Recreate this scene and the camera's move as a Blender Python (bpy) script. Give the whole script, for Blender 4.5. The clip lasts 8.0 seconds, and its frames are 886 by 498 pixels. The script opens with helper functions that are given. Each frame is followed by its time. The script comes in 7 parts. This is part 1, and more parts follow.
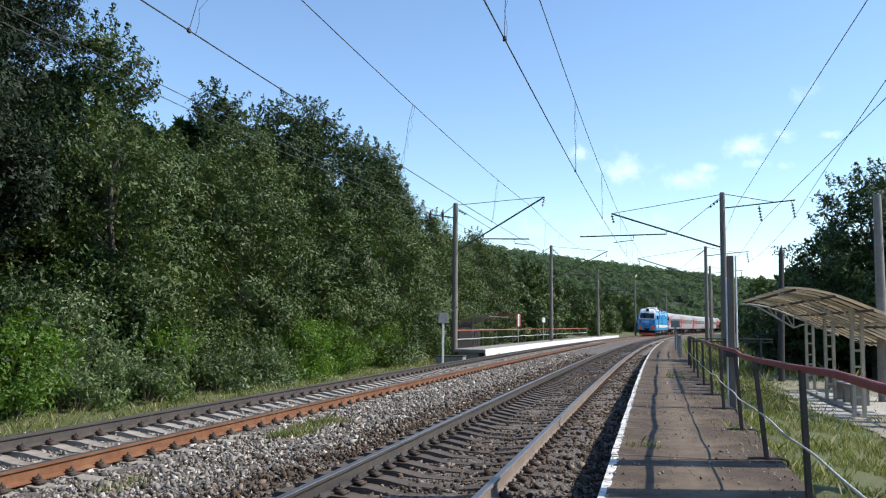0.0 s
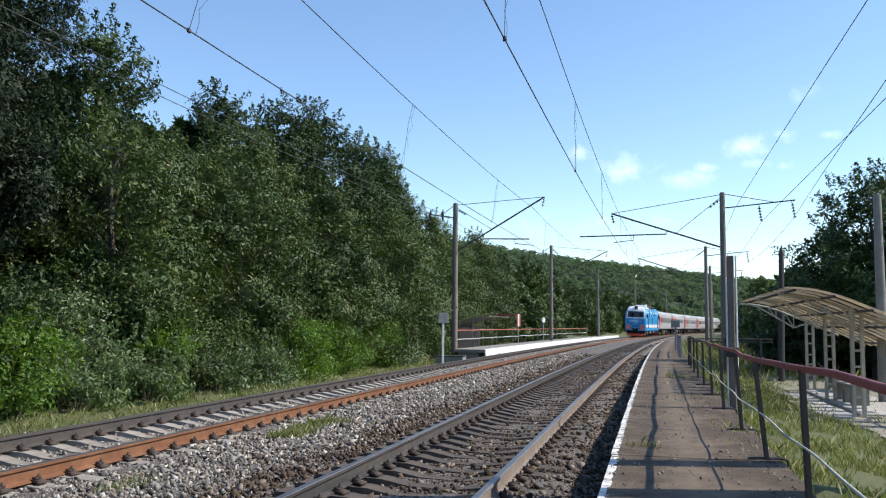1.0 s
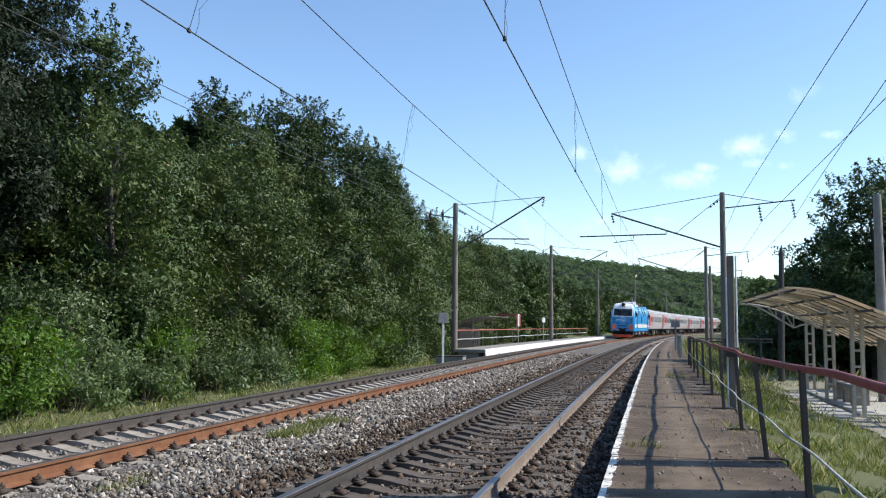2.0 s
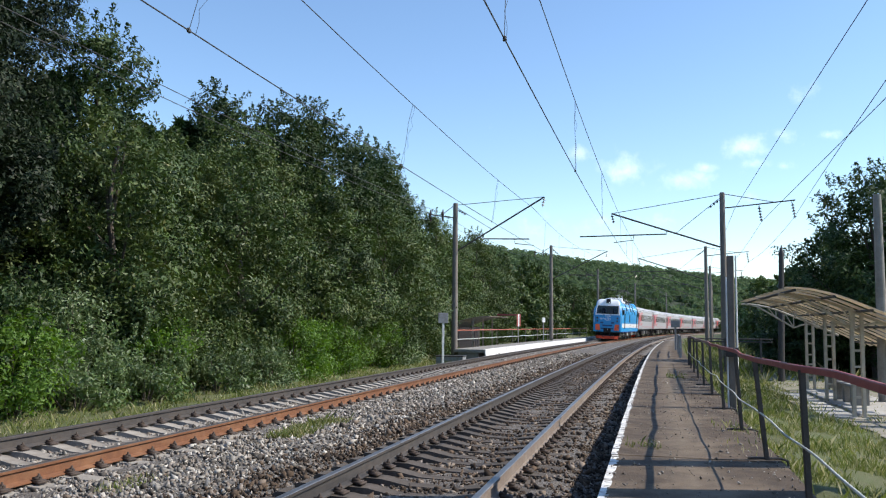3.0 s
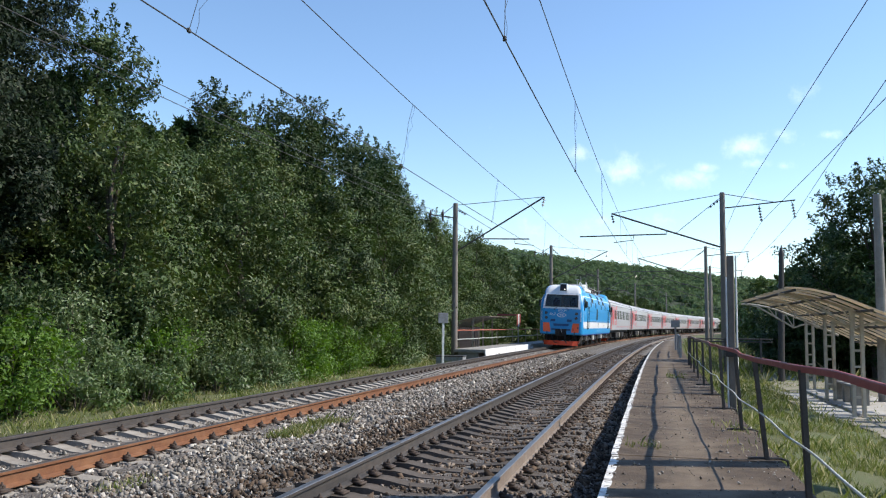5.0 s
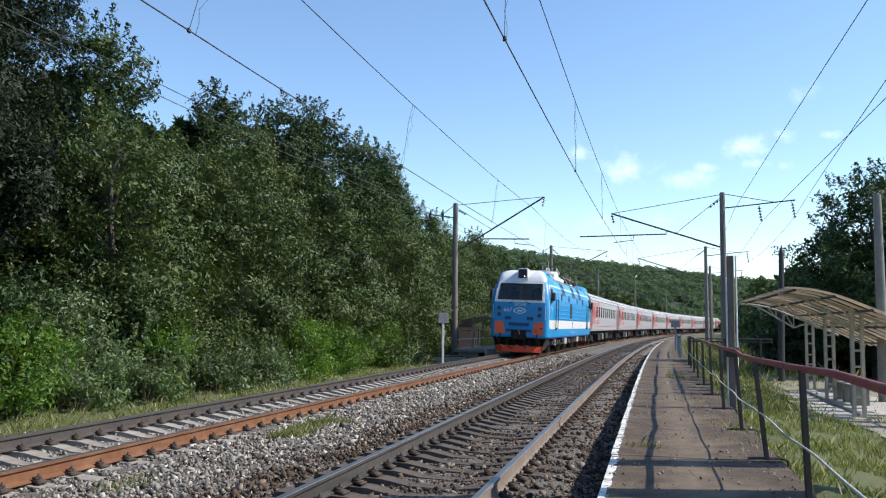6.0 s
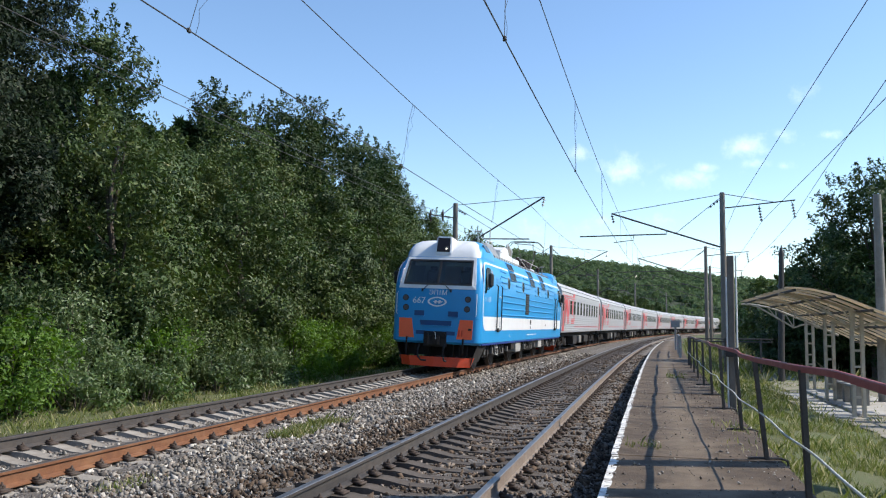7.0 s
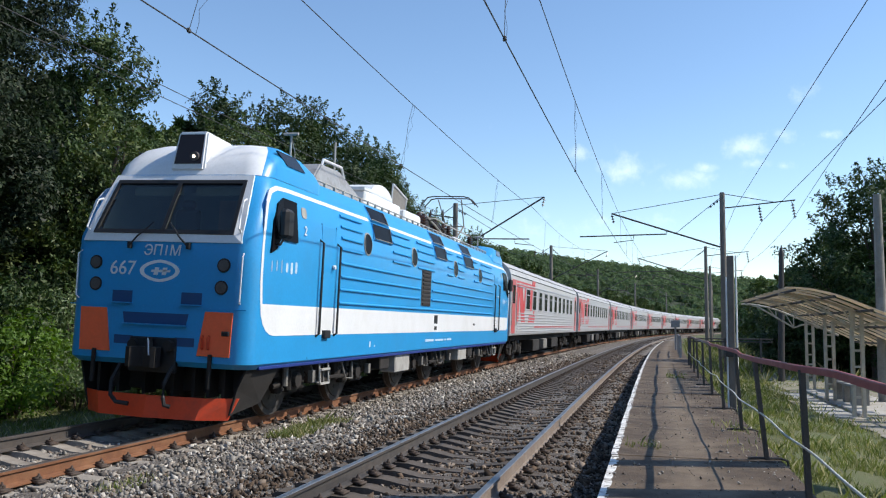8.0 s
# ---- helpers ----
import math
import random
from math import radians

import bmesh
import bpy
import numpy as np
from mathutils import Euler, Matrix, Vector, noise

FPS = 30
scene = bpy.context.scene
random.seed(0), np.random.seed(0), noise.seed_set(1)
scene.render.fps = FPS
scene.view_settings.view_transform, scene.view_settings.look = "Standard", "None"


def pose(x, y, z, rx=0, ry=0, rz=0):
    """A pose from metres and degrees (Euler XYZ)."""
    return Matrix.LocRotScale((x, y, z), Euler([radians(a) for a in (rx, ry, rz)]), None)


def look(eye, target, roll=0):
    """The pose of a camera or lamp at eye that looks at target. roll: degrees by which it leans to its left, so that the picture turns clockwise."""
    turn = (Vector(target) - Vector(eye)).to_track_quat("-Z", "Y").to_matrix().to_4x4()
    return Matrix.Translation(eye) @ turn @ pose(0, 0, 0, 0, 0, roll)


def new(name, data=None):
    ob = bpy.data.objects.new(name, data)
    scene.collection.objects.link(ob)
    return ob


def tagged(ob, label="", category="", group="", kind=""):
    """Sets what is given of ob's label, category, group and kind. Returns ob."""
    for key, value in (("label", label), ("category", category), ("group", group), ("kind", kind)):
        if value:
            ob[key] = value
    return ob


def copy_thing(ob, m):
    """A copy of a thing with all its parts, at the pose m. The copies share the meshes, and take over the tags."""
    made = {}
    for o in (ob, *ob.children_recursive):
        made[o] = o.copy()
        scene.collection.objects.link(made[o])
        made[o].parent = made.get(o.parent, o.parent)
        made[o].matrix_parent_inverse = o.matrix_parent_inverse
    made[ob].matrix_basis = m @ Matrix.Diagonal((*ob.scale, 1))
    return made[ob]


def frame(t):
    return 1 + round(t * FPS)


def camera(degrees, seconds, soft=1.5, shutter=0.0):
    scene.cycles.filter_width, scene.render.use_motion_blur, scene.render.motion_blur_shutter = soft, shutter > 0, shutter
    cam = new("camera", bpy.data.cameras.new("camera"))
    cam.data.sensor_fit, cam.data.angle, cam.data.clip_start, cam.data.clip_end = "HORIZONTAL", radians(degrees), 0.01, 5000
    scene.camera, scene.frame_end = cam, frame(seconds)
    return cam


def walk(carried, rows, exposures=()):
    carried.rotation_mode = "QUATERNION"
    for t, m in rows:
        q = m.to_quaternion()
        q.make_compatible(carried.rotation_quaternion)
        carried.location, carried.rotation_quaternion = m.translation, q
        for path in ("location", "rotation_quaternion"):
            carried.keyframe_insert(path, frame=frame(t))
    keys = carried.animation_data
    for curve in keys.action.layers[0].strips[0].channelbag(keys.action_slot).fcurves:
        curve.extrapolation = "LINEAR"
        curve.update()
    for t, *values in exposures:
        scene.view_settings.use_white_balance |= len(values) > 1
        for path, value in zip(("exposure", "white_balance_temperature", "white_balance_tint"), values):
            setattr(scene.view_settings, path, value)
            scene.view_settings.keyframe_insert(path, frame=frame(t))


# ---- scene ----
cam = camera(56.145, 8.0, soft=1.15, shutter=0.0)
EYE = (0.0, 0.0, 1.579)
VIEW = look(EYE, (0.0, 99.592, 1.579 + 9.0224), roll=0.582)
walk(cam, [(0.0, VIEW), (8.0, VIEW)], exposures=[(0.0, 0.58), (6.6, 0.58), (7.5, 0.50), (8.0, 0.40)])

# ---- world and sun ----
SUN_EL, SUN_AZ = 43.0, 91.5          # degrees; azimuth clockwise from +y
world = bpy.data.worlds.new("sky")
scene.world = world
world.use_nodes = True


CLOUDS = [(23.6, 14.5, 2.0, 1.7, 0.75), (24.2, 14.0, 1.4, 1.4, 0.6), (9.6, 11.6, 1.7, 1.2, 0.8), (12.4, 10.4, 3.6, 1.8, 0.95), (16.3, 9.7, 4.5, 1.3, 0.7), (20.1, 11.6, 3.0, 1.5, 0.9), (20.6, 10.5, 2.6, 1.0, 0.8), (17.7, 10.5, 1.6, 0.8, 0.75), (22.7, 12.2, 2.4, 1.0, 0.65), (25.2, 12.1, 1.4, 0.7, 0.7), (22.5, 10.3, 1.2, 0.7, 0.65), (20.9, 8.4, 4, 1.2, 0.5), (8.4, 6.8, 9, 1.5, 0.55), (15.2, 7.1, 9, 1.4, 0.5)]


def build_sky():
    nt = world.node_tree
    n, l = nt.nodes, nt.links
    n.clear()
    out = n.new("ShaderNodeOutputWorld")
    bg = n.new("ShaderNodeBackground")
    sky = n.new("ShaderNodeTexSky")
    sky.sky_type = "NISHITA"
    sky.sun_disc = False
    sky.sun_elevation = radians(SUN_EL)
    sky.sun_rotation = radians(SUN_AZ)
    sky.altitude = 200
    sky.air_density = 1.0
    sky.dust_density = 0.15
    sky.ozone_density = 2.2
    tc = n.new("ShaderNodeTexCoord")
    # small fair-weather puffs and a thin veil near the skyline, broken up by noise
    sep = n.new("ShaderNodeSeparateXYZ")
    l.new(tc.outputs["Generated"], sep.inputs[0])
    puff = n.new("ShaderNodeTexNoise"); puff.inputs["Scale"].default_value = 26; puff.inputs["Detail"].default_value = 7
    puff.inputs["Roughness"].default_value = 0.62
    l.new(tc.outputs["Generated"], puff.inputs["Vector"])
    total = None
    for az, el, wide, high, dense in CLOUDS:
        away = n.new("ShaderNodeVectorMath"); away.operation = "SUBTRACT"
        away.inputs[1].default_value = (math.sin(radians(az)) * math.cos(radians(el)), math.cos(radians(az)) * math.cos(radians(el)), math.sin(radians(el)))
        l.new(tc.outputs["Generated"], away.inputs[0])
        flat = n.new("ShaderNodeVectorMath"); flat.operation = "MULTIPLY"
        flat.inputs[1].default_value = (1 / radians(wide), 1 / radians(wide), 1 / radians(high))
        l.new(away.outputs[0], flat.inputs[0])
        size = n.new("ShaderNodeVectorMath"); size.operation = "LENGTH"
        l.new(flat.outputs[0], size.inputs[0])
        body = n.new("ShaderNodeMapRange"); body.inputs[1].default_value, body.inputs[2].default_value = 1.0, 0.0
        body.inputs[3].default_value, body.inputs[4].default_value = 0.0, dense
        l.new(size.outputs["Value"], body.inputs[0])
        if total is None:
            total = body.outputs[0]
        else:
            more = n.new("ShaderNodeMath"); more.operation = "MAXIMUM"
            l.new(total, more.inputs[0]); l.new(body.outputs[0], more.inputs[1])
            total = more.outputs[0]
    rag = n.new("ShaderNodeMath"); rag.operation = "MULTIPLY_ADD"; rag.inputs[1].default_value, rag.inputs[2].default_value = 2.6, -1.35
    l.new(puff.outputs["Fac"], rag.inputs[0])
    both = n.new("ShaderNodeMath"); both.operation = "MULTIPLY_ADD"; both.inputs[1].default_value = 1.5
    l.new(total, both.inputs[0]); l.new(rag.outputs[0], both.inputs[2])
    ramp = n.new("ShaderNodeMapRange"); ramp.interpolation_type = "SMOOTHSTEP"
    ramp.inputs[1].default_value, ramp.inputs[2].default_value, ramp.inputs[4].default_value = 0.45, 1.6, 0.42
    l.new(both.outputs[0], ramp.inputs[0])
    mix = n.new("ShaderNodeMix"); mix.data_type = "RGBA"
    l.new(ramp.outputs[0], mix.inputs[0])
    sat = n.new("ShaderNodeHueSaturation"); sat.inputs["Saturation"].default_value = 1.06
    l.new(sky.outputs[0], sat.inputs["Color"])
    l.new(sat.outputs[0], mix.inputs[6])
    mix.inputs[7].default_value = (7.5, 8.0, 8.6, 1)
    l.new(mix.outputs[2], bg.inputs[0])
    bg.inputs[1].default_value = 0.15
    l.new(bg.outputs[0], out.inputs[0])


build_sky()
sun = new("sun", bpy.data.lights.new("sun", "SUN"))
sun.data.energy, sun.data.angle, sun.data.color = 3.9, radians(0.53), (1.0, 0.93, 0.82)
_a, _e = radians(SUN_AZ), radians(SUN_EL)
sun.matrix_world = look((0, 0, 30), (-math.sin(_a) * math.cos(_e), -math.cos(_a) * math.cos(_e), 30 - math.sin(_e)))
scene.view_settings.exposure = 0.58


# ---- materials ----
def surface(name, c1, c2, scale=6.0, rough=0.7, bump=0.3, dist=0.01, metal=0.0, fine=60.0, c3=None, scale3=0.7, amount3=0.5, stretch=(1, 1, 1), random=0.0, coat=0.0, spec=0.5):
    """Two colours mixed by noise at a coarse and a fine scale, a third in stains; relief from the fine noise."""
    m = bpy.data.materials.new(name)
    m.use_nodes = True
    nt = m.node_tree
    n, l = nt.nodes, nt.links
    b = n["Principled BSDF"]
    tc = n.new("ShaderNodeTexCoord")
    mp = n.new("ShaderNodeMapping")
    mp.inputs["Scale"].default_value = stretch
    l.new(tc.outputs["Object"], mp.inputs[0])
    n1 = n.new("ShaderNodeTexNoise"); n1.inputs["Scale"].default_value = scale; n1.inputs["Detail"].default_value = 5
    n2 = n.new("ShaderNodeTexNoise"); n2.inputs["Scale"].default_value = fine; n2.inputs["Detail"].default_value = 4
    for t in (n1, n2):
        l.new(mp.outputs[0], t.inputs["Vector"])
    add = n.new("ShaderNodeMath"); add.operation = "ADD"
    l.new(n1.outputs["Fac"], add.inputs[0]); l.new(n2.outputs["Fac"], add.inputs[1])
    rg = n.new("ShaderNodeMapRange"); rg.inputs[1].default_value, rg.inputs[2].default_value = 0.72, 1.28
    l.new(add.outputs[0], rg.inputs[0])
    mx = n.new("ShaderNodeMix"); mx.data_type = "RGBA"
    mx.inputs[6].default_value, mx.inputs[7].default_value = (*c1, 1), (*c2, 1)
    l.new(rg.outputs[0], mx.inputs[0])
    col = mx.outputs[2]
    if c3:
        n3 = n.new("ShaderNodeTexNoise"); n3.inputs["Scale"].default_value = scale3; n3.inputs["Detail"].default_value = 6
        n3.inputs["Roughness"].default_value = 0.65
        l.new(mp.outputs[0], n3.inputs["Vector"])
        r3 = n.new("ShaderNodeMapRange"); r3.inputs[1].default_value, r3.inputs[2].default_value, r3.inputs[4].default_value = 0.48, 0.66, amount3
        l.new(n3.outputs["Fac"], r3.inputs[0])
        m3 = n.new("ShaderNodeMix"); m3.data_type = "RGBA"
        l.new(r3.outputs[0], m3.inputs[0]); l.new(col, m3.inputs[6]); m3.inputs[7].default_value = (*c3, 1)
        col = m3.outputs[2]
    if random:
        oi = n.new("ShaderNodeObjectInfo")
        rr = n.new("ShaderNodeMapRange"); rr.inputs[3].default_value, rr.inputs[4].default_value = 1 - random, 1 + random
        l.new(oi.outputs["Random"], rr.inputs[0])
        hs = n.new("ShaderNodeHueSaturation"); l.new(rr.outputs[0], hs.inputs["Value"]); l.new(col, hs.inputs["Color"])
        col = hs.outputs[0]
    l.new(col, b.inputs["Base Color"])
    b.inputs["Roughness"].default_value, b.inputs["Metallic"].default_value = rough, metal
    b.inputs["Coat Weight"].default_value = coat
    b.inputs["Specular IOR Level"].default_value = spec
    if bump:
        bp = n.new("ShaderNodeBump"); bp.inputs["Strength"].default_value, bp.inputs["Distance"].default_value = bump, dist
        l.new(add.outputs[0], bp.inputs["Height"]); l.new(bp.outputs[0], b.inputs["Normal"])
    return m


def scatter_mat(name, ramp, rough=0.85, translucent=0.0, spec=0.3, patch=0.0, patch_colour=(0.12, 0.13, 0.03), patch_scale=0.7):
    """Colour picked per loose piece from a ramp; for stones, leaves and grass."""
    m = bpy.data.materials.new(name)
    m.use_nodes = True
    n, l = m.node_tree.nodes, m.node_tree.links
    b = n["Principled BSDF"]
    g = n.new("ShaderNodeNewGeometry")
    oi = n.new("ShaderNodeObjectInfo")
    cr = n.new("ShaderNodeValToRGB")
    while len(cr.color_ramp.elements) < len(ramp):
        cr.color_ramp.elements.new(0.5)
    for e, (pos, c) in zip(cr.color_ramp.elements, ramp):
        e.position, e.color = pos, (*c, 1)
    l.new(g.outputs["Random Per Island"], cr.inputs[0])
    hs = n.new("ShaderNodeHueSaturation")
    mr = n.new("ShaderNodeMapRange"); mr.inputs[3].default_value, mr.inputs[4].default_value = 0.8, 1.2
    l.new(oi.outputs["Random"], mr.inputs[0]); l.new(mr.outputs[0], hs.inputs["Value"])
    l.new(cr.outputs[0], hs.inputs["Color"])
    col = hs.outputs[0]
    if patch:
        tc = n.new("ShaderNodeTexCoord"); nz = n.new("ShaderNodeTexNoise")
        nz.inputs["Scale"].default_value, nz.inputs["Detail"].default_value = patch_scale, 3
        l.new(tc.outputs["Object"], nz.inputs["Vector"])
        pr = n.new("ShaderNodeMapRange"); pr.inputs[1].default_value, pr.inputs[2].default_value, pr.inputs[4].default_value = 0.5, 0.68, patch
        l.new(nz.outputs["Fac"], pr.inputs[0])
        pm = n.new("ShaderNodeMix"); pm.data_type = "RGBA"; pm.inputs[7].default_value = (*patch_colour, 1)
        l.new(pr.outputs[0], pm.inputs[0]); l.new(col, pm.inputs[6])
        col = pm.outputs[2]
    l.new(col, b.inputs["Base Color"])
    b.inputs["Roughness"].default_value = rough
    b.inputs["Specular IOR Level"].default_value = spec
    if translucent:
        tr = n.new("ShaderNodeBsdfTranslucent")
        mul = n.new("ShaderNodeHueSaturation"); mul.inputs["Value"].default_value = 1.35; mul.inputs["Saturation"].default_value = 1.15
        l.new(col, mul.inputs["Color"]); l.new(mul.outputs[0], tr.inputs[0])
        ms = n.new("ShaderNodeMixShader"); ms.inputs[0].default_value = translucent
        l.new(b.outputs[0], ms.inputs[1]); l.new(tr.outputs[0], ms.inputs[2])
        l.new(ms.outputs[0], n["Material Output"].inputs[0])
    return m


M = {}
M["soil"] = surface("soil", (0.12, 0.105, 0.055), (0.085, 0.12, 0.032), 1.5, 0.95, 0.6, 0.04, c3=(0.105, 0.12, 0.04), scale3=0.35, amount3=0.8)
M["ballast"] = surface("ballast_bed", (0.085, 0.073, 0.062), (0.19, 0.17, 0.15), 22, 0.9, 0.9, 0.04, fine=30, c3=(0.12, 0.09, 0.07), scale3=0.5, amount3=0.5)
M["stone"] = scatter_mat("crushed_stone", [(0.0, (0.045, 0.037, 0.03)), (0.25, (0.135, 0.122, 0.107)), (0.5, (0.25, 0.232, 0.208)), (0.72, (0.17, 0.13, 0.10)), (0.9, (0.40, 0.372, 0.33)), (1.0, (0.51, 0.475, 0.42))])
M["stone_dark"] = scatter_mat("stained_stone", [(0.0, (0.018, 0.013, 0.010)), (0.4, (0.060, 0.041, 0.028)), (0.75, (0.105, 0.072, 0.049)), (1.0, (0.24, 0.20, 0.165))])
M["rust"] = surface("rail_rust", (0.205, 0.085, 0.036), (0.135, 0.056, 0.027), 9, 0.85, 0.3, 0.003, c3=(0.27, 0.14, 0.07), scale3=2.2, amount3=0.5)
M["rail_dark"] = surface("rail_dark", (0.07, 0.061, 0.055), (0.042, 0.036, 0.033), 9, 0.8, 0.3, 0.003, c3=(0.10, 0.078, 0.063), scale3=2)
M["rail_tan"] = surface("rail_tan", (0.22, 0.175, 0.14), (0.155, 0.12, 0.097), 9, 0.8, 0.3, 0.003, c3=(0.30, 0.25, 0.21), scale3=2)
M["railhead"] = surface("rail_running_face", (0.27, 0.26, 0.25), (0.20, 0.19, 0.185), 3, 0.5, 0.05, 0.001, metal=0.9, stretch=(1, 1, 1))
M["railhead_dull"] = surface("dull_running_face", (0.13, 0.115, 0.105), (0.09, 0.075, 0.065), 5, 0.55, 0.05, 0.001, metal=0.6)
M["sleeper"] = surface("sleeper_concrete", (0.35, 0.315, 0.27), (0.25, 0.22, 0.185), 8, 0.9, 0.4, 0.006, c3=(0.17, 0.135, 0.11), scale3=2.5, amount3=0.6, random=0.15)
M["sleeper_old"] = surface("sleeper_stained", (0.10, 0.08, 0.064), (0.056, 0.045, 0.036), 8, 0.9, 0.4, 0.006, c3=(0.066, 0.05, 0.04), scale3=2.5, amount3=0.6, random=0.15)
M["fastener"] = surface("fastener_iron", (0.075, 0.05, 0.035), (0.045, 0.032, 0.027), 30, 0.8, 0.3, 0.002)
M["slab"] = surface("platform_asphalt", (0.10, 0.068, 0.043), (0.044, 0.030, 0.020), 3.5, 0.95, 0.9, 0.008, fine=70, c3=(0.18, 0.132, 0.088), scale3=1.3, amount3=0.7)


def add_trodden_band(m):
    """A paler, dusty band worn along the middle of the platform, ragged at its sides."""
    n, l = m.node_tree.nodes, m.node_tree.links
    b = n["Principled BSDF"]
    col = b.inputs["Base Color"].links[0].from_socket
    tc = n.new("ShaderNodeTexCoord"); sep = n.new("ShaderNodeSeparateXYZ"); l.new(tc.outputs["Object"], sep.inputs[0])
    off = n.new("ShaderNodeMath"); off.operation = "SUBTRACT"; off.inputs[1].default_value = 0.80; l.new(sep.outputs[0], off.inputs[0])
    ab = n.new("ShaderNodeMath"); ab.operation = "ABSOLUTE"; l.new(off.outputs[0], ab.inputs[0])
    nz = n.new("ShaderNodeTexNoise"); nz.inputs["Scale"].default_value = 3.0; nz.inputs["Detail"].default_value = 8; nz.inputs["Roughness"].default_value = 0.7
    l.new(tc.outputs["Object"], nz.inputs["Vector"])
    ad = n.new("ShaderNodeMath"); ad.operation = "MULTIPLY_ADD"; ad.inputs[1].default_value = 1.1; l.new(nz.outputs["Fac"], ad.inputs[0]); l.new(ab.outputs[0], ad.inputs[2])
    rg = n.new("ShaderNodeMapRange"); rg.inputs[1].default_value, rg.inputs[2].default_value, rg.inputs[3].default_value, rg.inputs[4].default_value = 0.45, 0.95, 0.6, 0.0
    l.new(ad.outputs[0], rg.inputs[0])
    mx = n.new("ShaderNodeMix"); mx.data_type = "RGBA"; mx.inputs[7].default_value = (0.22, 0.17, 0.12, 1)
    l.new(rg.outputs[0], mx.inputs[0]); l.new(col, mx.inputs[6]); l.new(mx.outputs[2], b.inputs["Base Color"])


add_trodden_band(M["slab"])
M["whitewash"] = surface("whitewash", (0.80, 0.79, 0.76), (0.66, 0.64, 0.60), 7, 0.9, 0.3, 0.004, c3=(0.16, 0.13, 0.10), scale3=5.0, amount3=0.85)
M["whitewash_clean"] = surface("fresh_whitewash", (0.83, 0.83, 0.81), (0.74, 0.74, 0.72), 5, 0.9, 0.2, 0.004, c3=(0.5, 0.49, 0.46), scale3=1.2, amount3=0.35)
M["concrete"] = surface("concrete", (0.30, 0.285, 0.26), (0.21, 0.20, 0.18), 5, 0.92, 0.4, 0.006, c3=(0.14, 0.125, 0.11), scale3=1.2, amount3=0.6)
M["pole"] = surface("pole_concrete", (0.235, 0.205, 0.18), (0.165, 0.145, 0.125), 4, 0.9, 0.35, 0.005, c3=(0.10, 0.085, 0.075), scale3=1.0, amount3=0.6, stretch=(1, 1, 0.35))
M["steel_dark"] = surface("dark_steel", (0.06, 0.055, 0.052), (0.035, 0.032, 0.031), 12, 0.65, 0.2, 0.002)
M["steel_grey"] = surface("grey_paint_steel", (0.30, 0.31, 0.32), (0.22, 0.225, 0.235), 8, 0.6, 0.2, 0.002, c3=(0.14, 0.11, 0.09), scale3=2.0, amount3=0.5)
M["white_paint"] = surface("white_paint", (0.80, 0.80, 0.79), (0.70, 0.70, 0.69), 6, 0.55, 0.1, 0.002, c3=(0.45, 0.42, 0.38), scale3=2.5, amount3=0.3)
M["red_paint"] = surface("faded_red_paint", (0.34, 0.075, 0.065), (0.25, 0.05, 0.045), 7, 0.6, 0.25, 0.002, c3=(0.42, 0.16, 0.13), scale3=3, amount3=0.5)
M["wire"] = surface("wire", (0.06, 0.058, 0.055), (0.035, 0.034, 0.033), 20, 0.6, 0)
M["beige_paint"] = surface("beige_paint", (0.50, 0.45, 0.36), (0.40, 0.355, 0.28), 7, 0.65, 0.2, 0.002, c3=(0.30, 0.23, 0.16), scale3=2.4, amount3=0.5)
M["insulator"] = surface("brown_insulator", (0.07, 0.035, 0.025), (0.05, 0.025, 0.02), 20, 0.25, 0)


# ---- mesh helpers ----
def mesh_of(name, bm, mat=None, smooth=False):
    me = bpy.data.meshes.new(name)
    bm.normal_update()
    bm.to_mesh(me)
    bm.free()
    for mm in (mat if isinstance(mat, (list, tuple)) else [mat]):
        if mm:
            me.materials.append(mm)
    if smooth:
        me.shade_smooth()
    return me


def part(name, bm, mat, parent=None, label="", m=None, smooth=False):
    ob = new(name, mesh_of(name, bm, mat, smooth) if isinstance(bm, bmesh.types.BMesh) else bm)
    ob.parent = parent
    if m is not None:
        ob.matrix_basis = m
    if label:
        ob["label"] = label
    return ob


def thing(name, label, category, m=None, group="", kind=""):
    ob = new(name)
    if m is not None:
        ob.matrix_basis = m
    return tagged(ob, label, category, group, kind)


def box(bm, c, size, rot=None, bevel=0.0, mi=0):
    mat = Matrix.Translation(c) @ (rot if rot is not None else Matrix()) @ Matrix.Diagonal((*size, 1))
    r = bmesh.ops.create_cube(bm, size=1, matrix=mat)
    fs = {f for v in r["verts"] for f in v.link_faces}
    for f in fs:
        f.material_index = mi
    if bevel:
        es = list({e for v in r["verts"] for e in v.link_edges})
        bmesh.ops.bevel(bm, geom=es, offset=bevel, segments=1, affect="EDGES", profile=0.5)
    return bm


def bx(c, size, bevel=0.0, rot=None):
    return box(bmesh.new(), c, size, rot, bevel)


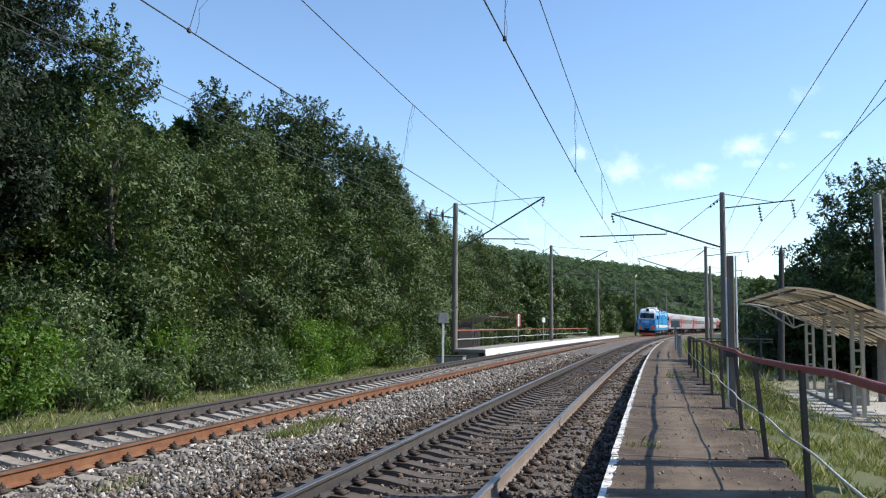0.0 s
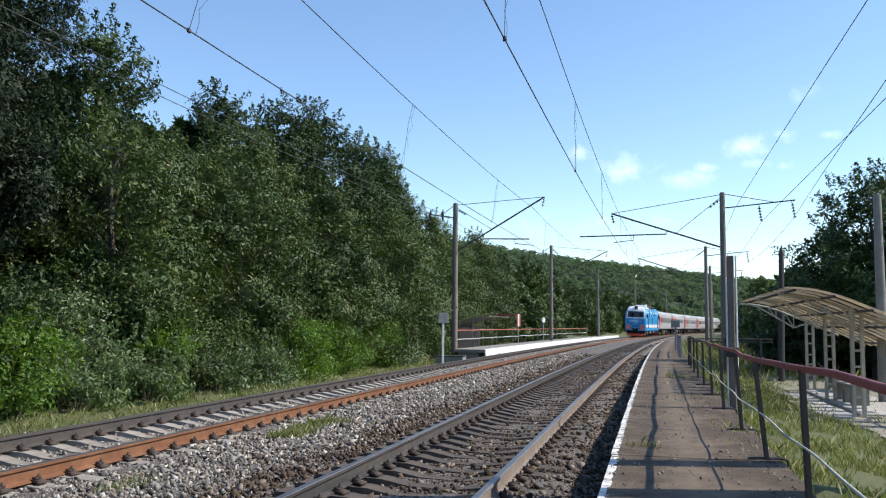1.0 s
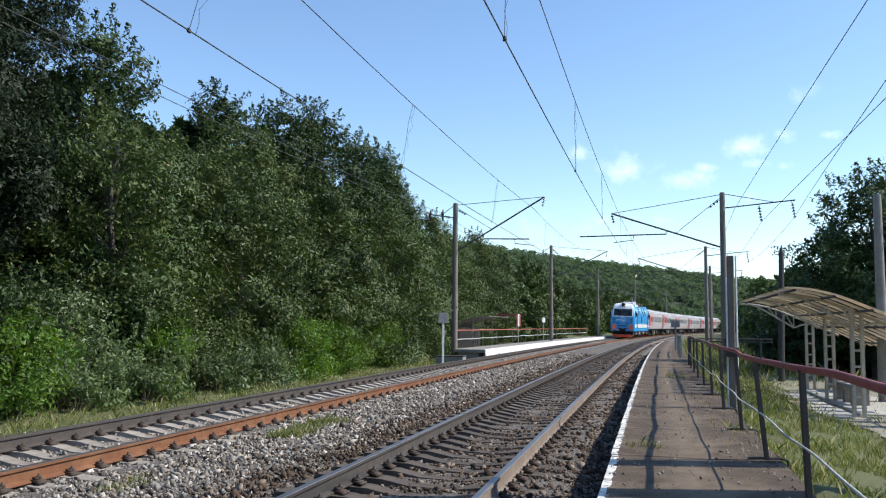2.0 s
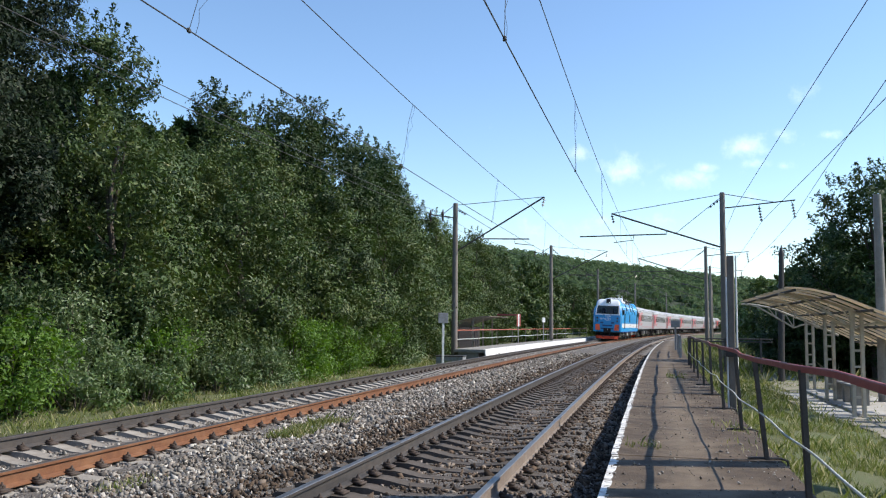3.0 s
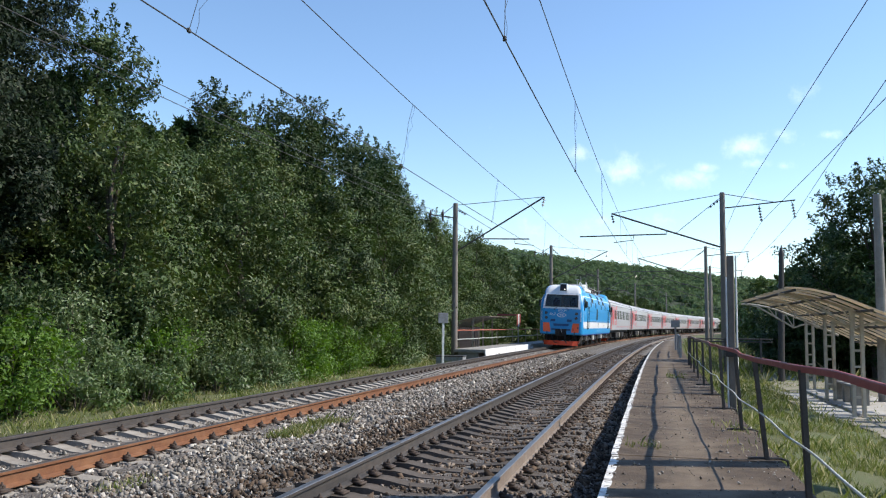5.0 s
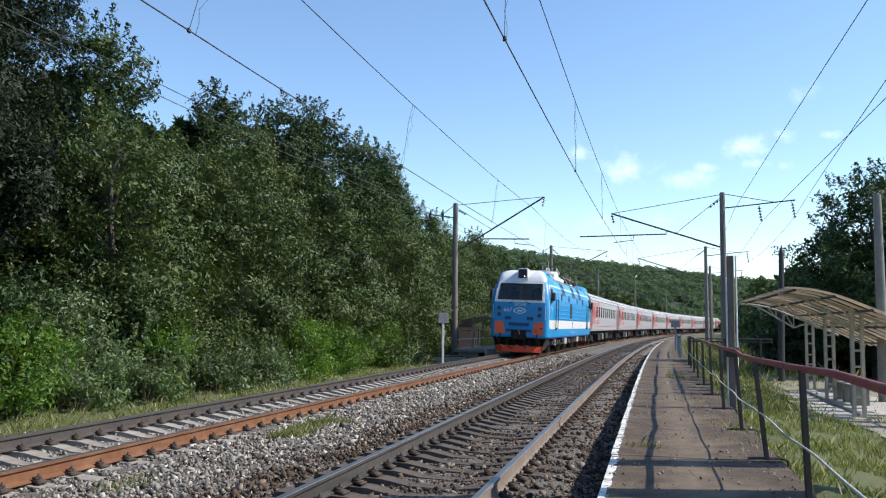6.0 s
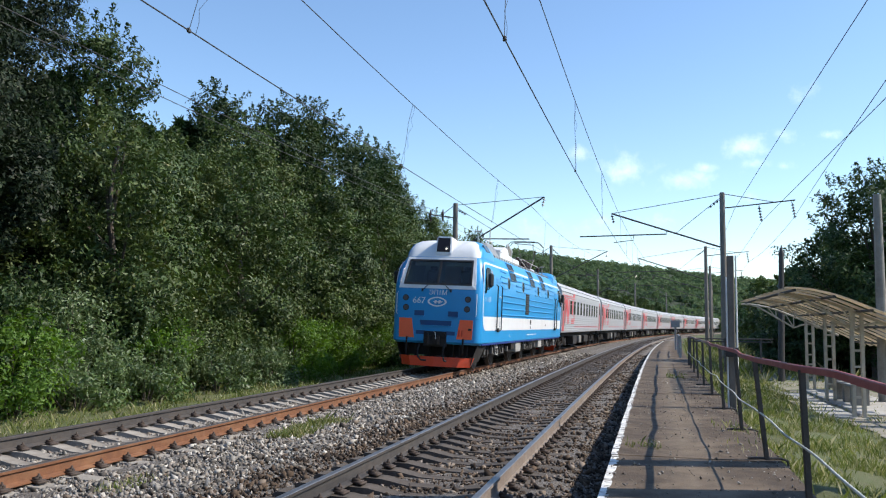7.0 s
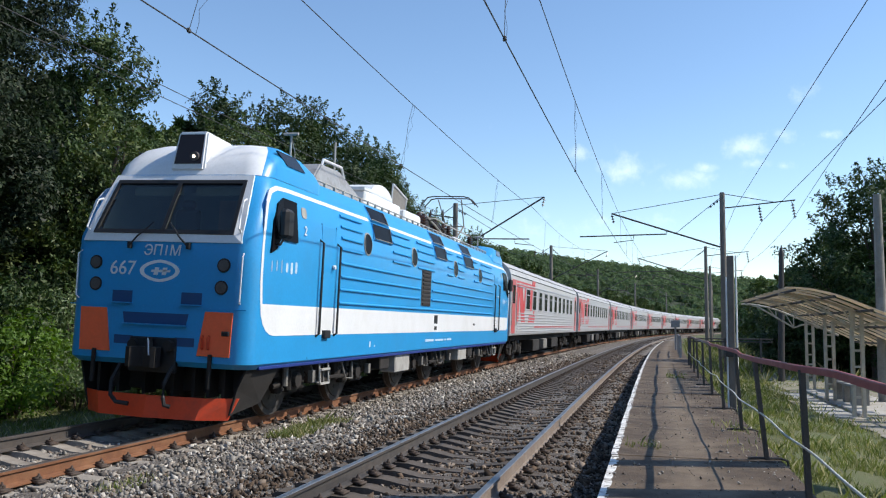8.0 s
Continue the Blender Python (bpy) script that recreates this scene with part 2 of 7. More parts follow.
def sweep(bm, pts, profile, ups=None, closed=True, mi=0, caps=True):
    """Sweep a profile of (side, up) pairs along points."""
    rows = []
    n = len(pts)
    pts = [Vector(q) for q in pts]
    for i, q in enumerate(pts):
        t = (pts[min(i + 1, n - 1)] - pts[max(i - 1, 0)]).normalized()
        up = Vector((0, 0, 1)) if abs(t.z) < 0.95 else Vector((0, 1, 0))
        side = t.cross(up).normalized()
        up = side.cross(t)
        rows.append([bm.verts.new(q + side * a + up * b) for a, b in profile])
    k = len(profile)
    for a, b in zip(rows, rows[1:]):
        for j in range(k if closed else k - 1):
            f = bm.faces.new((a[j], a[(j + 1) % k], b[(j + 1) % k], b[j]))
            f.material_index = mi[j] if isinstance(mi, (list, tuple)) else mi
    if closed and caps:
        bm.faces.new(rows[0][::-1])
        bm.faces.new(rows[-1])
    return bm


def ring(r, n=8, ry=None):
    return [(r * math.cos(2 * math.pi * k / n), (ry or r) * math.sin(2 * math.pi * k / n)) for k in range(n)]


def tube(bm, pts, r, n=8, mi=0):
    return sweep(bm, pts, ring(r, n), mi=mi)


def cone(bm, p0, p1, r0, r1, n=12, mi=0):
    p0, p1 = Vector(p0), Vector(p1)
    d = p1 - p0
    m = Matrix.Translation((p0 + p1) / 2) @ d.to_track_quat("Z", "Y").to_matrix().to_4x4()
    r = bmesh.ops.create_cone(bm, cap_ends=True, segments=n, radius1=r0, radius2=r1, depth=d.length, matrix=m)
    for f in {f for v in r["verts"] for f in v.link_faces}:
        f.material_index = mi
    return bm


def array_mesh(name, verts, faces, mat, per=None):
    """Mesh straight from arrays; faces all of one size."""
    me = bpy.data.meshes.new(name)
    verts = np.asarray(verts, np.float32)
    faces = np.asarray(faces, np.int32)
    k = faces.shape[1]
    me.vertices.add(len(verts)); me.vertices.foreach_set("co", verts.ravel())
    me.loops.add(faces.size); me.loops.foreach_set("vertex_index", faces.ravel())
    me.polygons.add(len(faces)); me.polygons.foreach_set("loop_start", np.arange(0, faces.size, k, dtype=np.int32))
    me.update(calc_edges=True)
    me.materials.append(mat)
    return me


# ---- the line of the two tracks ----
KNOT = (-10, 20, 50, 90, 140, 220, 400)
BEND = (0.000532, 0.000426, 0.000756, 0.000652, 0.000897, 0.000929, 0.000929)
SS = np.arange(-30, 520.01, 0.5)
_k = np.interp(SS, KNOT, BEND)
_i0 = int(np.argmin(abs(SS + 6)))
_th = np.concatenate([[0], np.cumsum((_k[1:] + _k[:-1]) / 4)]); _th += 0.24238 - _th[_i0]
_tm = (_th[1:] + _th[:-1]) / 2
_x = np.concatenate([[0], np.cumsum(np.sin(_tm) * 0.5)]); _x += -9.1537 - _x[_i0]
_y = np.concatenate([[0], np.cumsum(np.cos(_tm) * 0.5)]); _y += -6.0 - _y[_i0]
GAUGE = 1.595
CANT = 0.055
CANT_DEG = math.degrees(math.atan(CANT / GAUGE))


def gap(s):
    """Distance between the two track axes."""
    s = np.minimum(s, 150)
    return 5.0615 - 0.00368 * s - 0.00001727 * s * s


def at(s, o=0.0, z=0.0):
    """Point o metres to the right of the far track's axis."""
    th = np.interp(s, SS, _th)
    return Vector((float(np.interp(s, SS, _x) + o * math.cos(th)), float(np.interp(s, SS, _y) - o * math.sin(th)), z))


def near(s, o=0.0, z=0.0):
    """The same from the near track's axis."""
    return at(s, float(gap(s)) + o, z)


def heading(s):
    """Degrees about z that turn +y along the track."""
    return -math.degrees(float(np.interp(s, SS, _th)))


def along(s, o=0.0, z=0.0, line=at, ry=0.0):
    q = line(s, o, z)
    return pose(q.x, q.y, q.z, 0, ry, heading(s))


def steps(a, b, d):
    n = max(1, int(round((b - a) / d)))
    return [a + (b - a) * k / n for k in range(n + 1)]


def track_coords(x, y):
    """s and right-hand offset from the far track's axis, for arrays."""
    x, y = np.asarray(x, float), np.asarray(y, float)
    s = y.copy()
    for _ in range(6):
        cx, cy, th = np.interp(s, SS, _x), np.interp(s, SS, _y), np.interp(s, SS, _th)
        s = s + (x - cx) * np.sin(th) + (y - cy) * np.cos(th)
        s = np.clip(s, SS[0], SS[-1])
    cx, cy, th = np.interp(s, SS, _x), np.interp(s, SS, _y), np.interp(s, SS, _th)
    return s, (x - cx) * np.cos(th) - (y - cy) * np.sin(th)


def ground_z(x, y):
    s, o = track_coords(x, y)
    g = gap(s)
    z = np.interp(o, [-60, -16, -9, -5.5, -4.2, -2.3], [3.0, 0.6, -0.35, -0.6, -0.6, -0.36])
    r = o - g
    zr = np.interp(r, [1.9, 3.6, 3.75, 4.6, 6.2, 30, 60], [-0.36, -0.3, -0.02, -0.15, -0.4, -0.4, 0.5])
    return np.where(o < 0, z, np.where(r > 1.9, zr, -0.36))


# ---- ground ----
def build_ground():
    xs = np.concatenate([-np.geomspace(2500, 75, 16), np.arange(-70, -25, 4), np.arange(-25, 40, 0.6), np.arange(40, 140, 6), np.geomspace(150, 2500, 14)])
    ys = np.concatenate([-np.geomspace(2500, 40, 14), np.arange(-35, 0, 3), np.arange(0, 60, 0.6), np.arange(60, 260, 5), np.geomspace(270, 2500, 14)])
    X, Y = np.meshgrid(xs, ys)
    Z = ground_z(X, Y)
    rng = np.random.default_rng(5)
    s, o = track_coords(X, Y)
    bumpy = np.where((o < -3.2) | (o > gap(s) + 3.9), 0.025, 0.0)
    Z = Z + rng.normal(0, 1, Z.shape) * bumpy
    v = np.stack([X, Y, Z], -1).reshape(-1, 3)
    w = len(xs)
    i = (np.arange(len(ys) - 1)[:, None] * w + np.arange(w - 1)[None]).ravel()
    f = np.stack([i, i + 1, i + 1 + w, i + w], 1)
    me = array_mesh("ground", v, f, M["soil"])
    me.shade_smooth()
    tagged(new("ground", me), "dry grassy soil beside the railway line", "ground", kind="structure")


def build_ballast_bed():
    """Bed of crushed stone under both tracks, gently mounded between them."""
    ss = np.concatenate([np.arange(-25, 60, 0.5), np.arange(60, 515, 3.0)])
    ts = np.array([-2.75, -2.0, -1.35, -0.8, 0, 0.8, 1.35, 1.75])
    rows = []
    for s in ss:
        g = float(gap(s))
        os = np.concatenate([ts, np.linspace(2.1, g - 2.1, 5), g + np.array([-1.75, -1.35, -0.8, 0, 0.8, 1.35, 1.7, 2.0])])
        zs = [-0.62, -0.24, -0.205, -0.215, -0.225, -0.215, -0.205, -0.20, -0.17, -0.15, -0.145, -0.15, -0.17, -0.20, -0.205, -0.215, -0.225, -0.215, -0.205, -0.27, -0.33]
        c = np.array([at(s, 0)[:2]]); th = np.interp(s, SS, _th)
        jit = np.random.default_rng(int(s * 10) + 999).normal(0, 0.012, len(os))
        rows.append(np.stack([c[0, 0] + os * math.cos(th), c[0, 1] - os * math.sin(th), np.array(zs) + jit], 1))
    w = len(rows[0])
    v = np.concatenate(rows)
    i = (np.arange(len(rows) - 1)[:, None] * w + np.arange(w - 1)[None]).ravel()
    f = np.stack([i, i + 1, i + 1 + w, i + w], 1)
    me = array_mesh("ballast_bed", v, f, M["ballast"])
    me.shade_smooth()
    return tagged(new("ballast_bed", me), "grey and brown crushed stone bed of the two tracks", "ballast", kind="structure")


RAIL = [(-0.075, -0.18), (0.075, -0.18), (0.075, -0.168), (0.012, -0.145), (0.010, -0.045), (0.036, -0.036), (0.0375, -0.006), (0.030, 0.0), (-0.030, 0.0), (-0.0375, -0.006), (-0.036, -0.036), (-0.010, -0.045), (-0.012, -0.145), (-0.075, -0.168)]
RAIL_MI = [0, 0, 0, 0, 0, 0, 1, 1, 1, 0, 0, 0, 0, 0]


def build_track(name, line, label, sides, sleeper_mat):
    tr = thing(name, label, "railway track", kind="structure")
    for o, z, side in ((-GAUGE / 2, CANT, sides[0]), (GAUGE / 2, 0.0, sides[1])):
        bm = bmesh.new()
        pts = [line(s, o, z) for s in steps(-28, 60, 1.0) + steps(62, 510, 4.0)[0:]]
        sweep(bm, pts, RAIL, mi=RAIL_MI)
        part("rail", bm, [side[0], M["railhead"] if line is near else M["railhead_dull"]], tr, side[1])
    # sleepers: shaped concrete, lower in the middle, shared mesh
    bm = bmesh.new()
    xs = [-1.35, -1.30, -0.55, -0.25, 0.25, 0.55, 1.30, 1.35]
    zt = [-0.215, -0.195, -0.185, -0.235, -0.235, -0.185, -0.195, -0.215]
    rows = []
    for x, z in zip(xs, zt):
        w = 0.125 if abs(x) > 0.4 else 0.105
        rows.append([bm.verts.new((x, -w - 0.03, -0.40)), bm.verts.new((x, -w, z)), bm.verts.new((x, w, z)), bm.verts.new((x, w + 0.03, -0.40))])
    for a, b in zip(rows, rows[1:]):
        for j in range(3):
            bm.faces.new((a[j], b[j], b[j + 1], a[j + 1]))
    bm.faces.new(rows[0]); bm.faces.new(rows[-1][::-1])
    bmesh.ops.recalc_face_normals(bm, faces=bm.faces)
    me = mesh_of("sleeper", bm, sleeper_mat)
    rng = random.Random(name)
    ry = CANT_DEG
    pos = [2.0 + 0.53 * k for k in range(300)] if line is at else [-1.0 + 0.53 * k for k in range(300)]
    for s in pos:
        q = line(s + rng.uniform(-0.015, 0.015), 0, CANT / 2 + rng.uniform(-0.008, 0.004))
        part("sleeper", me, None, tr, m=pose(q.x, q.y, q.z, 0, ry, heading(s) + rng.uniform(-0.6, 0.6)))
    # the far sleepers, joined
    vs = np.array([v.co[:] for v in me.vertices]); fc = [tuple(p.vertices) for p in me.polygons]
    quads = np.array([f for f in fc if len(f) == 4])
    V, F = [], []
    for k in range(300):
        s = pos[-1] + 0.53 * (k + 1)
        m = along(s, 0, CANT / 2, line, ry)
        V.append(np.array([(m @ Vector(v))[:] for v in vs])); F.append(quads + k * len(vs))
    o = part("far_sleepers", array_mesh("far_sleepers", np.concatenate(V), np.concatenate(F), sleeper_mat), None, tr)
    tagged(o, kind="stuff")
    # fasteners: plate, two clips and bolts on both sides of each rail
    bm = bmesh.new()
    for sx in (-1, 1):
        box(bm, (sx * 0.115, 0, -0.165), (0.11, 0.10, 0.03))
        box(bm, (sx * 0.095, 0, -0.14), (0.07, 0.075, 0.035))
        cone(bm, (sx * 0.115, 0, -0.15), (sx * 0.115, 0, -0.085), 0.015, 0.012, 6)
        cone(bm, (sx * 0.115, 0, -0.13), (sx * 0.115, 0, -0.108), 0.025, 0.023, 6)
        box(bm, (sx * 0.165, 0, -0.175), (0.05, 0.16, 0.02))
    bmesh.ops.triangulate(bm, faces=bm.faces)
    bm.verts.index_update()
    vs = np.array([v.co[:] for v in bm.verts]); fs = np.array([[v.index for v in f.verts] for f in bm.faces]); bm.free()
    V, F, n = [], [], 0
    for s in pos[:160]:
        for o, z in ((-GAUGE / 2, CANT), (GAUGE / 2, 0.0)):
            m = np.array(along(s, o, z, line))
            V.append(vs @ m[:3, :3].T + m[:3, 3]); F.append(fs + n); n += len(vs)
    o = part("rail_fasteners", array_mesh("rail_fasteners", np.concatenate(V), np.concatenate(F), M["fastener"]), None, tr)
    tagged(o, kind="stuff")
    return tr


STONE_V = np.array([(1, 0, 0), (-1, 0, 0), (0, 1, 0), (0, -1, 0), (0, 0, 1), (0, 0, -1)], float)
STONE_F = np.array([(0, 2, 4), (2, 1, 4), (1, 3, 4), (3, 0, 4), (2, 0, 5), (1, 2, 5), (3, 1, 5), (0, 3, 5)])


def stones(name, mat, label, spots, sizes, seed, parent):
    rng = np.random.default_rng(seed)
    n = len(spots)
    V = STONE_V[None] + rng.normal(0, 0.40, (n, 6, 3))
    q = rng.normal(size=(n, 4)); q /= np.linalg.norm(q, axis=1)[:, None]
    a, b, c, d = q.T
    R = np.stack([1 - 2 * (c * c + d * d), 2 * (b * c - a * d), 2 * (b * d + a * c), 2 * (b * c + a * d), 1 - 2 * (b * b + d * d), 2 * (c * d - a * b), 2 * (b * d - a * c), 2 * (c * d + a * b), 1 - 2 * (b * b + c * c)], 1).reshape(n, 3, 3)
    V = V * rng.uniform(0.65, 1.2, (n, 1, 3))
    V = np.einsum("nij,nkj->nki", R, V) * sizes[:, None, None] + spots[:, None, :]
    F = STONE_F[None] + (np.arange(n) * 6)[:, None, None]
    ob = part(name, array_mesh(name, V.reshape(-1, 3), F.reshape(-1, 3), mat), None, parent, label)
    return tagged(ob, kind="stuff")


def build_stones(bed):
    rng = np.random.default_rng(11)

    def spread(s0, s1, per, omin, omax):
        n = int((s1 - s0) * (omax - omin) * per)
        s = rng.uniform(s0, s1, n); o = rng.uniform(omin, omax, n)
        th = np.interp(s, SS, _th)
        g = gap(s)
        keep = np.ones(n, bool)
        for c in (0.0, g):
            for e in (-GAUGE / 2, GAUGE / 2):
                keep &= abs(o - c - e) > 0.10
        # keep most of each sleeper's top clear
        for c, first in ((0.0, 2.0), (g, -1.0)):
            ph = np.mod(s - first + 0.265, 0.53) - 0.265
            on = (abs(ph) < 0.125) & (abs(o - c) < 1.36)
            keep &= ~(on & ((abs(o - c) > 0.5) | (rng.random(n) > 0.25)) & (rng.random(n) > 0.05))
        z = np.interp(o, [-2.75, -2.0, -1.35, 0, 1.35, 2.1, 2.55], [-0.6, -0.24, -0.215, -0.235, -0.21, -0.165, -0.14])
        z2 = np.interp(o - g, [-2.55, -2.1, -1.35, 0, 1.35, 1.7, 2.0], [-0.14, -0.165, -0.21, -0.235, -0.215, -0.27, -0.33])
        z = np.where(o < g / 2, z, z2) + rng.uniform(-0.015, 0.02, n)
        x = np.interp(s, SS, _x) + o * np.cos(th); y = np.interp(s, SS, _y) - o * np.sin(th)
        return np.stack([x, y, z], 1)[keep], (o / g)[keep], s[keep]

    P, U, Sv = [], [], []
    for s0, s1, per in ((4, 11, 520), (11, 20, 400), (20, 34, 190), (34, 55, 70)):
        a, b, c = spread(s0, s1, per, -2.75, 6.95)
        P.append(a); U.append(b); Sv.append(c)
    P, U, Sv = np.concatenate(P), np.concatenate(U), np.concatenate(Sv)
    size = rng.gamma(6, 0.0034, len(P)) * np.interp(Sv, [0, 20, 55], [1.0, 1.25, 2.0])
    # the near track's bed is stained brown, with a ragged border
    dark = U + rng.normal(0, 0.06, len(U)) > 0.60
    stones("crushed_stone", M["stone"], "loose grey crushed stone", P[~dark], size[~dark], 3, bed)
    stones("stained_crushed_stone", M["stone_dark"], "brown stained crushed stone", P[dark], size[dark], 4, bed)


build_ground()
BED = build_ballast_bed()
build_track("track_1", at, "far railway track with rusty rail on concrete sleepers", ((M["rail_dark"], "dark steel rail"), (M["rust"], "orange rusty rail")), M["sleeper"])
build_track("track_2", near, "near railway track with dark stained concrete sleepers", ((M["rail_dark"], "dark steel rail"), (M["rail_tan"], "dusty tan steel rail")), M["sleeper_old"])
build_stones(BED)


# ---- platforms ----
def slab_mesh(w, l, h):
    bm = bx((w / 2, 0, -h / 2), (w, l, h), 0.012)
    return mesh_of("slab", bm, M["slab"])


def build_near_platform():
    pf = thing("pavement_1", "low worn brown asphalt platform with a flaking white edge", "platform", kind="structure")
    me = slab_mesh(1.75, 2.87, 0.17)
    rng = random.Random(3)
    edges = []
    for v in range(5):
        bm = bmesh.new()
        for k in range(38):
            if rng.random() < 0.07:
                continue
            w = rng.uniform(0.05, 0.085); a = -1.42 + 2.84 * k / 38 + 0.037
            box(bm, (w / 2, a, 0.002), (w, rng.uniform(0.066, 0.0745), 0.006))
            if rng.random() < 0.6:
                box(bm, (-0.002, a, -0.03), (0.006, 0.074, rng.uniform(0.03, 0.06)))
        edges.append(mesh_of("edge_paint", bm, M["whitewash"]))
    for k in range(-9, 26):
        s = 11.4 + 2.88 * (k + 0.5)
        m = along(s, 1.95, 0.2 + rng.uniform(-0.008, 0.008), near)
        sl = part("slab", me, None, pf, m=m)
        part("edge_paint", edges[k % 5], None, sl, "flaking white edge paint")
    g = np.random.default_rng(8)
    n = 2600
    s = g.uniform(4, 26, n); o = 1.97 + 1.72 * g.beta(0.8, 0.5, n)
    th = np.interp(s, SS, _th); oo = o + gap(s)
    P = np.stack([np.interp(s, SS, _x) + oo * np.cos(th), np.interp(s, SS, _y) - oo * np.sin(th), np.full(n, 0.205)], 1)
    stones("loose_grit", M["stone"], "loose grit on the platform", P, g.gamma(3, 0.0022, n), 6, pf)
    bm = bmesh.new()
    sweep(bm, [near(s, 2.8, -0.2) for s in steps(-26, 86, 2)], [(-0.45, -0.3), (0.8, -0.3), (0.8, 0.215), (-0.45, 0.215)])
    part("foundation", bm, M["concrete"], pf)


def wavy(seed, amp):
    r = random.Random(seed)
    ph = [r.uniform(0, 6.28) for _ in range(4)]
    return lambda s: amp * (0.6 * math.sin(s * 0.9 + ph[0]) + 0.5 * math.sin(s * 1.9 + ph[1]) + 0.3 * math.sin(s * 3.3 + ph[2]))


POSTS = [(3.0, 0.0), (6.1, 0.0), (9.05, 0.03), (11.5, 0.10), (14.05, 0.06), (17.0, 0.05), (20.0, 0.03), (23.0, 0.02), (26.0, 0.02), (28.6, 0.0), (31.2, 0.0), (33.4, 0.0)]


def build_fence():
    fc = thing("platform_fence", "bent steel railing with a red top rail along the platform", "fence")
    for s, lean in POSTS:
        q = near(s, 3.54, 0.2); top = near(s, 3.54 - lean, 1.225 + (0.03 if s < 10 else 0))
        bm = bmesh.new()
        sweep(bm, [q, top], [(-0.02, -0.02), (0.02, -0.02), (0.02, 0.02), (-0.02, 0.02)])
        po = part("post", bm, M["steel_dark"], fc)
        bm = bmesh.new()
        tube(bm, [near(s, 3.35, 0.215), near(s, 3.68, 0.22), near(s, 3.74, 0.20), near(s, 3.76, 0.10)], 0.014, 6)
        part("anchor_rod", bm, M["steel_dark"], po)
    wv, wz = wavy(1, 0.05), wavy(2, 0.007)
    lean = lambda s: float(np.interp(s, [a for a, b in POSTS], [b for a, b in POSTS]))
    prof = [(-0.011, -0.027), (0.011, -0.027), (0.014, 0.018), (0.008, 0.026), (-0.008, 0.026), (-0.014, 0.018)]
    for a, b, mat, lb in ((2.0, 20.0, M["red_paint"], "faded red top rail"), (20.0, 33.6, M["rust_red"], "rusty top rail")):
        bm = bmesh.new()
        sweep(bm, [near(s, 3.54 - lean(s) + wv(s) * 0.5, 1.245 + wz(s) + 0.03 * max(0.0, min(1.0, (11 - s) / 3))) for s in steps(a, b, 0.35)], prof)
        part("top_rail", bm, mat, fc, lb, smooth=False)
    wl, wz2 = wavy(5, 0.02), wavy(6, 0.011)
    bm = bmesh.new()
    tube(bm, [near(s, 3.50 - 0.4 * lean(s) + wl(s), 0.68 + wz2(s)) for s in steps(2.0, 33.5, 0.3)], 0.0095, 8)
    part("lower_rail", bm, M["pale_paint"], fc, "wavy pale lower rail", smooth=True)
    # the far stretch of railing past the gap
    fc = thing("platform_fence", "grey railing with a lower rail at the platform's far end", "fence")
    for s in (41, 44, 47, 50):
        bm = bmesh.new()
        sweep(bm, [near(s, 3.4, 0.2), near(s, 3.4, 1.15)], [(-0.05, -0.04), (0.05, -0.04), (0.05, 0.04), (-0.05, 0.04)])
        part("post", bm, M["steel_grey"], fc)
    for z, mat in ((1.15, M["steel_grey"]), (0.68, M["pale_paint"])):
        bm = bmesh.new()
        tube(bm, [near(s, 3.4, z + 0.02 * math.sin(s)) for s in steps(40.5, 50.5, 1)], 0.03, 6)
        part("rail", bm, mat, fc)
    # cross railing at the end of the near stretch
    fc = thing("cross_railing", "dark rusty railing running away from the platform", "fence")
    for o in (3.6, 4.8, 6.0):
        bm = bmesh.new(); box(bm, near(33.6, o, 0.6), (0.06, 0.06, 1.2))
        part("post", bm, M["steel_dark"], fc)
    for z in (1.16, 1.06):
        bm = bmesh.new(); tube(bm, [near(33.6, 3.5, z), near(33.6, 6.4, z)], 0.03, 6)
        part("rail", bm, M["steel_dark"], fc)


def build_far_platform():
    pf = thing("pavement_2", "far low platform with a freshly whitewashed front face", "platform", kind="structure")
    for k, s in enumerate(steps(47.6, 125.0, 3.0)):
        m = along(s + 1.5, -2.1, 0.2, at)
        bm = bx((-0.9, 0, -0.09), (1.8, 2.96, 0.18), 0.012)
        sl = part("slab", bm, M["concrete"], pf, m=m)
        bm = bmesh.new(); box(bm, (0.02, 0, -0.19), (0.05, 2.93, 0.40))
        box(bm, (-0.07, 0, 0.003), (0.14, 2.93, 0.008))
        part("painted_face", bm, M["whitewash_clean"], sl, "bright whitewashed face")
    bm = bmesh.new()
    sweep(bm, [at(s, -3.1, -0.3) for s in steps(47.8, 127, 2)], [(-0.6, -0.35), (0.6, -0.35), (0.6, 0.3), (-0.6, 0.3)])
    part("foundation", bm, M["concrete"], pf)
    fc = thing("platform_fence", "railing with an orange-red top rail on the far platform", "fence")
    for s in steps(48.2, 108, 5.2):
        bm = bmesh.new(); box(bm, at(s, -3.85, 0.72), (0.055, 0.055, 1.04))
        part("post", bm, M["rust_post"], fc)
    for z, r, mat, lb in ((1.24, 0.035, M["orange_paint"], "orange-red top rail"), (0.72, 0.028, M["pale_paint"], "pale lower rail")):
        bm = bmesh.new(); tube(bm, [at(s, -3.85, z + 0.012 * math.sin(s * 1.3)) for s in steps(48.2, 108, 1.3)], r, 6)
        part("rail", bm, mat, fc, lb)


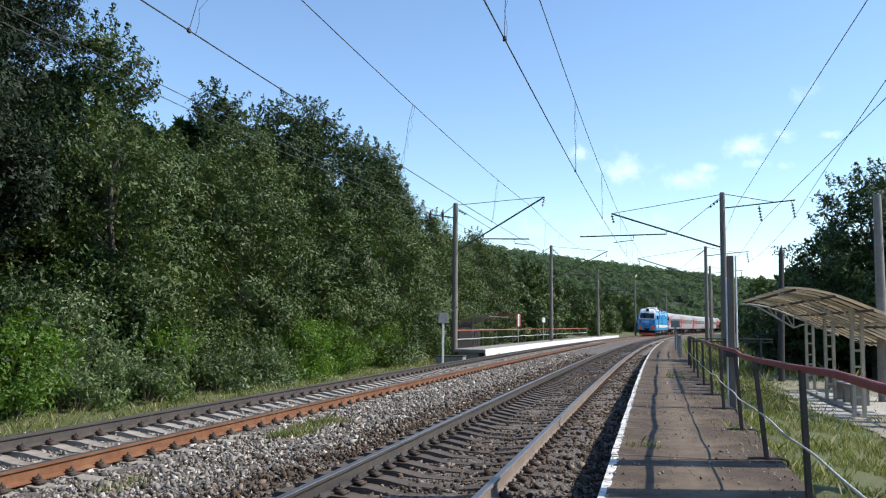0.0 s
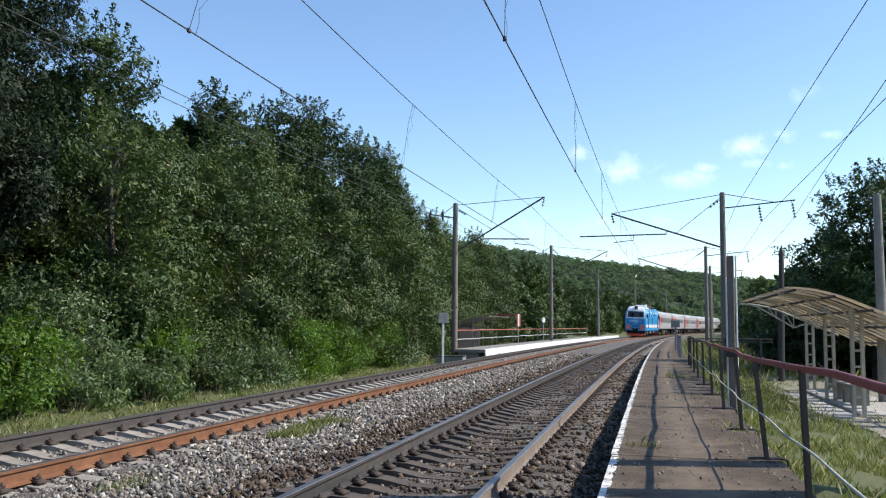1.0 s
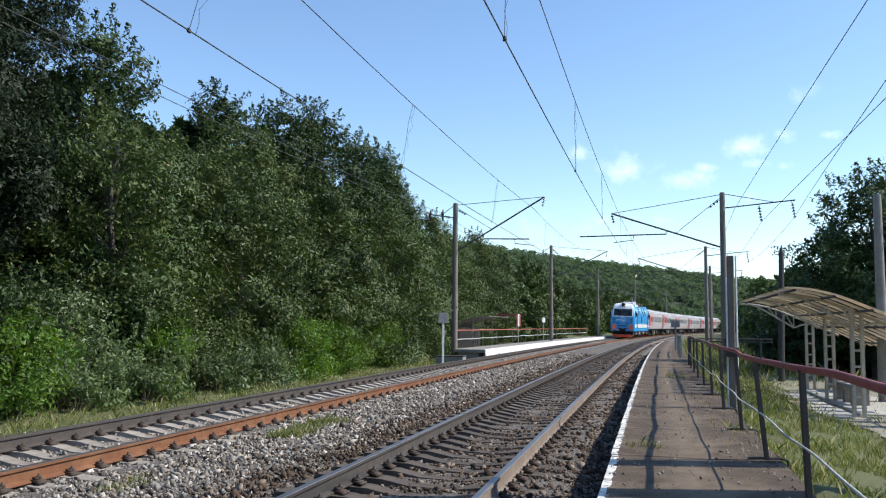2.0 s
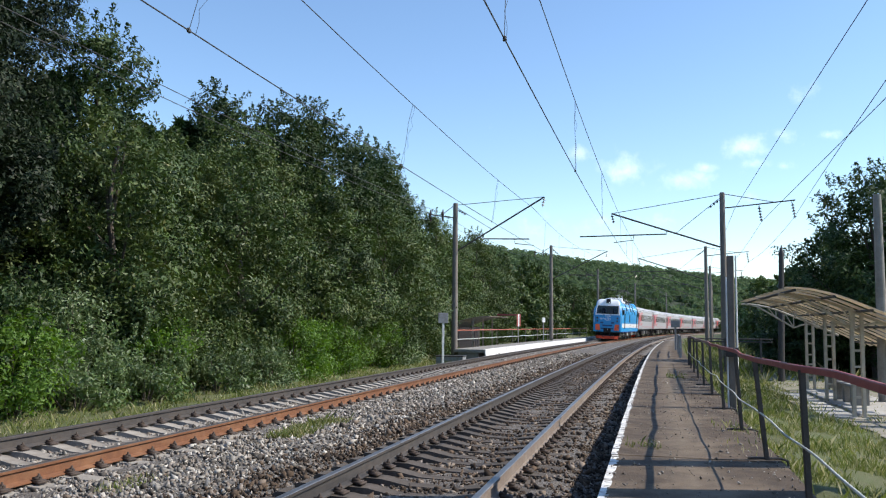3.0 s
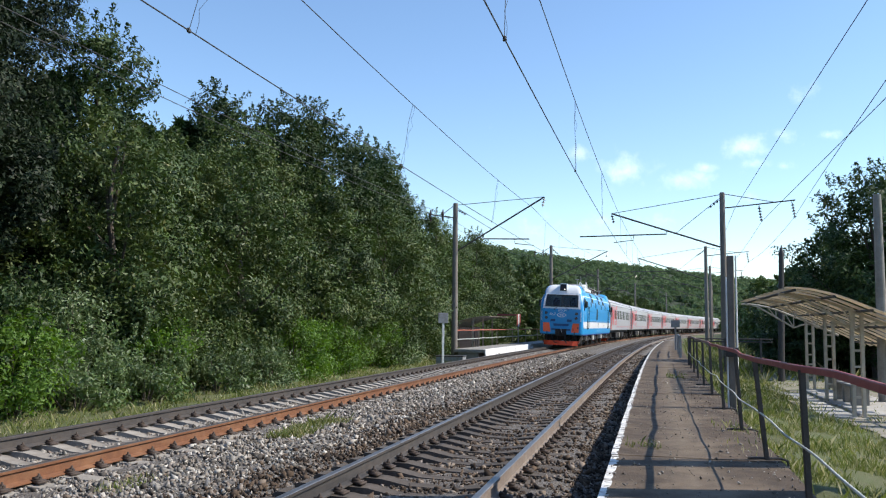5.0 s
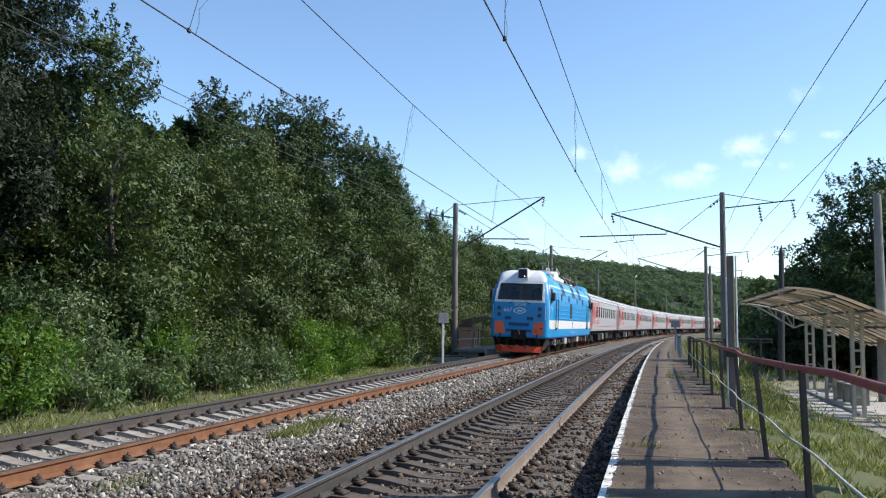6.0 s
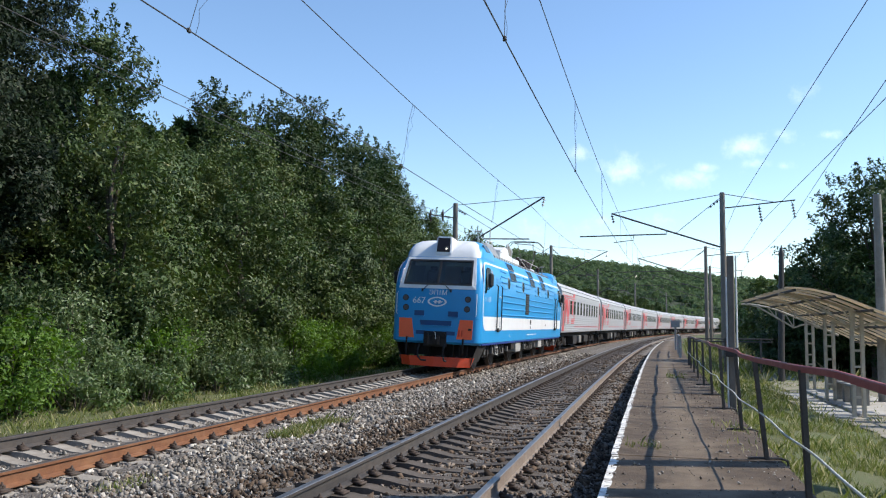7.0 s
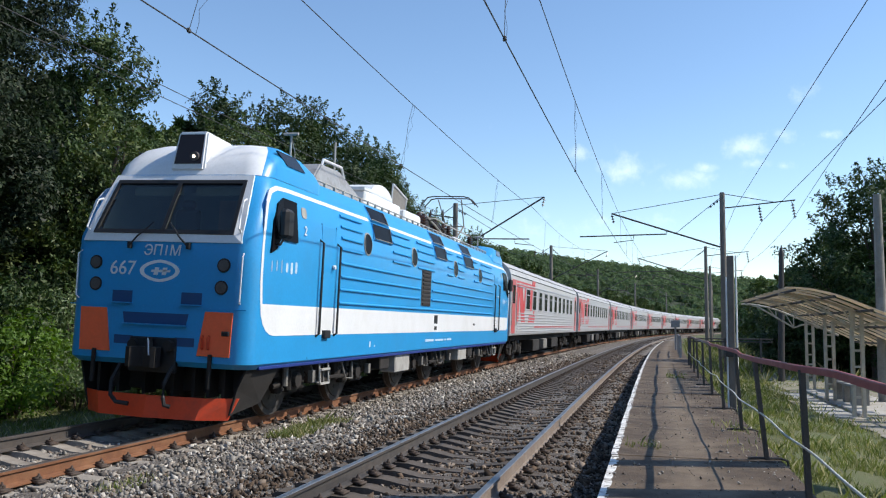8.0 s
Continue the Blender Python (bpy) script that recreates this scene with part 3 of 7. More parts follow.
M["rust_red"] = surface("rusty_red_rail", (0.24, 0.13, 0.10), (0.33, 0.24, 0.20), 9, 0.8, 0.3, 0.003, c3=(0.12, 0.07, 0.05), scale3=3)
M["pale_paint"] = surface("pale_green_paint", (0.52, 0.55, 0.49), (0.40, 0.42, 0.38), 9, 0.55, 0.2, 0.002, c3=(0.25, 0.20, 0.16), scale3=4, amount3=0.5)
M["rust_post"] = surface("weathered_post", (0.30, 0.25, 0.20), (0.22, 0.17, 0.13), 9, 0.8, 0.2, 0.002)
M["orange_paint"] = surface("orange_red_paint", (0.42, 0.11, 0.06), (0.33, 0.09, 0.05), 6, 0.7, 0.2, 0.002)
build_near_platform()
build_fence()
build_far_platform()


# ---- waiting shelter and small fixtures beside the near platform ----
def build_shelter():
    t = thing("waiting_shelter", "beige steel shelter with an arched slatted roof", "shelter")
    zg = -0.4

    def arch(o):
        u = (o - 5.1) / 3.6
        return 2.42 + 0.05 * math.sin(min(1, u * 2.2) * math.pi) - 1.35 * max(0.0, u) ** 1.45
    os_ = [5.1 + 3.6 * k / 14 for k in range(15)]
    for k in range(12):
        s = 20.9 + 0.88 * k
        bm = bmesh.new()
        sweep(bm, [near(s, o, arch(o)) for o in os_], [(-0.17, -0.014), (0.17, -0.014), (0.17, 0.014), (-0.17, 0.014)])
        part("slat", bm, M["roof_slat"], t)
    for o in (5.25, 6.0, 6.7, 7.5, 8.4):
        bm = bmesh.new()
        tube(bm, [near(s, o, arch(o) - 0.06) for s in (20.6, 25.7, 31.0)], 0.03, 6)
        part("purlin", bm, M["steel_dark"], t)
    for s, oc in ((21.95, 6.68), (26.3, 6.92), (30.4, 7.10)):
        bm = bmesh.new()
        for ds in (-0.10, 0.10):
            sweep(bm, [near(s, oc + ds, zg - 0.1), near(s, oc + ds, arch(oc + ds) - 0.03)], [(-0.035, -0.035), (0.035, -0.035), (0.035, 0.035), (-0.035, 0.035)])
        for z in (0.1, 0.45, 0.75, 1.1, 1.4):
            box(bm, near(s, oc, z), (0.18, 0.05, 0.05))
        box(bm, near(s, oc, zg + 0.03), (0.34, 0.26, 0.06), bevel=0.01)
        col = part("column", bm, M["beige_paint"], t)
        bm = bmesh.new()
        pts = [near(s, o, arch(o) - 0.10) for o in os_[:12]]
        tube(bm, pts, 0.035, 6)
        lower = [near(s, o, min(arch(o) - 0.12, 1.55 + abs(o - 6.7) * 0.62)) for o in os_[1:12]]
        tube(bm, lower, 0.03, 6)
        for a, b in zip(pts[1::2], lower[1::2]):
            tube(bm, [a, b], 0.018, 4)
        for a, b in zip(pts[2::2], lower[1::2]):
            tube(bm, [a, b], 0.018, 4)
        part("truss", bm, M["beige_paint"], col)
    fl = thing("shelter_floor", "pale concrete slabs under the shelter", "paving", kind="structure")
    for sl, o in ((22.9, 6.25), (25.2, 6.2), (27.5, 6.2), (24.0, 7.6), (26.6, 7.6), (29.2, 7.6)):
        part("slab", bx((0, 0, 0), (0.85 if o < 7 else 1.5, 2.1 if o < 7 else 2.5, 0.12), 0.015), M["pale_concrete"], fl, m=along(sl, o, zg + 0.02, near))
    for i, (s, o) in enumerate(((25.9, 7.35), (30.2, 7.9))):
        b = thing("bench", "low concrete and plank bench under the shelter", "bench", along(s, o, zg + 0.08, near))
        for k in range(3):
            part("plank", bx((-0.16 + 0.16 * k, 0, 0.47), (0.14, 2.2, 0.05), 0.008), M["grey_wood"], b)
        for y in (-0.9, 0, 0.9):
            part("leg", bx((0, y, 0.22), (0.42, 0.16, 0.44), 0.015), M["concrete"], b)


def build_right_fixtures():
    # square post with conduits by the platform fence
    t = thing("service_post", "grey square concrete post with pale conduits", "post", along(17.4, 3.72, 0.2, near))
    part("shaft", bx((0, 0, 1.2), (0.115, 0.115, 2.85), 0.012), M["pole"], t)
    for x, z, y in ((-0.075, 2.25, -0.05), (0.085, 2.62, -0.08)):
        bm = bmesh.new(); tube(bm, [(x, y, -0.1), (x, y, z)], 0.015, 8)
        part("conduit", bm, M["white_paint"], t, "thin pale conduit")
    part("box", bx((0.0, -0.1, 0.95), (0.22, 0.08, 0.16), 0.01), M["steel_dark"], t)
    # lamp post by the shelter
    t = thing("lamp_post", "tall grey concrete lamp post behind the shelter", "lamp post", pose(11.6, 22.0, -0.4))
    bm = bmesh.new(); cone(bm, (0, 0, -0.3), (0, 0, 5.55), 0.15, 0.10, 16)
    part("shaft", bm, M["concrete"], t)
    for z in (4.7, 4.3):
        bm = bmesh.new(); tube(bm, [(0, 0, z), (1.6, -0.6, z + 0.12)], 0.02, 6)
        part("arm", bm, M["steel_dark"], t)
    # leaning dark utility pole in the bushes
    t = thing("utility_pole", "dark wooden utility pole among the bushes", "utility pole", pose(12.35, 30.5, -0.4, 0, 1.5, 0))
    bm = bmesh.new(); cone(bm, (0, 0, -0.3), (0, 0, 4.7), 0.13, 0.09, 12); cone(bm, (0, 0, 4.7), (0, 0, 5.0), 0.09, 0.01, 12)
    part("shaft", bm, M["steel_dark"], t)
    # masts out of view to the side, whose shadows cross the platform
    for s, o in ((11.9, 6.4), (10.3, 6.4)):
        q = near(s, o)
        tt = thing("lamp_post", "tall concrete lamp post beside the platform", "lamp post", pose(q.x, q.y, -0.4))
        bm = bmesh.new(); cone(bm, (0, 0, -0.3), (0, 0, 6.5), 0.24, 0.17, 14)
        part("shaft", bm, M["concrete"], tt)
    # signs
    for nm, lb, m, z, w, h in (("track_sign", "grey sign box on a grey post at the platform end", along(53.5, 3.3, 0.2, near), 1.35, 0.52, 0.42),
                               ("track_sign", "grey sign board on a white post beside the track", along(42.5, -3.1, -0.35, at) @ pose(0, 0, 0, 0, 0, 25), 2.0, 0.50, 0.52),
                               ("platform_sign", "small white sign board on a thin post", along(76.0, -3.4, 0.2, at) @ pose(0, 0, 0, 0, 0, 50), 1.65, 0.34, 0.42)):
        t = thing(nm, lb, "sign", m)
        part("post", bx((0, 0.04, z * 0.5 - 0.1), (0.11, 0.11, z + 0.2) if "grey sign" in lb else (0.07, 0.07, z + 0.2), 0.01), M["white_paint"] if "white post" in lb else M["steel_grey"], t)
        part("board", bx((0, 0, z + h / 2 - 0.02), (w, 0.06 if "box" not in lb else 0.18, h), 0.012), M["white_paint"] if "small white" in lb else M["steel_grey"], t)
    t = thing("cable_box", "dark concrete cable box at the foot of the mast", "cable box", along(45.6, -3.5, -0.6, at))
    part("body", bx((0, 0, 0.22), (1.5, 0.7, 0.5), 0.03), M["steel_grey"], t)
    part("lid", bx((0, 0, 0.49), (1.56, 0.76, 0.06), 0.015), M["steel_dark"], t)
    # far shelter
    t = thing("waiting_shelter", "old weathered shelter with a slatted roof on the far platform", "shelter")
    for k in range(12):
        s = 57.5 + 0.55 * k
        bm = bmesh.new()
        sweep(bm, [at(s, -7.4 + 3.4 * j / 8, 2.15 - 0.9 * (1 - j / 8) ** 2) for j in range(9)], [(-0.16, -0.02), (0.16, -0.02), (0.16, 0.02), (-0.16, 0.02)])
        part("slat", bm, M["weathered"], t)
    for s in (57.6, 60.6, 63.6):
        bm = bmesh.new(); sweep(bm, [at(s, -5.2, -0.5), at(s, -5.2, 2.0)], [(-0.06, -0.06), (0.06, -0.06), (0.06, 0.06), (-0.06, 0.06)])
        part("column", bm, M["weathered"], t)
    bm = bmesh.new(); sweep(bm, [at(57.5, -6.3, 0.4), at(63.8, -6.3, 0.4)], [(-0.08, -0.9), (0.08, -0.9), (0.08, 1.0), (-0.08, 1.0)])
    part("back_wall", bm, M["dark_wood"], t)
    # red and white barrier board
    t = thing("barrier_marker", "red and white striped board with a red bar", "marker", along(66.0, -3.7, 0.2, at) @ pose(0, 0, 0, 0, 0, 55))
    part("post", bx((0, 0, 0.9), (0.06, 0.06, 2.0), 0.008), M["steel_grey"], t)
    for k in range(3):
        part("stripe", bx((-0.14 + 0.14 * k, -0.05, 1.75), (0.135, 0.03, 0.95), 0.004), M["red_paint"] if k != 1 else M["white_paint"], t)
    part("bar", bx((-0.9, 0.35, 2.15), (1.5, 0.05, 0.13), 0.008, Matrix.Rotation(radians(-50), 4, "Z")), M["red_paint"], t)


M["pale_concrete"] = surface("pale_concrete", (0.46, 0.44, 0.40), (0.34, 0.32, 0.29), 3, 0.92, 0.3, 0.005, c3=(0.28, 0.26, 0.23), scale3=1.1, amount3=0.5)
M["grey_wood"] = surface("weathered_bench_wood", (0.33, 0.32, 0.30), (0.24, 0.23, 0.215), 6, 0.85, 0.3, 0.003, stretch=(6, 1, 6))
M["weathered"] = surface("weathered_wood", (0.34, 0.28, 0.22), (0.24, 0.19, 0.15), 6, 0.9, 0.3, 0.004)
M["dark_wood"] = surface("dark_boards", (0.06, 0.045, 0.04), (0.04, 0.032, 0.03), 6, 0.9, 0.3, 0.004)
M["roof_slat"] = scatter_mat("sunlit_roof_slat", [(0, (0.50, 0.44, 0.35)), (1, (0.56, 0.50, 0.40))], 0.6, 0.4, 0.3)
M["path"] = surface("trodden_gravel", (0.30, 0.27, 0.22), (0.20, 0.18, 0.14), 3, 0.95, 0.6, 0.02, fine=25, c3=(0.13, 0.145, 0.055), scale3=0.9, amount3=0.9)


def build_path():
    """Trodden gravel path that runs past the shelter."""
    rows, r = [], random.Random(6)
    for s in steps(6, 40, 0.5):
        a, b = 6.35 + 0.12 * math.sin(s * 1.7) + r.uniform(-0.06, 0.06), 8.9 + r.uniform(-0.1, 0.1)
        if 21 < s < 32:
            a = 5.75 + r.uniform(-0.1, 0.1)
        rows.append([near(s, a + (b - a) * k / 5) for k in range(6)])
    v = np.array([p[:] for row in rows for p in row])
    v[:, 2] = ground_z(v[:, 0], v[:, 1]) + 0.035
    i = (np.arange(len(rows) - 1)[:, None] * 6 + np.arange(5)[None]).ravel()
    me = array_mesh("path", v, np.stack([i, i + 1, i + 7, i + 6], 1), M["path"])
    me.shade_smooth()
    tagged(new("path", me), "pale trodden gravel path beside the shelter", "path", kind="structure")


build_path()
build_shelter()
build_right_fixtures()


# ---- overhead line ----
def pole_mesh(h, r0=0.19, r1=0.135):
    bm = bmesh.new()
    cone(bm, (0, 0, -0.9), (0, 0, h), r0, r1, 20)
    bmesh.ops.bevel(bm, geom=[e for e in bm.edges if all(v.co.z > h - 0.01 for v in e.verts)], offset=0.03, segments=2, affect="EDGES")
    return mesh_of("shaft", bm, M["pole"])


def string_insulator(bm, a, b, n=5, r=0.10):
    a, b = Vector(a), Vector(b)
    tube(bm, [a, b], 0.018, 6)
    for k in range(n):
        c = a.lerp(b, (k + 0.7) / (n + 0.4)); d = (b - a).normalized() * 0.035
        cone(bm, c - d, c + d, 0.035, r, 10)


def support(name, label, s, line, o, h, side, reach, z_base, z_tip, reg, field):
    """side: +1 when the arm reaches to the right. field: kind of crossarm behind the pole."""
    t = thing(name, label, "catenary mast", along(s, o, 0, line), group="catenary masts")
    part("shaft", pole_mesh(h), None, t, "tapered concrete mast")
    x = side
    bm = bmesh.new(); tube(bm, [(x * 0.15, 0, z_base), (x * reach, 0, z_tip)], 0.045, 8)
    arm = part("bracket", bm, M["steel_dark"], t, "inclined steel bracket")
    bm = bmesh.new(); string_insulator(bm, (x * reach, 0, z_tip - 0.05), (x * (reach - 0.12), 0, z_tip - 0.55), 3, 0.09)
    part("insulator", bm, M["insulator"], arm)
    bm = bmesh.new(); tube(bm, [(x * 0.1, 0, h - 0.12), (x * reach, 0, z_tip)], 0.018, 6)
    part("stay_rod", bm, M["steel_dark"], t)
    f = 0.40
    q = Vector((x * (0.15 + (reach - 0.15) * f), 0, z_base + (z_tip - z_base) * f))
    bm = bmesh.new(); tube(bm, [(x * 0.12, 0, h - 0.3), q], 0.016, 6)
    a = Vector((x * 0.14, 0, h - 0.4)); string_insulator(bm, a, a.lerp(q, 0.25), 3, 0.08)
    part("strut_rod", bm, M["steel_dark"], t)
    r0, r1, zr, c = reg
    bm = bmesh.new()
    tube(bm, [(x * r0, 0, zr + 0.15), (x * r0, 0, zr), (x * r1, 0, zr - 0.06)], 0.035, 8)
    tube(bm, [(x * (c[0] - 0.9 * c[1]), 0, zr - 0.05), (x * (c[0] - 0.9 * c[1]), 0, zr - 0.3), (x * c[0], 0, zr - 0.42)], 0.022, 6)
    part("steady_arm", bm, M["steel_dark"], t)
    if field == "feeder":
        bm = bmesh.new(); tube(bm, [(-x * 0.1, 0, h - 0.85), (-x * 3.65, 0, h - 0.52)], 0.035, 6)
        tube(bm, [(-x * 0.05, 0, h - 0.08), (-x * 2.6, 0, h - 0.6)], 0.02, 6)
        ca = part("crossarm", bm, M["steel_dark"], t, "crossarm carrying feeder wires")
        for u in (1.85, 3.5):
            z = h - 0.68 if u < 2 else h - 0.55
            bm = bmesh.new(); string_insulator(bm, (-x * u, 0, z - 0.12), (-x * (u + 0.12), 0, z - 0.95), 5, 0.10)
            tube(bm, [(-x * u - 0.07, 0, z), (-x * u, 0, z - 0.2), (-x * u + 0.07, 0, z)], 0.015, 5)
            part("insulator", bm, M["insulator"], ca)
    elif field == "small":
        bm = bmesh.new(); tube(bm, [(-x * 0.1, 0, h - 0.85), (-x * 1.6, 0, h - 0.62)], 0.035, 6)
        tube(bm, [(-x * 0.1, 0, h - 0.15), (-x * 0.9, 0, h - 0.72)], 0.02, 6)
        ca = part("crossarm", bm, M["steel_dark"], t, "short crossarm with pin insulators")
        for u in (0.75, 1.5):
            bm = bmesh.new(); string_insulator(bm, (-x * u, 0, h - 0.62), (-x * u, 0, h - 1.05), 3, 0.09)
            cone(bm, (-x * u, 0, h - 0.7), (-x * u, 0, h - 0.35), 0.06, 0.03, 8)
            part("insulator", bm, M["insulator"], ca)
    return t


L_MASTS = [(48.2, -4.0, 8.55), (78.5, -3.13, 8.95), (112.0, -2.9, 8.95), (157.0, -3.0, 9.4), (205.0, -3.0, 9.6)]
R_MASTS = [(48.9, 5.8, 8.8), (80.5, 5.85, 8.8), (106.5, 6.6, 8.8), (150.0, 6.4, 9.0)]
for s, o, h in L_MASTS[:1]:
    support("catenary_mast", "tapered concrete catenary mast beside the far track", s, at, o, h, 1, 4.6 - o - 4.0 + 0.55, h - 2.75, h + 0.2, (1.65, 4.3 - o - 4.0, h - 2.1, (4.55 - o - 4.0, 1.2)), "small")
for s, o, h in L_MASTS[1:]:
    support("catenary_mast", "tapered concrete catenary mast beside the far track", s, at, o, h, 1, 2.0 - o, h - 3.1, h - 0.62, (1.65, 0.9 - o, h - 2.75, (1.1 - o, 1.2)), "small")
for s, o, h in R_MASTS:
    support("catenary_mast", "tapered concrete catenary mast behind the platform", s, near, o, h, -1, 5.85 + o - 5.8, h - 2.95, h - 1.0, (2.9, 7.6 + o - 5.8, h - 2.2, (5.75 + o - 5.8, 1.2)), "feeder")


def wire(name, pts, label, r=0.011, parent=None, group=""):
    bm = bmesh.new()
    tube(bm, pts, r, 5)
    ob = part(name, bm, M["wire"], parent, label)
    if parent is None:
        tagged(ob, label, "overhead wire")
    return ob


def span(line, s0, s1, o0, o1, z0, z1, sag, n=16):
    return [line(s0 + (s1 - s0) * k / n, o0 + (o1 - o0) * k / n, z0 + (z1 - z0) * k / n - 4 * sag * (k / n) * (1 - k / n)) for k in range(n + 1)]


def build_wires():
    for line, stops, oc, zc, zm, sag in ((at, [-4, 48.2, 78.5, 112, 157, 205, 260, 320], 0.5, 6.12, 8.15, 0.32), (near, [-1, 48.9, 80.5, 106.5, 150, 200, 260, 320], 0.15, 6.38, 8.28, 0.04)):
        t = thing("overhead_line", "contact wire hung by droppers from a messenger wire", "overhead wire")
        pts, pm = [], []
        for k, (a, b) in enumerate(zip(stops, stops[1:])):
            z = 0.2 if (k % 2) else -0.2
            ease = 0.16 if line is at and k == 0 else 0.0
            low = span(line, a, b, oc - z - ease, oc + z, zc, zc, 0.03) if line is at else span(line, a, b, oc, oc, zc - (0.32 if k == 0 else 0), zc, 0.02)
            pts += low[: None if b == 320 else -1]
            za = zm + (0.34 if line is near and k == 0 else 0); zb = zm
            m = span(line, a, b, oc + (0.55 if line is at and k == 0 else 0), oc, za, zb, sag)
            pm += m[: None if b == 320 else -1]
            for f in ((0.331, 0.545, 0.80) if k == 0 and line is at else (0.318, 0.562, 0.80) if k == 0 else (0.16, 0.36, 0.60, 0.84)):
                if b > 160:
                    break
                i = f * 16
                lo, hi = pts_at(low, i), pts_at(m, i)
                wire("dropper", [lo, lo.lerp(hi, 0.35) + Vector((0.02, 0.03, 0)), lo.lerp(hi, 0.7) - Vector((0.02, 0.02, 0)), hi], "", 0.006, t)
                if k == 0:
                    lo2, hi2 = pts_at(low, i + 0.06), pts_at(m, i + 0.06)
                    wire("dropper", [lo2.lerp(hi2, j / 9) + Vector((0.05 * math.sin(j * 2.4), 0.05 * math.cos(j * 2.1), 0)) * min(1, 3 * j / 9, 3 - 3 * j / 9) for j in range(10)], "", 0.004, t)
                    clamp = bmesh.new(); box(clamp, lo, (0.05, 0.09, 0.07), bevel=0.01)
                    part("clamp", clamp, M["steel_dark"], t)
        wire("contact_wire", pts, "contact wire", 0.012, t)
        wire("messenger_wire", pm, "messenger wire", 0.011, t)
    # feeder wires: offset and height at the viewer's end, offset and height along the masts, sag
    for o0, z0, o1, z1, sag in ((7.1, 9.05, 6.4, 7.85, 0.15), (7.75, 7.1, 7.75, 7.15, 0.15), (5.95, 7.4, 9.4, 7.38, 0.05)):
        w = []
        ss = [-4, 48.9, 80.5, 106.5, 150, 240]
        for a, b in zip(ss, ss[1:]):
            w += span(near, a, b, o0 if a == -4 else o1, o1, z0 if a == -4 else z1, z1, sag if a == -4 else 0.4)[:-1]
        wire("feeder_wire", w, "thin feeder wire strung along the masts")
    for u, z, in ((-5.5, 8.0), (-4.75, 7.95)):
        w = []
        ss = [-4, 48.2, 78.5, 112, 157, 205]
        for a, b in zip(ss, ss[1:]):
            w += span(at, a, b, u, u, z, z, 0.35)[:-1]
        wire("feeder_wire", w, "thin line wire strung beside the trees")


def pts_at(p, i):
    k = min(int(i), len(p) - 2)
    return p[k].lerp(p[k + 1], i - k)


build_wires()


# ---- plants ----
def leaf_quads(pos, nrm, size, rng, aspect=0.40):
    """Folded two-triangle leaves at pos, facing roughly nrm."""
    n = len(pos)
    d = rng.normal(size=(n, 3))
    nr = nrm + 0.5 * d; nr /= np.linalg.norm(nr, axis=1)[:, None] + 1e-9
    a = np.cross(nr, rng.normal(size=(n, 3))); a /= np.linalg.norm(a, axis=1)[:, None] + 1e-9
    b = np.cross(nr, a)
    a = a * size[:, None]; b = b * (size * aspect)[:, None]
    fold = nr * (size * 0.18)[:, None]
    V = np.stack([pos - a - b * 0.6, pos - a * 0.2 + b * 1.7 + fold, pos + a * 1.3 - fold], 1)
    return V


def crown_leaves(lobes, per_area, size, seed, droop=0.25, inner=1.7, clumps=1.3):
    """Leaves on the shells of small clumps that sit on the shells of big lobes (x, y, z, rx, ry, rz)."""
    rng = np.random.default_rng(seed)
    out = []
    for lx, ly, lz, rx, ry, rz in lobes:
        area = 4 * math.pi * ((rx * ry) ** 1.6 / 3 + (rx * rz) ** 1.6 / 3 + (ry * rz) ** 1.6 / 3) ** (1 / 1.6)
        nc = max(5, int(area * clumps))
        u = rng.normal(size=(nc, 3)); u /= np.linalg.norm(u, axis=1)[:, None]
        rad = rng.uniform(0.80, 1.10, nc)
        c = np.array([lx, ly, lz]) + u * np.array([rx, ry, rz]) * rad[:, None]
        cr = rng.uniform(0.22, 0.55, nc) * (0.5 + 0.5 * min(rx, 1.6) / 1.2)
        for cc, r, uu in zip(c, cr, u):
            m = max(6, int(1.55 * per_area * r * r))
            w = rng.normal(size=(m, 3)); w /= np.linalg.norm(w, axis=1)[:, None]
            rr = r * rng.uniform(0.35, 1.15, m)
            pp = cc + w * rr[:, None] * np.array([1.15, 1.15, 0.75])
            pp[:, 2] -= droop * r * rng.random(m)
            nn = w * 0.45 + uu * 0.8 + np.array([0, 0, 0.35])
            out.append(leaf_quads(pp, nn, size * rng.uniform(0.6, 1.3, m), rng))
        m = int(nc * inner * 6)
        pp = np.array([lx, ly, lz]) + rng.normal(size=(m, 3)) * np.array([rx, ry, rz]) * 0.30
        out.append(leaf_quads(pp, rng.normal(size=(m, 3)), size * 1.35 * rng.uniform(0.7, 1.3, m), rng))
    V = np.concatenate(out)
    return V


def quads_mesh(name, V, mat):
    n = len(V)
    F = np.arange(n * 3).reshape(n, 3)
    return array_mesh(name, V.reshape(-1, 3), F, mat)


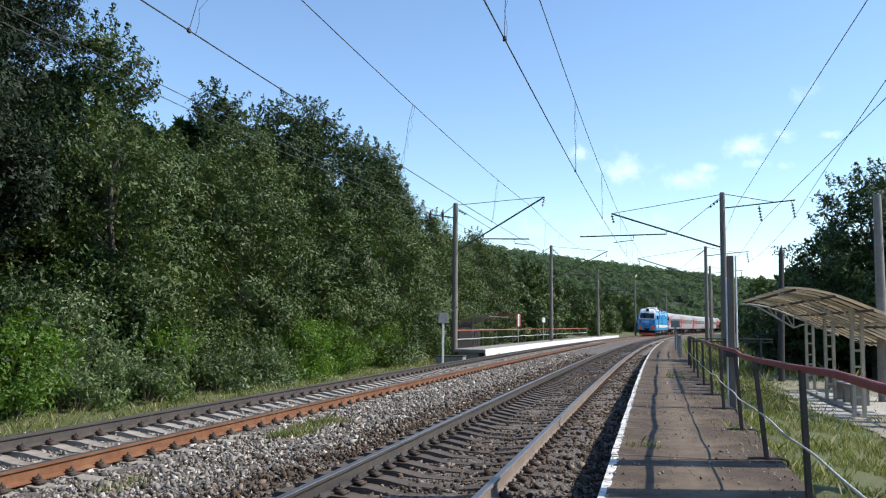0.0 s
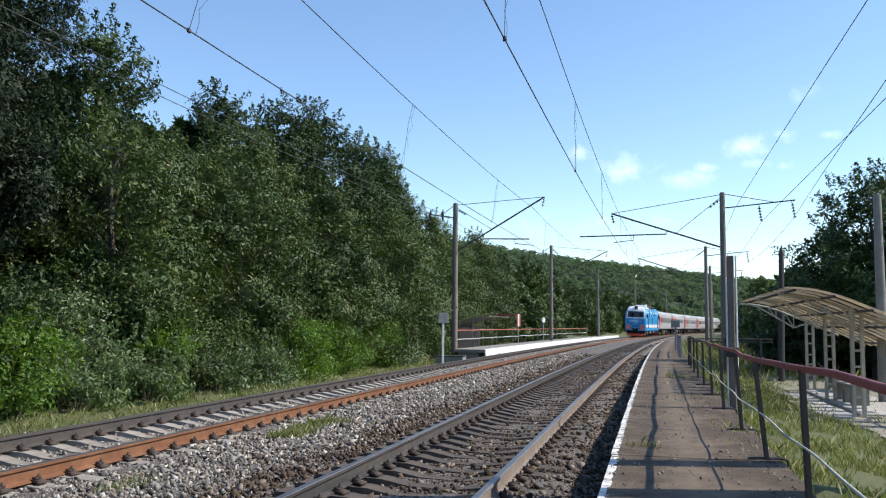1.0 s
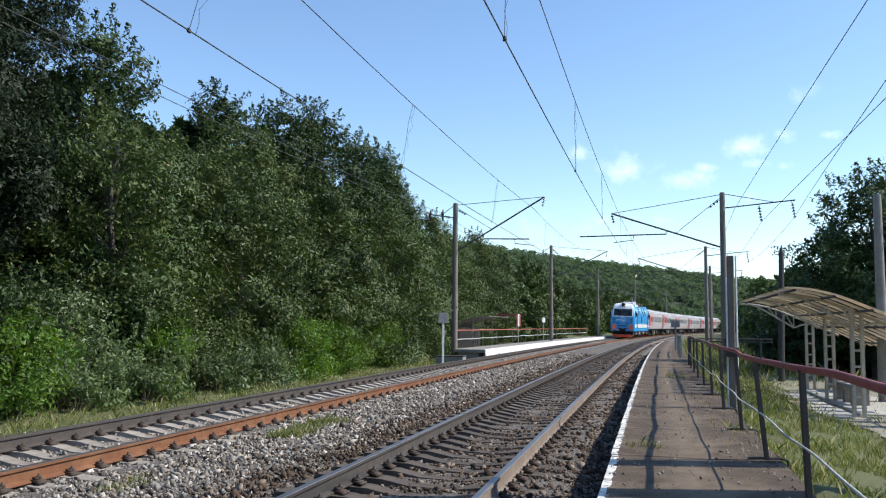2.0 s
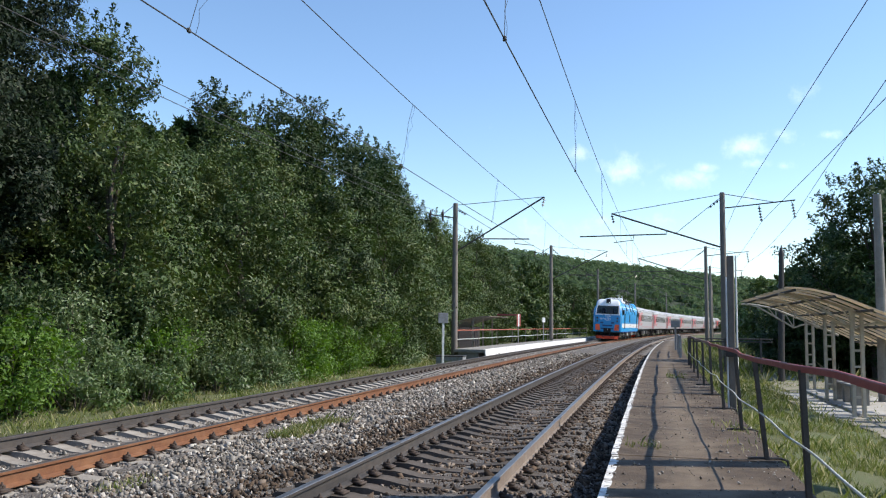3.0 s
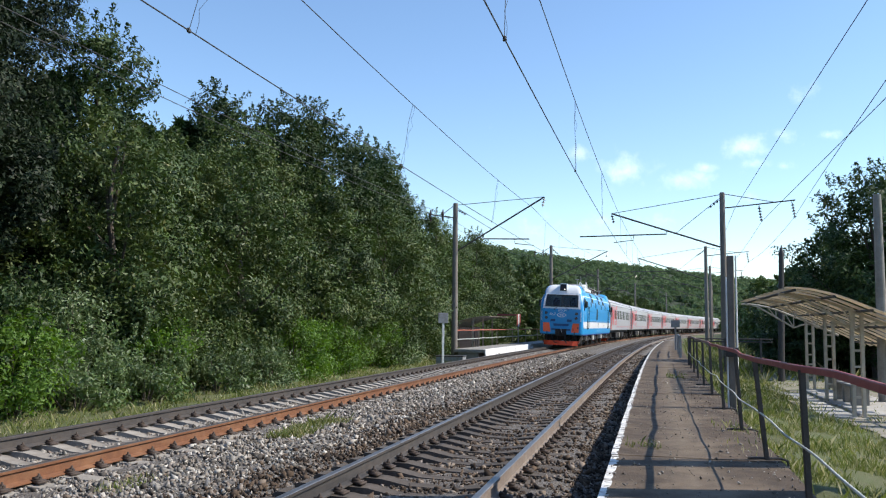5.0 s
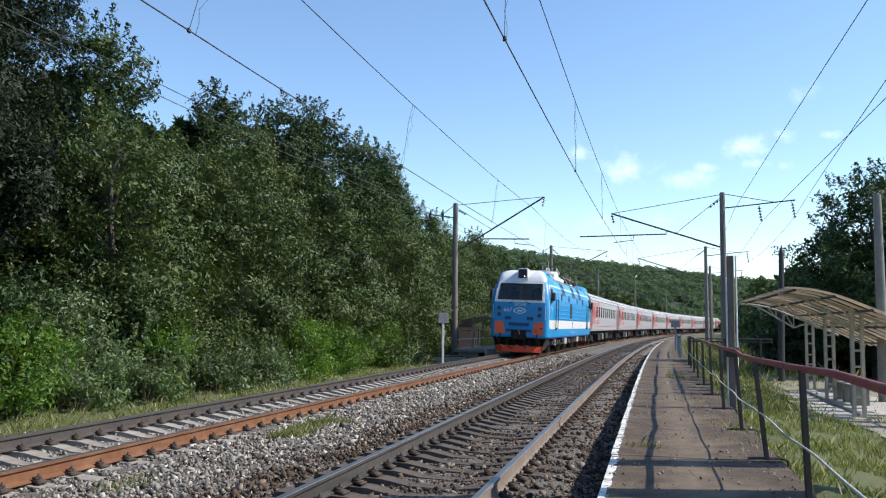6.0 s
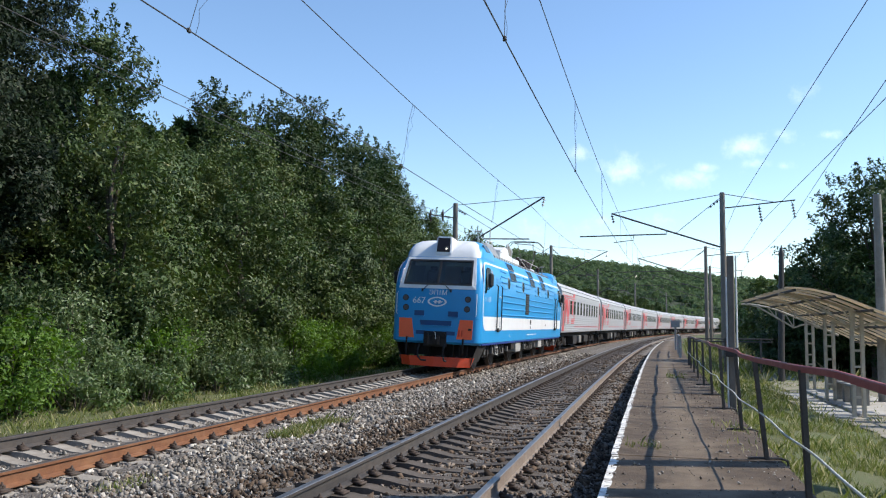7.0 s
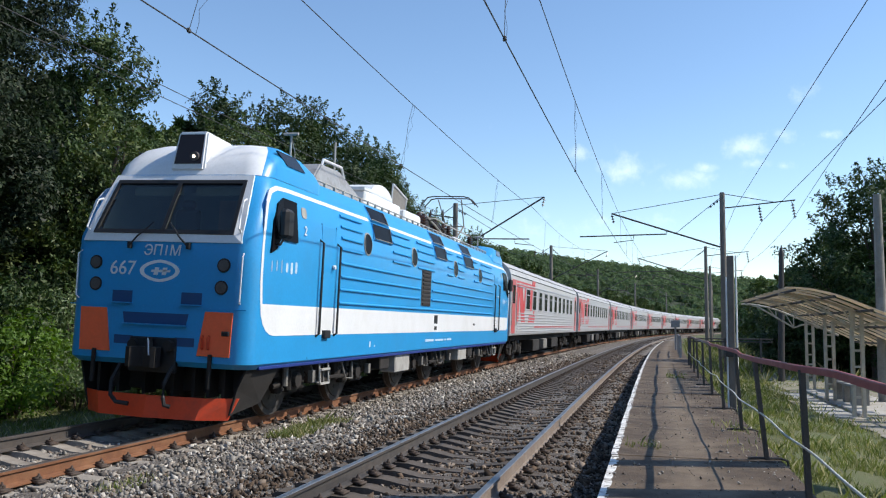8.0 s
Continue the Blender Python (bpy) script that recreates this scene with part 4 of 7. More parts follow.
def trunk_mesh(h, r, seed, limbs):
    rng = random.Random(seed)
    bm = bmesh.new()
    pts = [Vector((0.12 * math.sin(k * 1.3 + seed), 0.12 * math.cos(k * 0.9 + seed), h * k / 7 - 0.3)) for k in range(8)]
    for k, (a, b) in enumerate(zip(pts, pts[1:])):
        cone(bm, a, b, r * (1 - k / 8.5), r * (1 - (k + 1) / 8.5), 9)
    for l in limbs:
        z = l[2] * rng.uniform(0.45, 0.7)
        k = max(0.0, min(6.9, (z + 0.3) / h * 7)); a = pts[int(k)].lerp(pts[int(k) + 1], k % 1)
        b = Vector(l[:3]); mid = a.lerp(b, 0.5) + Vector((0, 0, -0.15))
        cone(bm, a, mid, r * 0.38, r * 0.24, 6); cone(bm, mid, b, r * 0.24, r * 0.06, 6)
    return mesh_of("trunk", bm, M["bark"])


def make_lobes(h, spread, seed, base=0.18, n=16, lean=0.0):
    rng = random.Random(seed)
    out = []
    for k in range(n):
        t = (k + 0.5) / n
        z = h * (base + (0.95 - base) * t)
        w = spread * math.sin(math.pi * min(1.0, 0.30 + 0.66 * t)) ** 0.8
        a = k * 2.4 + rng.uniform(-0.4, 0.4)
        d = w * rng.uniform(0.35, 0.85)
        r = spread * rng.uniform(0.34, 0.56) * (1.0 - 0.42 * t)
        out.append((d * math.cos(a) + lean * t, d * math.sin(a), z, r, r, r * rng.uniform(0.7, 1.0)))
    return out


M["bark"] = surface("bark", (0.12, 0.095, 0.075), (0.07, 0.055, 0.045), 8, 0.95, 0.8, 0.02, stretch=(1, 1, 0.25))
M["leaf_oak"] = scatter_mat("oak_leaves", [(0, (0.015, 0.032, 0.009)), (0.45, (0.026, 0.052, 0.014)), (0.8, (0.042, 0.077, 0.021)), (1, (0.10, 0.125, 0.055))], 0.6, 0.15, 0.3, patch=0.5, patch_colour=(0.065, 0.10, 0.022))
M["leaf_ash"] = scatter_mat("acacia_leaves", [(0, (0.034, 0.058, 0.014)), (0.5, (0.060, 0.100, 0.024)), (0.9, (0.088, 0.136, 0.031)), (1, (0.15, 0.16, 0.05))], 0.55, 0.18, 0.4, patch=0.45, patch_colour=(0.11, 0.125, 0.03))
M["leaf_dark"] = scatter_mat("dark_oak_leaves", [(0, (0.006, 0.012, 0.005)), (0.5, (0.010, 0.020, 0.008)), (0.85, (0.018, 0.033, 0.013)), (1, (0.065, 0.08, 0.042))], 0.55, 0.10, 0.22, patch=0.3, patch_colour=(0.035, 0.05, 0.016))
M["leaf_bright"] = scatter_mat("young_leaves", [(0, (0.06, 0.12, 0.018)), (0.5, (0.10, 0.19, 0.028)), (1, (0.15, 0.25, 0.04))], 0.5, 0.40, 0.4, patch=0.4, patch_colour=(0.12, 0.20, 0.03))
M["leaf_silver"] = scatter_mat("silvery_leaves", [(0, (0.06, 0.10, 0.034)), (0.5, (0.11, 0.165, 0.062)), (0.85, (0.15, 0.20, 0.09)), (1, (0.30, 0.34, 0.22))], 0.5, 0.3, 0.5, patch=0.55, patch_colour=(0.10, 0.17, 0.035))
M["grass"] = scatter_mat("grass_blades", [(0, (0.10, 0.13, 0.032)), (0.5, (0.165, 0.195, 0.055)), (0.75, (0.29, 0.28, 0.12)), (1, (0.50, 0.46, 0.30))], 0.6, 0.35, 0.3)


def sprigs(lobes, leaf, seed, count=70, long=1.0):
    """Leafy shoots that stand out of the upper lobes and break the outline."""
    g = np.random.default_rng(seed + 700)
    top = sorted(lobes, key=lambda l: -l[2])[: max(4, int(len(lobes) * 0.7))]
    out = []
    for _ in range(count):
        lx, ly, lz, rx, ry, rz = top[g.integers(len(top))]
        u = g.normal(size=3); u[2] = abs(u[2]) + 0.5; u /= np.linalg.norm(u)
        a = np.array([lx, ly, lz]) + u * np.array([rx, ry, rz]) * 0.9
        d = u * 0.7 + np.array([0, 0, 0.8]) + g.normal(0, 0.2, 3); d /= np.linalg.norm(d)
        ln = long * g.uniform(0.45, 1.15); m = int(46 * ln) + 8
        t = g.random(m)
        pp = a + np.outer(t * ln, d) + g.normal(0, 1, (m, 3)) * (0.13 * (1.15 - t))[:, None]
        out.append(leaf_quads(pp, g.normal(size=(m, 3)) + d * 0.5 + np.array([0, 0, 0.4]), leaf * g.uniform(0.7, 1.2, m), g))
    return np.concatenate(out)


def make_tree(h, spread, seed, mat, leaf=0.085, dens=330, base=0.18, n=18, r=0.2, label="", lean=0.0, clumps=1.1, shoots=60, name="tree", cat="tree"):
    lobes = make_lobes(h, spread, seed, base, n, lean)
    t = thing(name, label, cat)
    part("trunk", trunk_mesh(h * 0.88, r, seed, lobes[::2]), None, t)
    cr = part("crown", quads_mesh("crown", np.concatenate([crown_leaves(lobes, dens, leaf, seed, clumps=clumps), sprigs(lobes, leaf, seed, shoots, 0.085 * h)]), mat), None, t)
    return t


def make_bush(h, spread, seed, mat, leaf=0.055, dens=300, label="", clumps=1.8):
    rng = random.Random(seed)
    lobes = []
    for k in range(9):
        a = k * 2.4; d = spread * rng.uniform(0.2, 0.75) if k < 6 else spread * 0.25
        z = h * (rng.uniform(0.12, 0.45) if k < 6 else rng.uniform(0.55, 0.8))
        r = spread * rng.uniform(0.36, 0.52)
        lobes.append((d * math.cos(a), d * math.sin(a), z, r, r, h * rng.uniform(0.18, 0.30)))
    t = thing("bush", label, "bush")
    bm = bmesh.new()
    for l in lobes:
        cone(bm, (l[0] * 0.15, l[1] * 0.15, -0.2), (l[0], l[1], l[2] + l[5] * 0.5), 0.035, 0.008, 5)
    part("stem", bm, M["bark"], t)
    V = crown_leaves(lobes, dens, leaf, seed, droop=0.1, clumps=clumps)
    # upright leafy shoots break the outline
    g = np.random.default_rng(seed)
    sh = []
    for _ in range(26):
        a, d = g.uniform(0, 6.28), spread * math.sqrt(g.random())
        z0 = h * g.uniform(0.45, 0.75); ln = g.uniform(0.35, 0.9)
        m = 34
        u = np.sort(g.random(m))
        pp = np.stack([d * math.cos(a) + g.normal(0, 0.05, m) + u * g.normal(0, 0.12), d * math.sin(a) + g.normal(0, 0.05, m), z0 + u * ln], 1)
        sh.append(leaf_quads(pp, g.normal(size=(m, 3)) + np.array([0, 0, 0.5]), leaf * g.uniform(0.7, 1.2, m), g))
    V = np.concatenate([V] + sh)
    fo = part("foliage", quads_mesh("foliage", V, mat), None, t)
    return t


def place(ob, x, y, rz, first, sink=0.05):
    z = float(ground_z(np.array([x]), np.array([y]))[0]) - sink
    m = pose(x, y, z, 0, 0, rz)
    if first:
        ob.matrix_basis = m
        return ob
    return copy_thing(ob, m)


def place_all(kinds, spots):
    used = set()
    for k, x, y, rz in spots:
        place(kinds[k], x, y, rz, k not in used)
        used.add(k)
    for k, o in enumerate(kinds):
        if k not in used:
            raise ValueError(k)


def tree_line():
    """Mixed wood along the far side of the line."""
    kinds = [
        make_tree(12.2, 3.5, 1, M["leaf_oak"], label="tall dark green oak tree beside the railway"),
        make_tree(12.8, 3.1, 2, M["leaf_oak"], label="tall dark green oak tree with a ragged top"),
        make_tree(10.2, 3.3, 3, M["leaf_ash"], leaf=0.075, dens=350, label="light green acacia tree beside the railway"),
        make_tree(8.6, 3.0, 4, M["leaf_ash"], leaf=0.075, dens=350, base=0.1, label="yellowish green acacia tree at the wood's edge"),
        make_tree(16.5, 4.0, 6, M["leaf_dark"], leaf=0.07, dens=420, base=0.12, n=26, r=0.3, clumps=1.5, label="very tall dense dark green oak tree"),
    ]
    place_all(kinds, [
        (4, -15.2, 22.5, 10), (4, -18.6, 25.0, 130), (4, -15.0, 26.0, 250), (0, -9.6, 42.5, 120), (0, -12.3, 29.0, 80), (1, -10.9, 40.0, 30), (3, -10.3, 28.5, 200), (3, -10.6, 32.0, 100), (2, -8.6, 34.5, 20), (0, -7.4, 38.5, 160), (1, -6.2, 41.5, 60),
        (1, -5.2, 47.5, 300), (1, -4.0, 51.5, 120), (0, -4.0, 53.5, 220), (3, -1.7, 57.5, 40), (2, -0.6, 64.0, 75), (0, -3.6, 62.0, 10), (3, 1.2, 67.5, 260),
        (3, -7.6, 31.0, 310), (3, -5.2, 37.5, 70), (3, -3.2, 43.5, 170), (3, -2.3, 51.0, 240), (3, -9.8, 24.5, 15), (2, 3.0, 76.0, 90), (3, 4.6, 80.0, 10)])


def bush_line():
    kinds = [
        make_bush(3.2, 1.9, 11, M["leaf_silver"], leaf=0.05, label="silvery green bush of poplar shoots by the track"),
        make_bush(2.6, 1.7, 12, M["leaf_ash"], label="dense green bush at the wood's edge"),
        make_bush(2.3, 1.6, 13, M["leaf_bright"], label="bright yellow-green bush at the wood's edge"),
        make_bush(3.6, 2.0, 14, M["leaf_oak"], leaf=0.065, label="dark green bush under the trees"),
        make_bush(1.3, 1.1, 15, M["leaf_silver"], leaf=0.06, label="low grey-green shrub in the verge"),
    ]
    r = random.Random(9)
    spots = []
    for i, s in enumerate(np.arange(5.0, 51.0, 1.75)):
        q = at(s, -7.35 + r.uniform(-0.6, 0.5))
        k = 0 if s < 22 else 1
        if i % 3 == 1:
            k = 3
        if i % 5 == 3:
            k = 1
        spots.append((k, q.x, q.y, r.uniform(0, 360)))
        if i % 2:
            q = at(s + 0.8, -9.0 + r.uniform(-0.5, 0.5))
            spots.append((3, q.x, q.y, r.uniform(0, 360)))
    for s, o in ((17.6, -6.3), (31.5, -6.0), (33.3, -6.4), (35.6, -5.9), (38.0, -6.2), (23.0, -6.6), (41.0, -6.0)):
        q = at(s, o); spots.append((2, q.x, q.y, r.uniform(0, 360)))
    for s in (7.5, 9.4, 12.0, 14.6, 19.5, 22.0, 25.5, 29.0, 43.0, 46.0):
        q = at(s, -6.0 + r.uniform(-0.3, 0.3)); spots.append((4, q.x, q.y, r.uniform(0, 360)))
    place_all(kinds, spots)


def far_woods():
    kinds = [
        make_tree(10.0, 4.0, 21, M["leaf_ash"], leaf=0.19, dens=105, n=14, clumps=0.9, label="round green tree in the distance beside the line"),
        make_tree(8.0, 3.6, 22, M["leaf_ash"], leaf=0.19, dens=105, n=14, base=0.08, clumps=0.9, label="light green tree in the distance beside the line"),
        make_tree(6.0, 3.6, 23, M["leaf_ash"], leaf=0.19, dens=105, n=12, base=0.02, clumps=0.9, label="low dark green tree in the distance beside the line"),
    ]
    r = random.Random(4)
    spots = [(0, 7.2, 108, 0), (0, 12.2, 117, 90), (1, 3.5, 100, 30), (2, 5.0, 88, 60), (2, 8.2, 92, 10)]
    for s in np.arange(112, 330, 6.5):
        q = at(s, -10 - r.uniform(0, 4) - 0.02 * (s - 100))
        spots.append((r.choice((1, 2, 2)), q.x, q.y, r.uniform(0, 360)))
        q = at(s + 3, -18 - r.uniform(0, 7) - 0.02 * (s - 100))
        spots.append((r.choice((0, 1, 1)), q.x, q.y, r.uniform(0, 360)))
    for s in np.arange(60, 330, 9.0):
        q = near(s, 11 + r.uniform(0, 4))
        x = max(q.x, q.y * 0.352 + 4.0)
        spots.append((2 if s < 150 else r.choice((0, 1)), x, q.y, r.uniform(0, 360)))
    place_all(kinds, spots)


def sky_blocking_trees():
    """Unseen trees added around the viewpoint to block skylight; others back the tree line."""
    kinds = [make_tree(11.0, 4.2, 41, M["leaf_oak"], leaf=0.34, dens=60, n=14, base=0.05, clumps=0.8, label="leafy tree added to block sky light and back the wood"),
             make_tree(9.0, 4.0, 42, M["leaf_ash"], leaf=0.34, dens=60, n=14, base=0.05, clumps=0.8, label="leafy green tree added unseen to block sky light")]
    r = random.Random(12)
    spots = []
    for k, a in enumerate(np.arange(196, 352, 9.5)):
        d = 25 + r.uniform(-2, 3)
        x, y = d * math.cos(radians(a)), d * math.sin(radians(a))
        s, o = track_coords(np.array([x]), np.array([y]))
        if -4 < o[0] < 9:
            continue
        spots.append((k % 2, x, y, r.uniform(0, 360)))
    for x, y in ((-14, 8), (-15.5, 14.5), (-16.5, 1), (-19, 10), (-13, 41), (-9.5, 49.5), (-18, 35), (-6.5, 60), (-21, 29), (-24, 24), (-15, 46), (-19.5, 22.0), (-4.5, 69)):
        spots.append((0, x, y, r.uniform(0, 360)))
    place_all(kinds, spots)


def hill():
    """Wooded ridge behind the curve of the line."""
    def ridge(x):
        return np.interp(x, [-900, -420, -60, 16, 71, 144, 218, 300, 420, 700, 1200], [34, 42, 50, 44.5, 35.5, 27, 20.5, 14.5, 11, 6, 3])
    xs = np.arange(-900, 1200, 12.0)
    ts = np.linspace(0, 1.5, 34)
    X, T = np.meshgrid(xs, ts)
    Y = 240 + 240 * T + 0.10 * abs(X - 100)
    prof = np.where(T < 1, np.sin(np.clip(T, 0, 1) * math.pi / 2) ** 1.2, 1 - 0.5 * (T - 1))
    rng = np.random.default_rng(2)
    Z = ridge(X) * prof + rng.normal(0, 0.8, X.shape) * np.clip(T * 3, 0, 1) - 1.0
    w = len(xs)
    i = (np.arange(len(ts) - 1)[:, None] * w + np.arange(w - 1)[None]).ravel()
    me = array_mesh("hill", np.stack([X, Y, Z], -1).reshape(-1, 3), np.stack([i, i + 1, i + 1 + w, i + w], 1), M["hill_soil"])
    h = tagged(new("hill", me), "low hill covered with green deciduous forest", "hill", kind="structure")
    n = 6500
    x = rng.uniform(-120, 560, n); t = rng.uniform(0.02, 1.06, n)
    y = 240 + 240 * t + 0.10 * abs(x - 100)
    z = ridge(x) * np.where(t < 1, np.sin(np.clip(t, 0, 1) * math.pi / 2) ** 1.2, 1 - 0.5 * (t - 1)) - 1
    out = []
    for k in range(n):
        m = 44
        u = rng.normal(size=(m, 3)); u /= np.linalg.norm(u, axis=1)[:, None]
        r = rng.uniform(1.5, 3.2)
        hh = rng.uniform(-0.5, 2.0)
        pp = np.array([x[k], y[k], z[k] + 1.0 + hh]) + u * r * np.array([1, 1, 0.8])
        out.append(leaf_quads(pp, u + np.array([0, -0.2, 0.5]), rng.uniform(0.4, 0.85, m), rng, 0.8))
    ob = part("forest_canopy", quads_mesh("forest_canopy", np.concatenate(out), M["forest"]), None, h)
    tagged(ob, kind="stuff")


M["hill_soil"] = surface("forest_floor", (0.04, 0.055, 0.025), (0.03, 0.045, 0.02), 0.05, 0.95, 0)
# leaf greens paled and evened out to paint in the distance haze
M["forest"] = scatter_mat("hazed_forest_leaves", [(0, (0.082, 0.118, 0.06)), (0.5, (0.095, 0.138, 0.066)), (1, (0.11, 0.155, 0.075))], 0.9, 0.4, 0.1)


def right_side_plants():
    kinds = [
        make_tree(8.3, 3.4, 31, M["leaf_oak"], base=0.2, label="dark leafy tree behind the shelter"),
        make_tree(6.3, 3.0, 32, M["leaf_ash"], base=0.05, label="dark leafy tree behind the shelter"),
        make_bush(3.0, 2.2, 33, M["leaf_oak"], leaf=0.075, label="dark overgrown bush behind the shelter"),
    ]
    place_all(kinds, [(0, 21.0, 35.0, 0), (0, 17.5, 33.5, 120), (1, 18.0, 38.0, 40), (1, 20.0, 36.0, 200), (1, 22.5, 34.0, 20), (0, 24.0, 33.0, 60), (1, 24.5, 30.5, 100),
                      (2, 15.9, 37.0, 0), (2, 17.4, 35.5, 90), (2, 18.8, 33.5, 30), (2, 20.4, 31.5, 200), (2, 21.8, 29.5, 20), (2, 17.2, 39.5, 250), (2, 19.0, 44.0, 50), (2, 22.0, 50, 10), (2, 23.0, 27.0, 220)])


def grass_patch(name, label, s0, s1, o0, o1, n, h, line, seed, clump=3.0, w=0.006, level=None):
    """Blades in loose tufts."""
    rng = np.random.default_rng(seed)
    s = rng.uniform(s0, s1, n); o = rng.uniform(o0, o1, n)
    k = np.sin(s * clump + 3 * np.sin(o * 2.1)) + np.sin(o * 4.1 + s * 1.3)
    keep = rng.random(n) < 0.35 + 0.3 * k
    s, o = s[keep], o[keep]; n = len(s)
    g = gap(s) if line is near else 0
    th = np.interp(s, SS, _th)
    x = np.interp(s, SS, _x) + (o + g) * np.cos(th); y = np.interp(s, SS, _y) - (o + g) * np.sin(th)
    z = ground_z(x, y) - 0.03 if level is None else np.full(n, level)
    hh = h * rng.gamma(4, 0.25, n)
    a = rng.uniform(0, 6.28, n); ww = w * rng.uniform(0.6, 1.6, n) * (1 + np.maximum(0, s - 15) * 0.05)
    dx, dy = np.cos(a) * ww, np.sin(a) * ww
    bend = rng.normal(0, 0.3, (n, 2)) * hh[:, None]
    b = np.stack([x, y, z], 1)
    V = np.stack([b + np.stack([dx, dy, 0 * x], 1), b - np.stack([dx, dy, 0 * x], 1),
                  b + np.stack([bend[:, 0] * 0.35 - dx * 0.7, bend[:, 1] * 0.35 - dy * 0.7, hh * 0.6], 1), b + np.stack([bend[:, 0], bend[:, 1], hh], 1)], 1)
    F = (np.arange(n) * 4)[:, None, None] + np.array([[0, 1, 2], [0, 2, 3]])[None]
    ob = new(name, array_mesh(name, V.reshape(-1, 3), F.reshape(-1, 3), M["grass"]))
    return tagged(ob, label, "grass", kind="stuff")


tree_line()
bush_line()
right_side_plants()
far_woods()
sky_blocking_trees()
hill()
grass_patch("grass", "green grass with dry stalks beside the far track", 3, 50, -7.5, -3.2, 80000, 0.11, at, 1, 2.2, w=0.005)
grass_patch("grass", "green grass and weeds beside the platform", 5, 34, 3.72, 6.3, 150000, 0.085, near, 2, w=0.0035)
grass_patch("grass", "sparse dry grass over the trodden path", 10, 34, 6.2, 8.6, 30000, 0.07, near, 12, 1.1, w=0.004)
grass_patch("grass", "tall dry grass beyond the platforms", 34, 110, 3.9, 9.5, 34000, 0.26, near, 3, w=0.003)
grass_patch("weeds", "small green weed patch in the ballast", 13.8, 16.3, 1.65, 2.25, 6500, 0.065, at, 4, w=0.0035, level=-0.165)
grass_patch("weeds", "small sparse weed patch in the ballast", 9.6, 10.6, 1.8, 2.2, 260, 0.045, at, 5, level=-0.16)
grass_patch("weeds", "dry weeds in a joint of the platform", 11.9, 12.35, 2.05, 2.5, 160, 0.05, near, 6, level=0.195)
grass_patch("weeds", "green weeds in a joint of the platform", 25.5, 27.5, 2.7, 3.3, 300, 0.06, near, 7, level=0.195)
grass_patch("weeds", "dry weeds along the platform edge", 11.4, 15.0, 3.2, 3.7, 260, 0.06, near, 8, level=0.195)


# ---- train ----
def gloss_mat(name, c, rough=0.3, c3=None, amount=0.35, dirt=(0.10, 0.09, 0.08)):
    return surface(name, c, tuple(v * 0.9 for v in c), 1.3, rough, 0.04, 0.004, fine=25, c3=c3 or tuple(0.75 * v + 0.25 * d for v, d in zip(c, dirt)), scale3=1.1, amount3=amount)


def glass_mat(name, c, rough=0.06):
    m = bpy.data.materials.new(name)
    m.use_nodes = True
    b = m.node_tree.nodes["Principled BSDF"]
    b.inputs["Base Color"].default_value = (*c, 1)
    b.inputs["Roughness"].default_value = rough
    b.inputs["Specular IOR Level"].default_value = 0.35
    return m


M["blue"] = gloss_mat("locomotive_blue", (0.025, 0.305, 0.65), 0.34)
M["loco_white"] = gloss_mat("locomotive_white", (0.80, 0.81, 0.82), 0.35, c3=(0.62, 0.61, 0.58))
M["loco_orange"] = gloss_mat("signal_orange", (1.0, 0.16, 0.06), 0.45)
M["plow_red"] = gloss_mat("plough_orange_red", (0.75, 0.07, 0.016), 0.6, c3=(0.20, 0.05, 0.03), amount=0.6)
M["glass_dark"] = glass_mat("dark_cab_glass", (0.012, 0.014, 0.018))
M["rubber"] = surface("black_rubber", (0.013, 0.013, 0.014), (0.009, 0.009, 0.010), 20, 0.6, 0.1, 0.002)
M["underframe"] = surface("grimy_running_gear", (0.020, 0.017, 0.015), (0.011, 0.009, 0.008), 8, 0.85, 0.4, 0.006, c3=(0.045, 0.034, 0.027), scale3=2, amount3=0.5)
M["tyre"] = surface("worn_wheel_steel", (0.07, 0.062, 0.057), (0.045, 0.04, 0.037), 9, 0.6, 0.2, 0.003, metal=0.4)
M["grey_box"] = surface("light_grey_equipment", (0.42, 0.41, 0.38), (0.32, 0.31, 0.29), 6, 0.7, 0.2, 0.003, c3=(0.18, 0.15, 0.13), scale3=2.5, amount3=0.5)
M["glow"] = bpy.data.materials.new("headlight_glow")
M["glow"].use_nodes = True
_b = M["glow"].node_tree.nodes["Principled BSDF"]
_b.inputs["Base Color"].default_value = (0.9, 0.85, 0.75, 1)
_b.inputs["Emission Color"].default_value = (1.0, 0.86, 0.66, 1)
_b.inputs["Emission Strength"].default_value = 3.0

LV = [(0.90, 0.10, 1.48, 0.27), (0.98, 0.0, 1.55, 0.28), (1.7, 0.0, 1.55, 0.28), (2.4, 0.0, 1.55, 0.28), (2.82, 0.02, 1.55, 0.28), (3.3, 0.25, 1.53, 0.31), (3.6, 0.41, 1.47, 0.33), (3.86, 0.55, 1.36, 0.34), (4.0, 0.70, 1.29, 0.34), (4.12, 0.86, 1.18, 0.34)]
LEN = 21.35


def lv(z, k):
    return float(np.interp(z, [a[0] for a in LV], [a[k] for a in LV]))


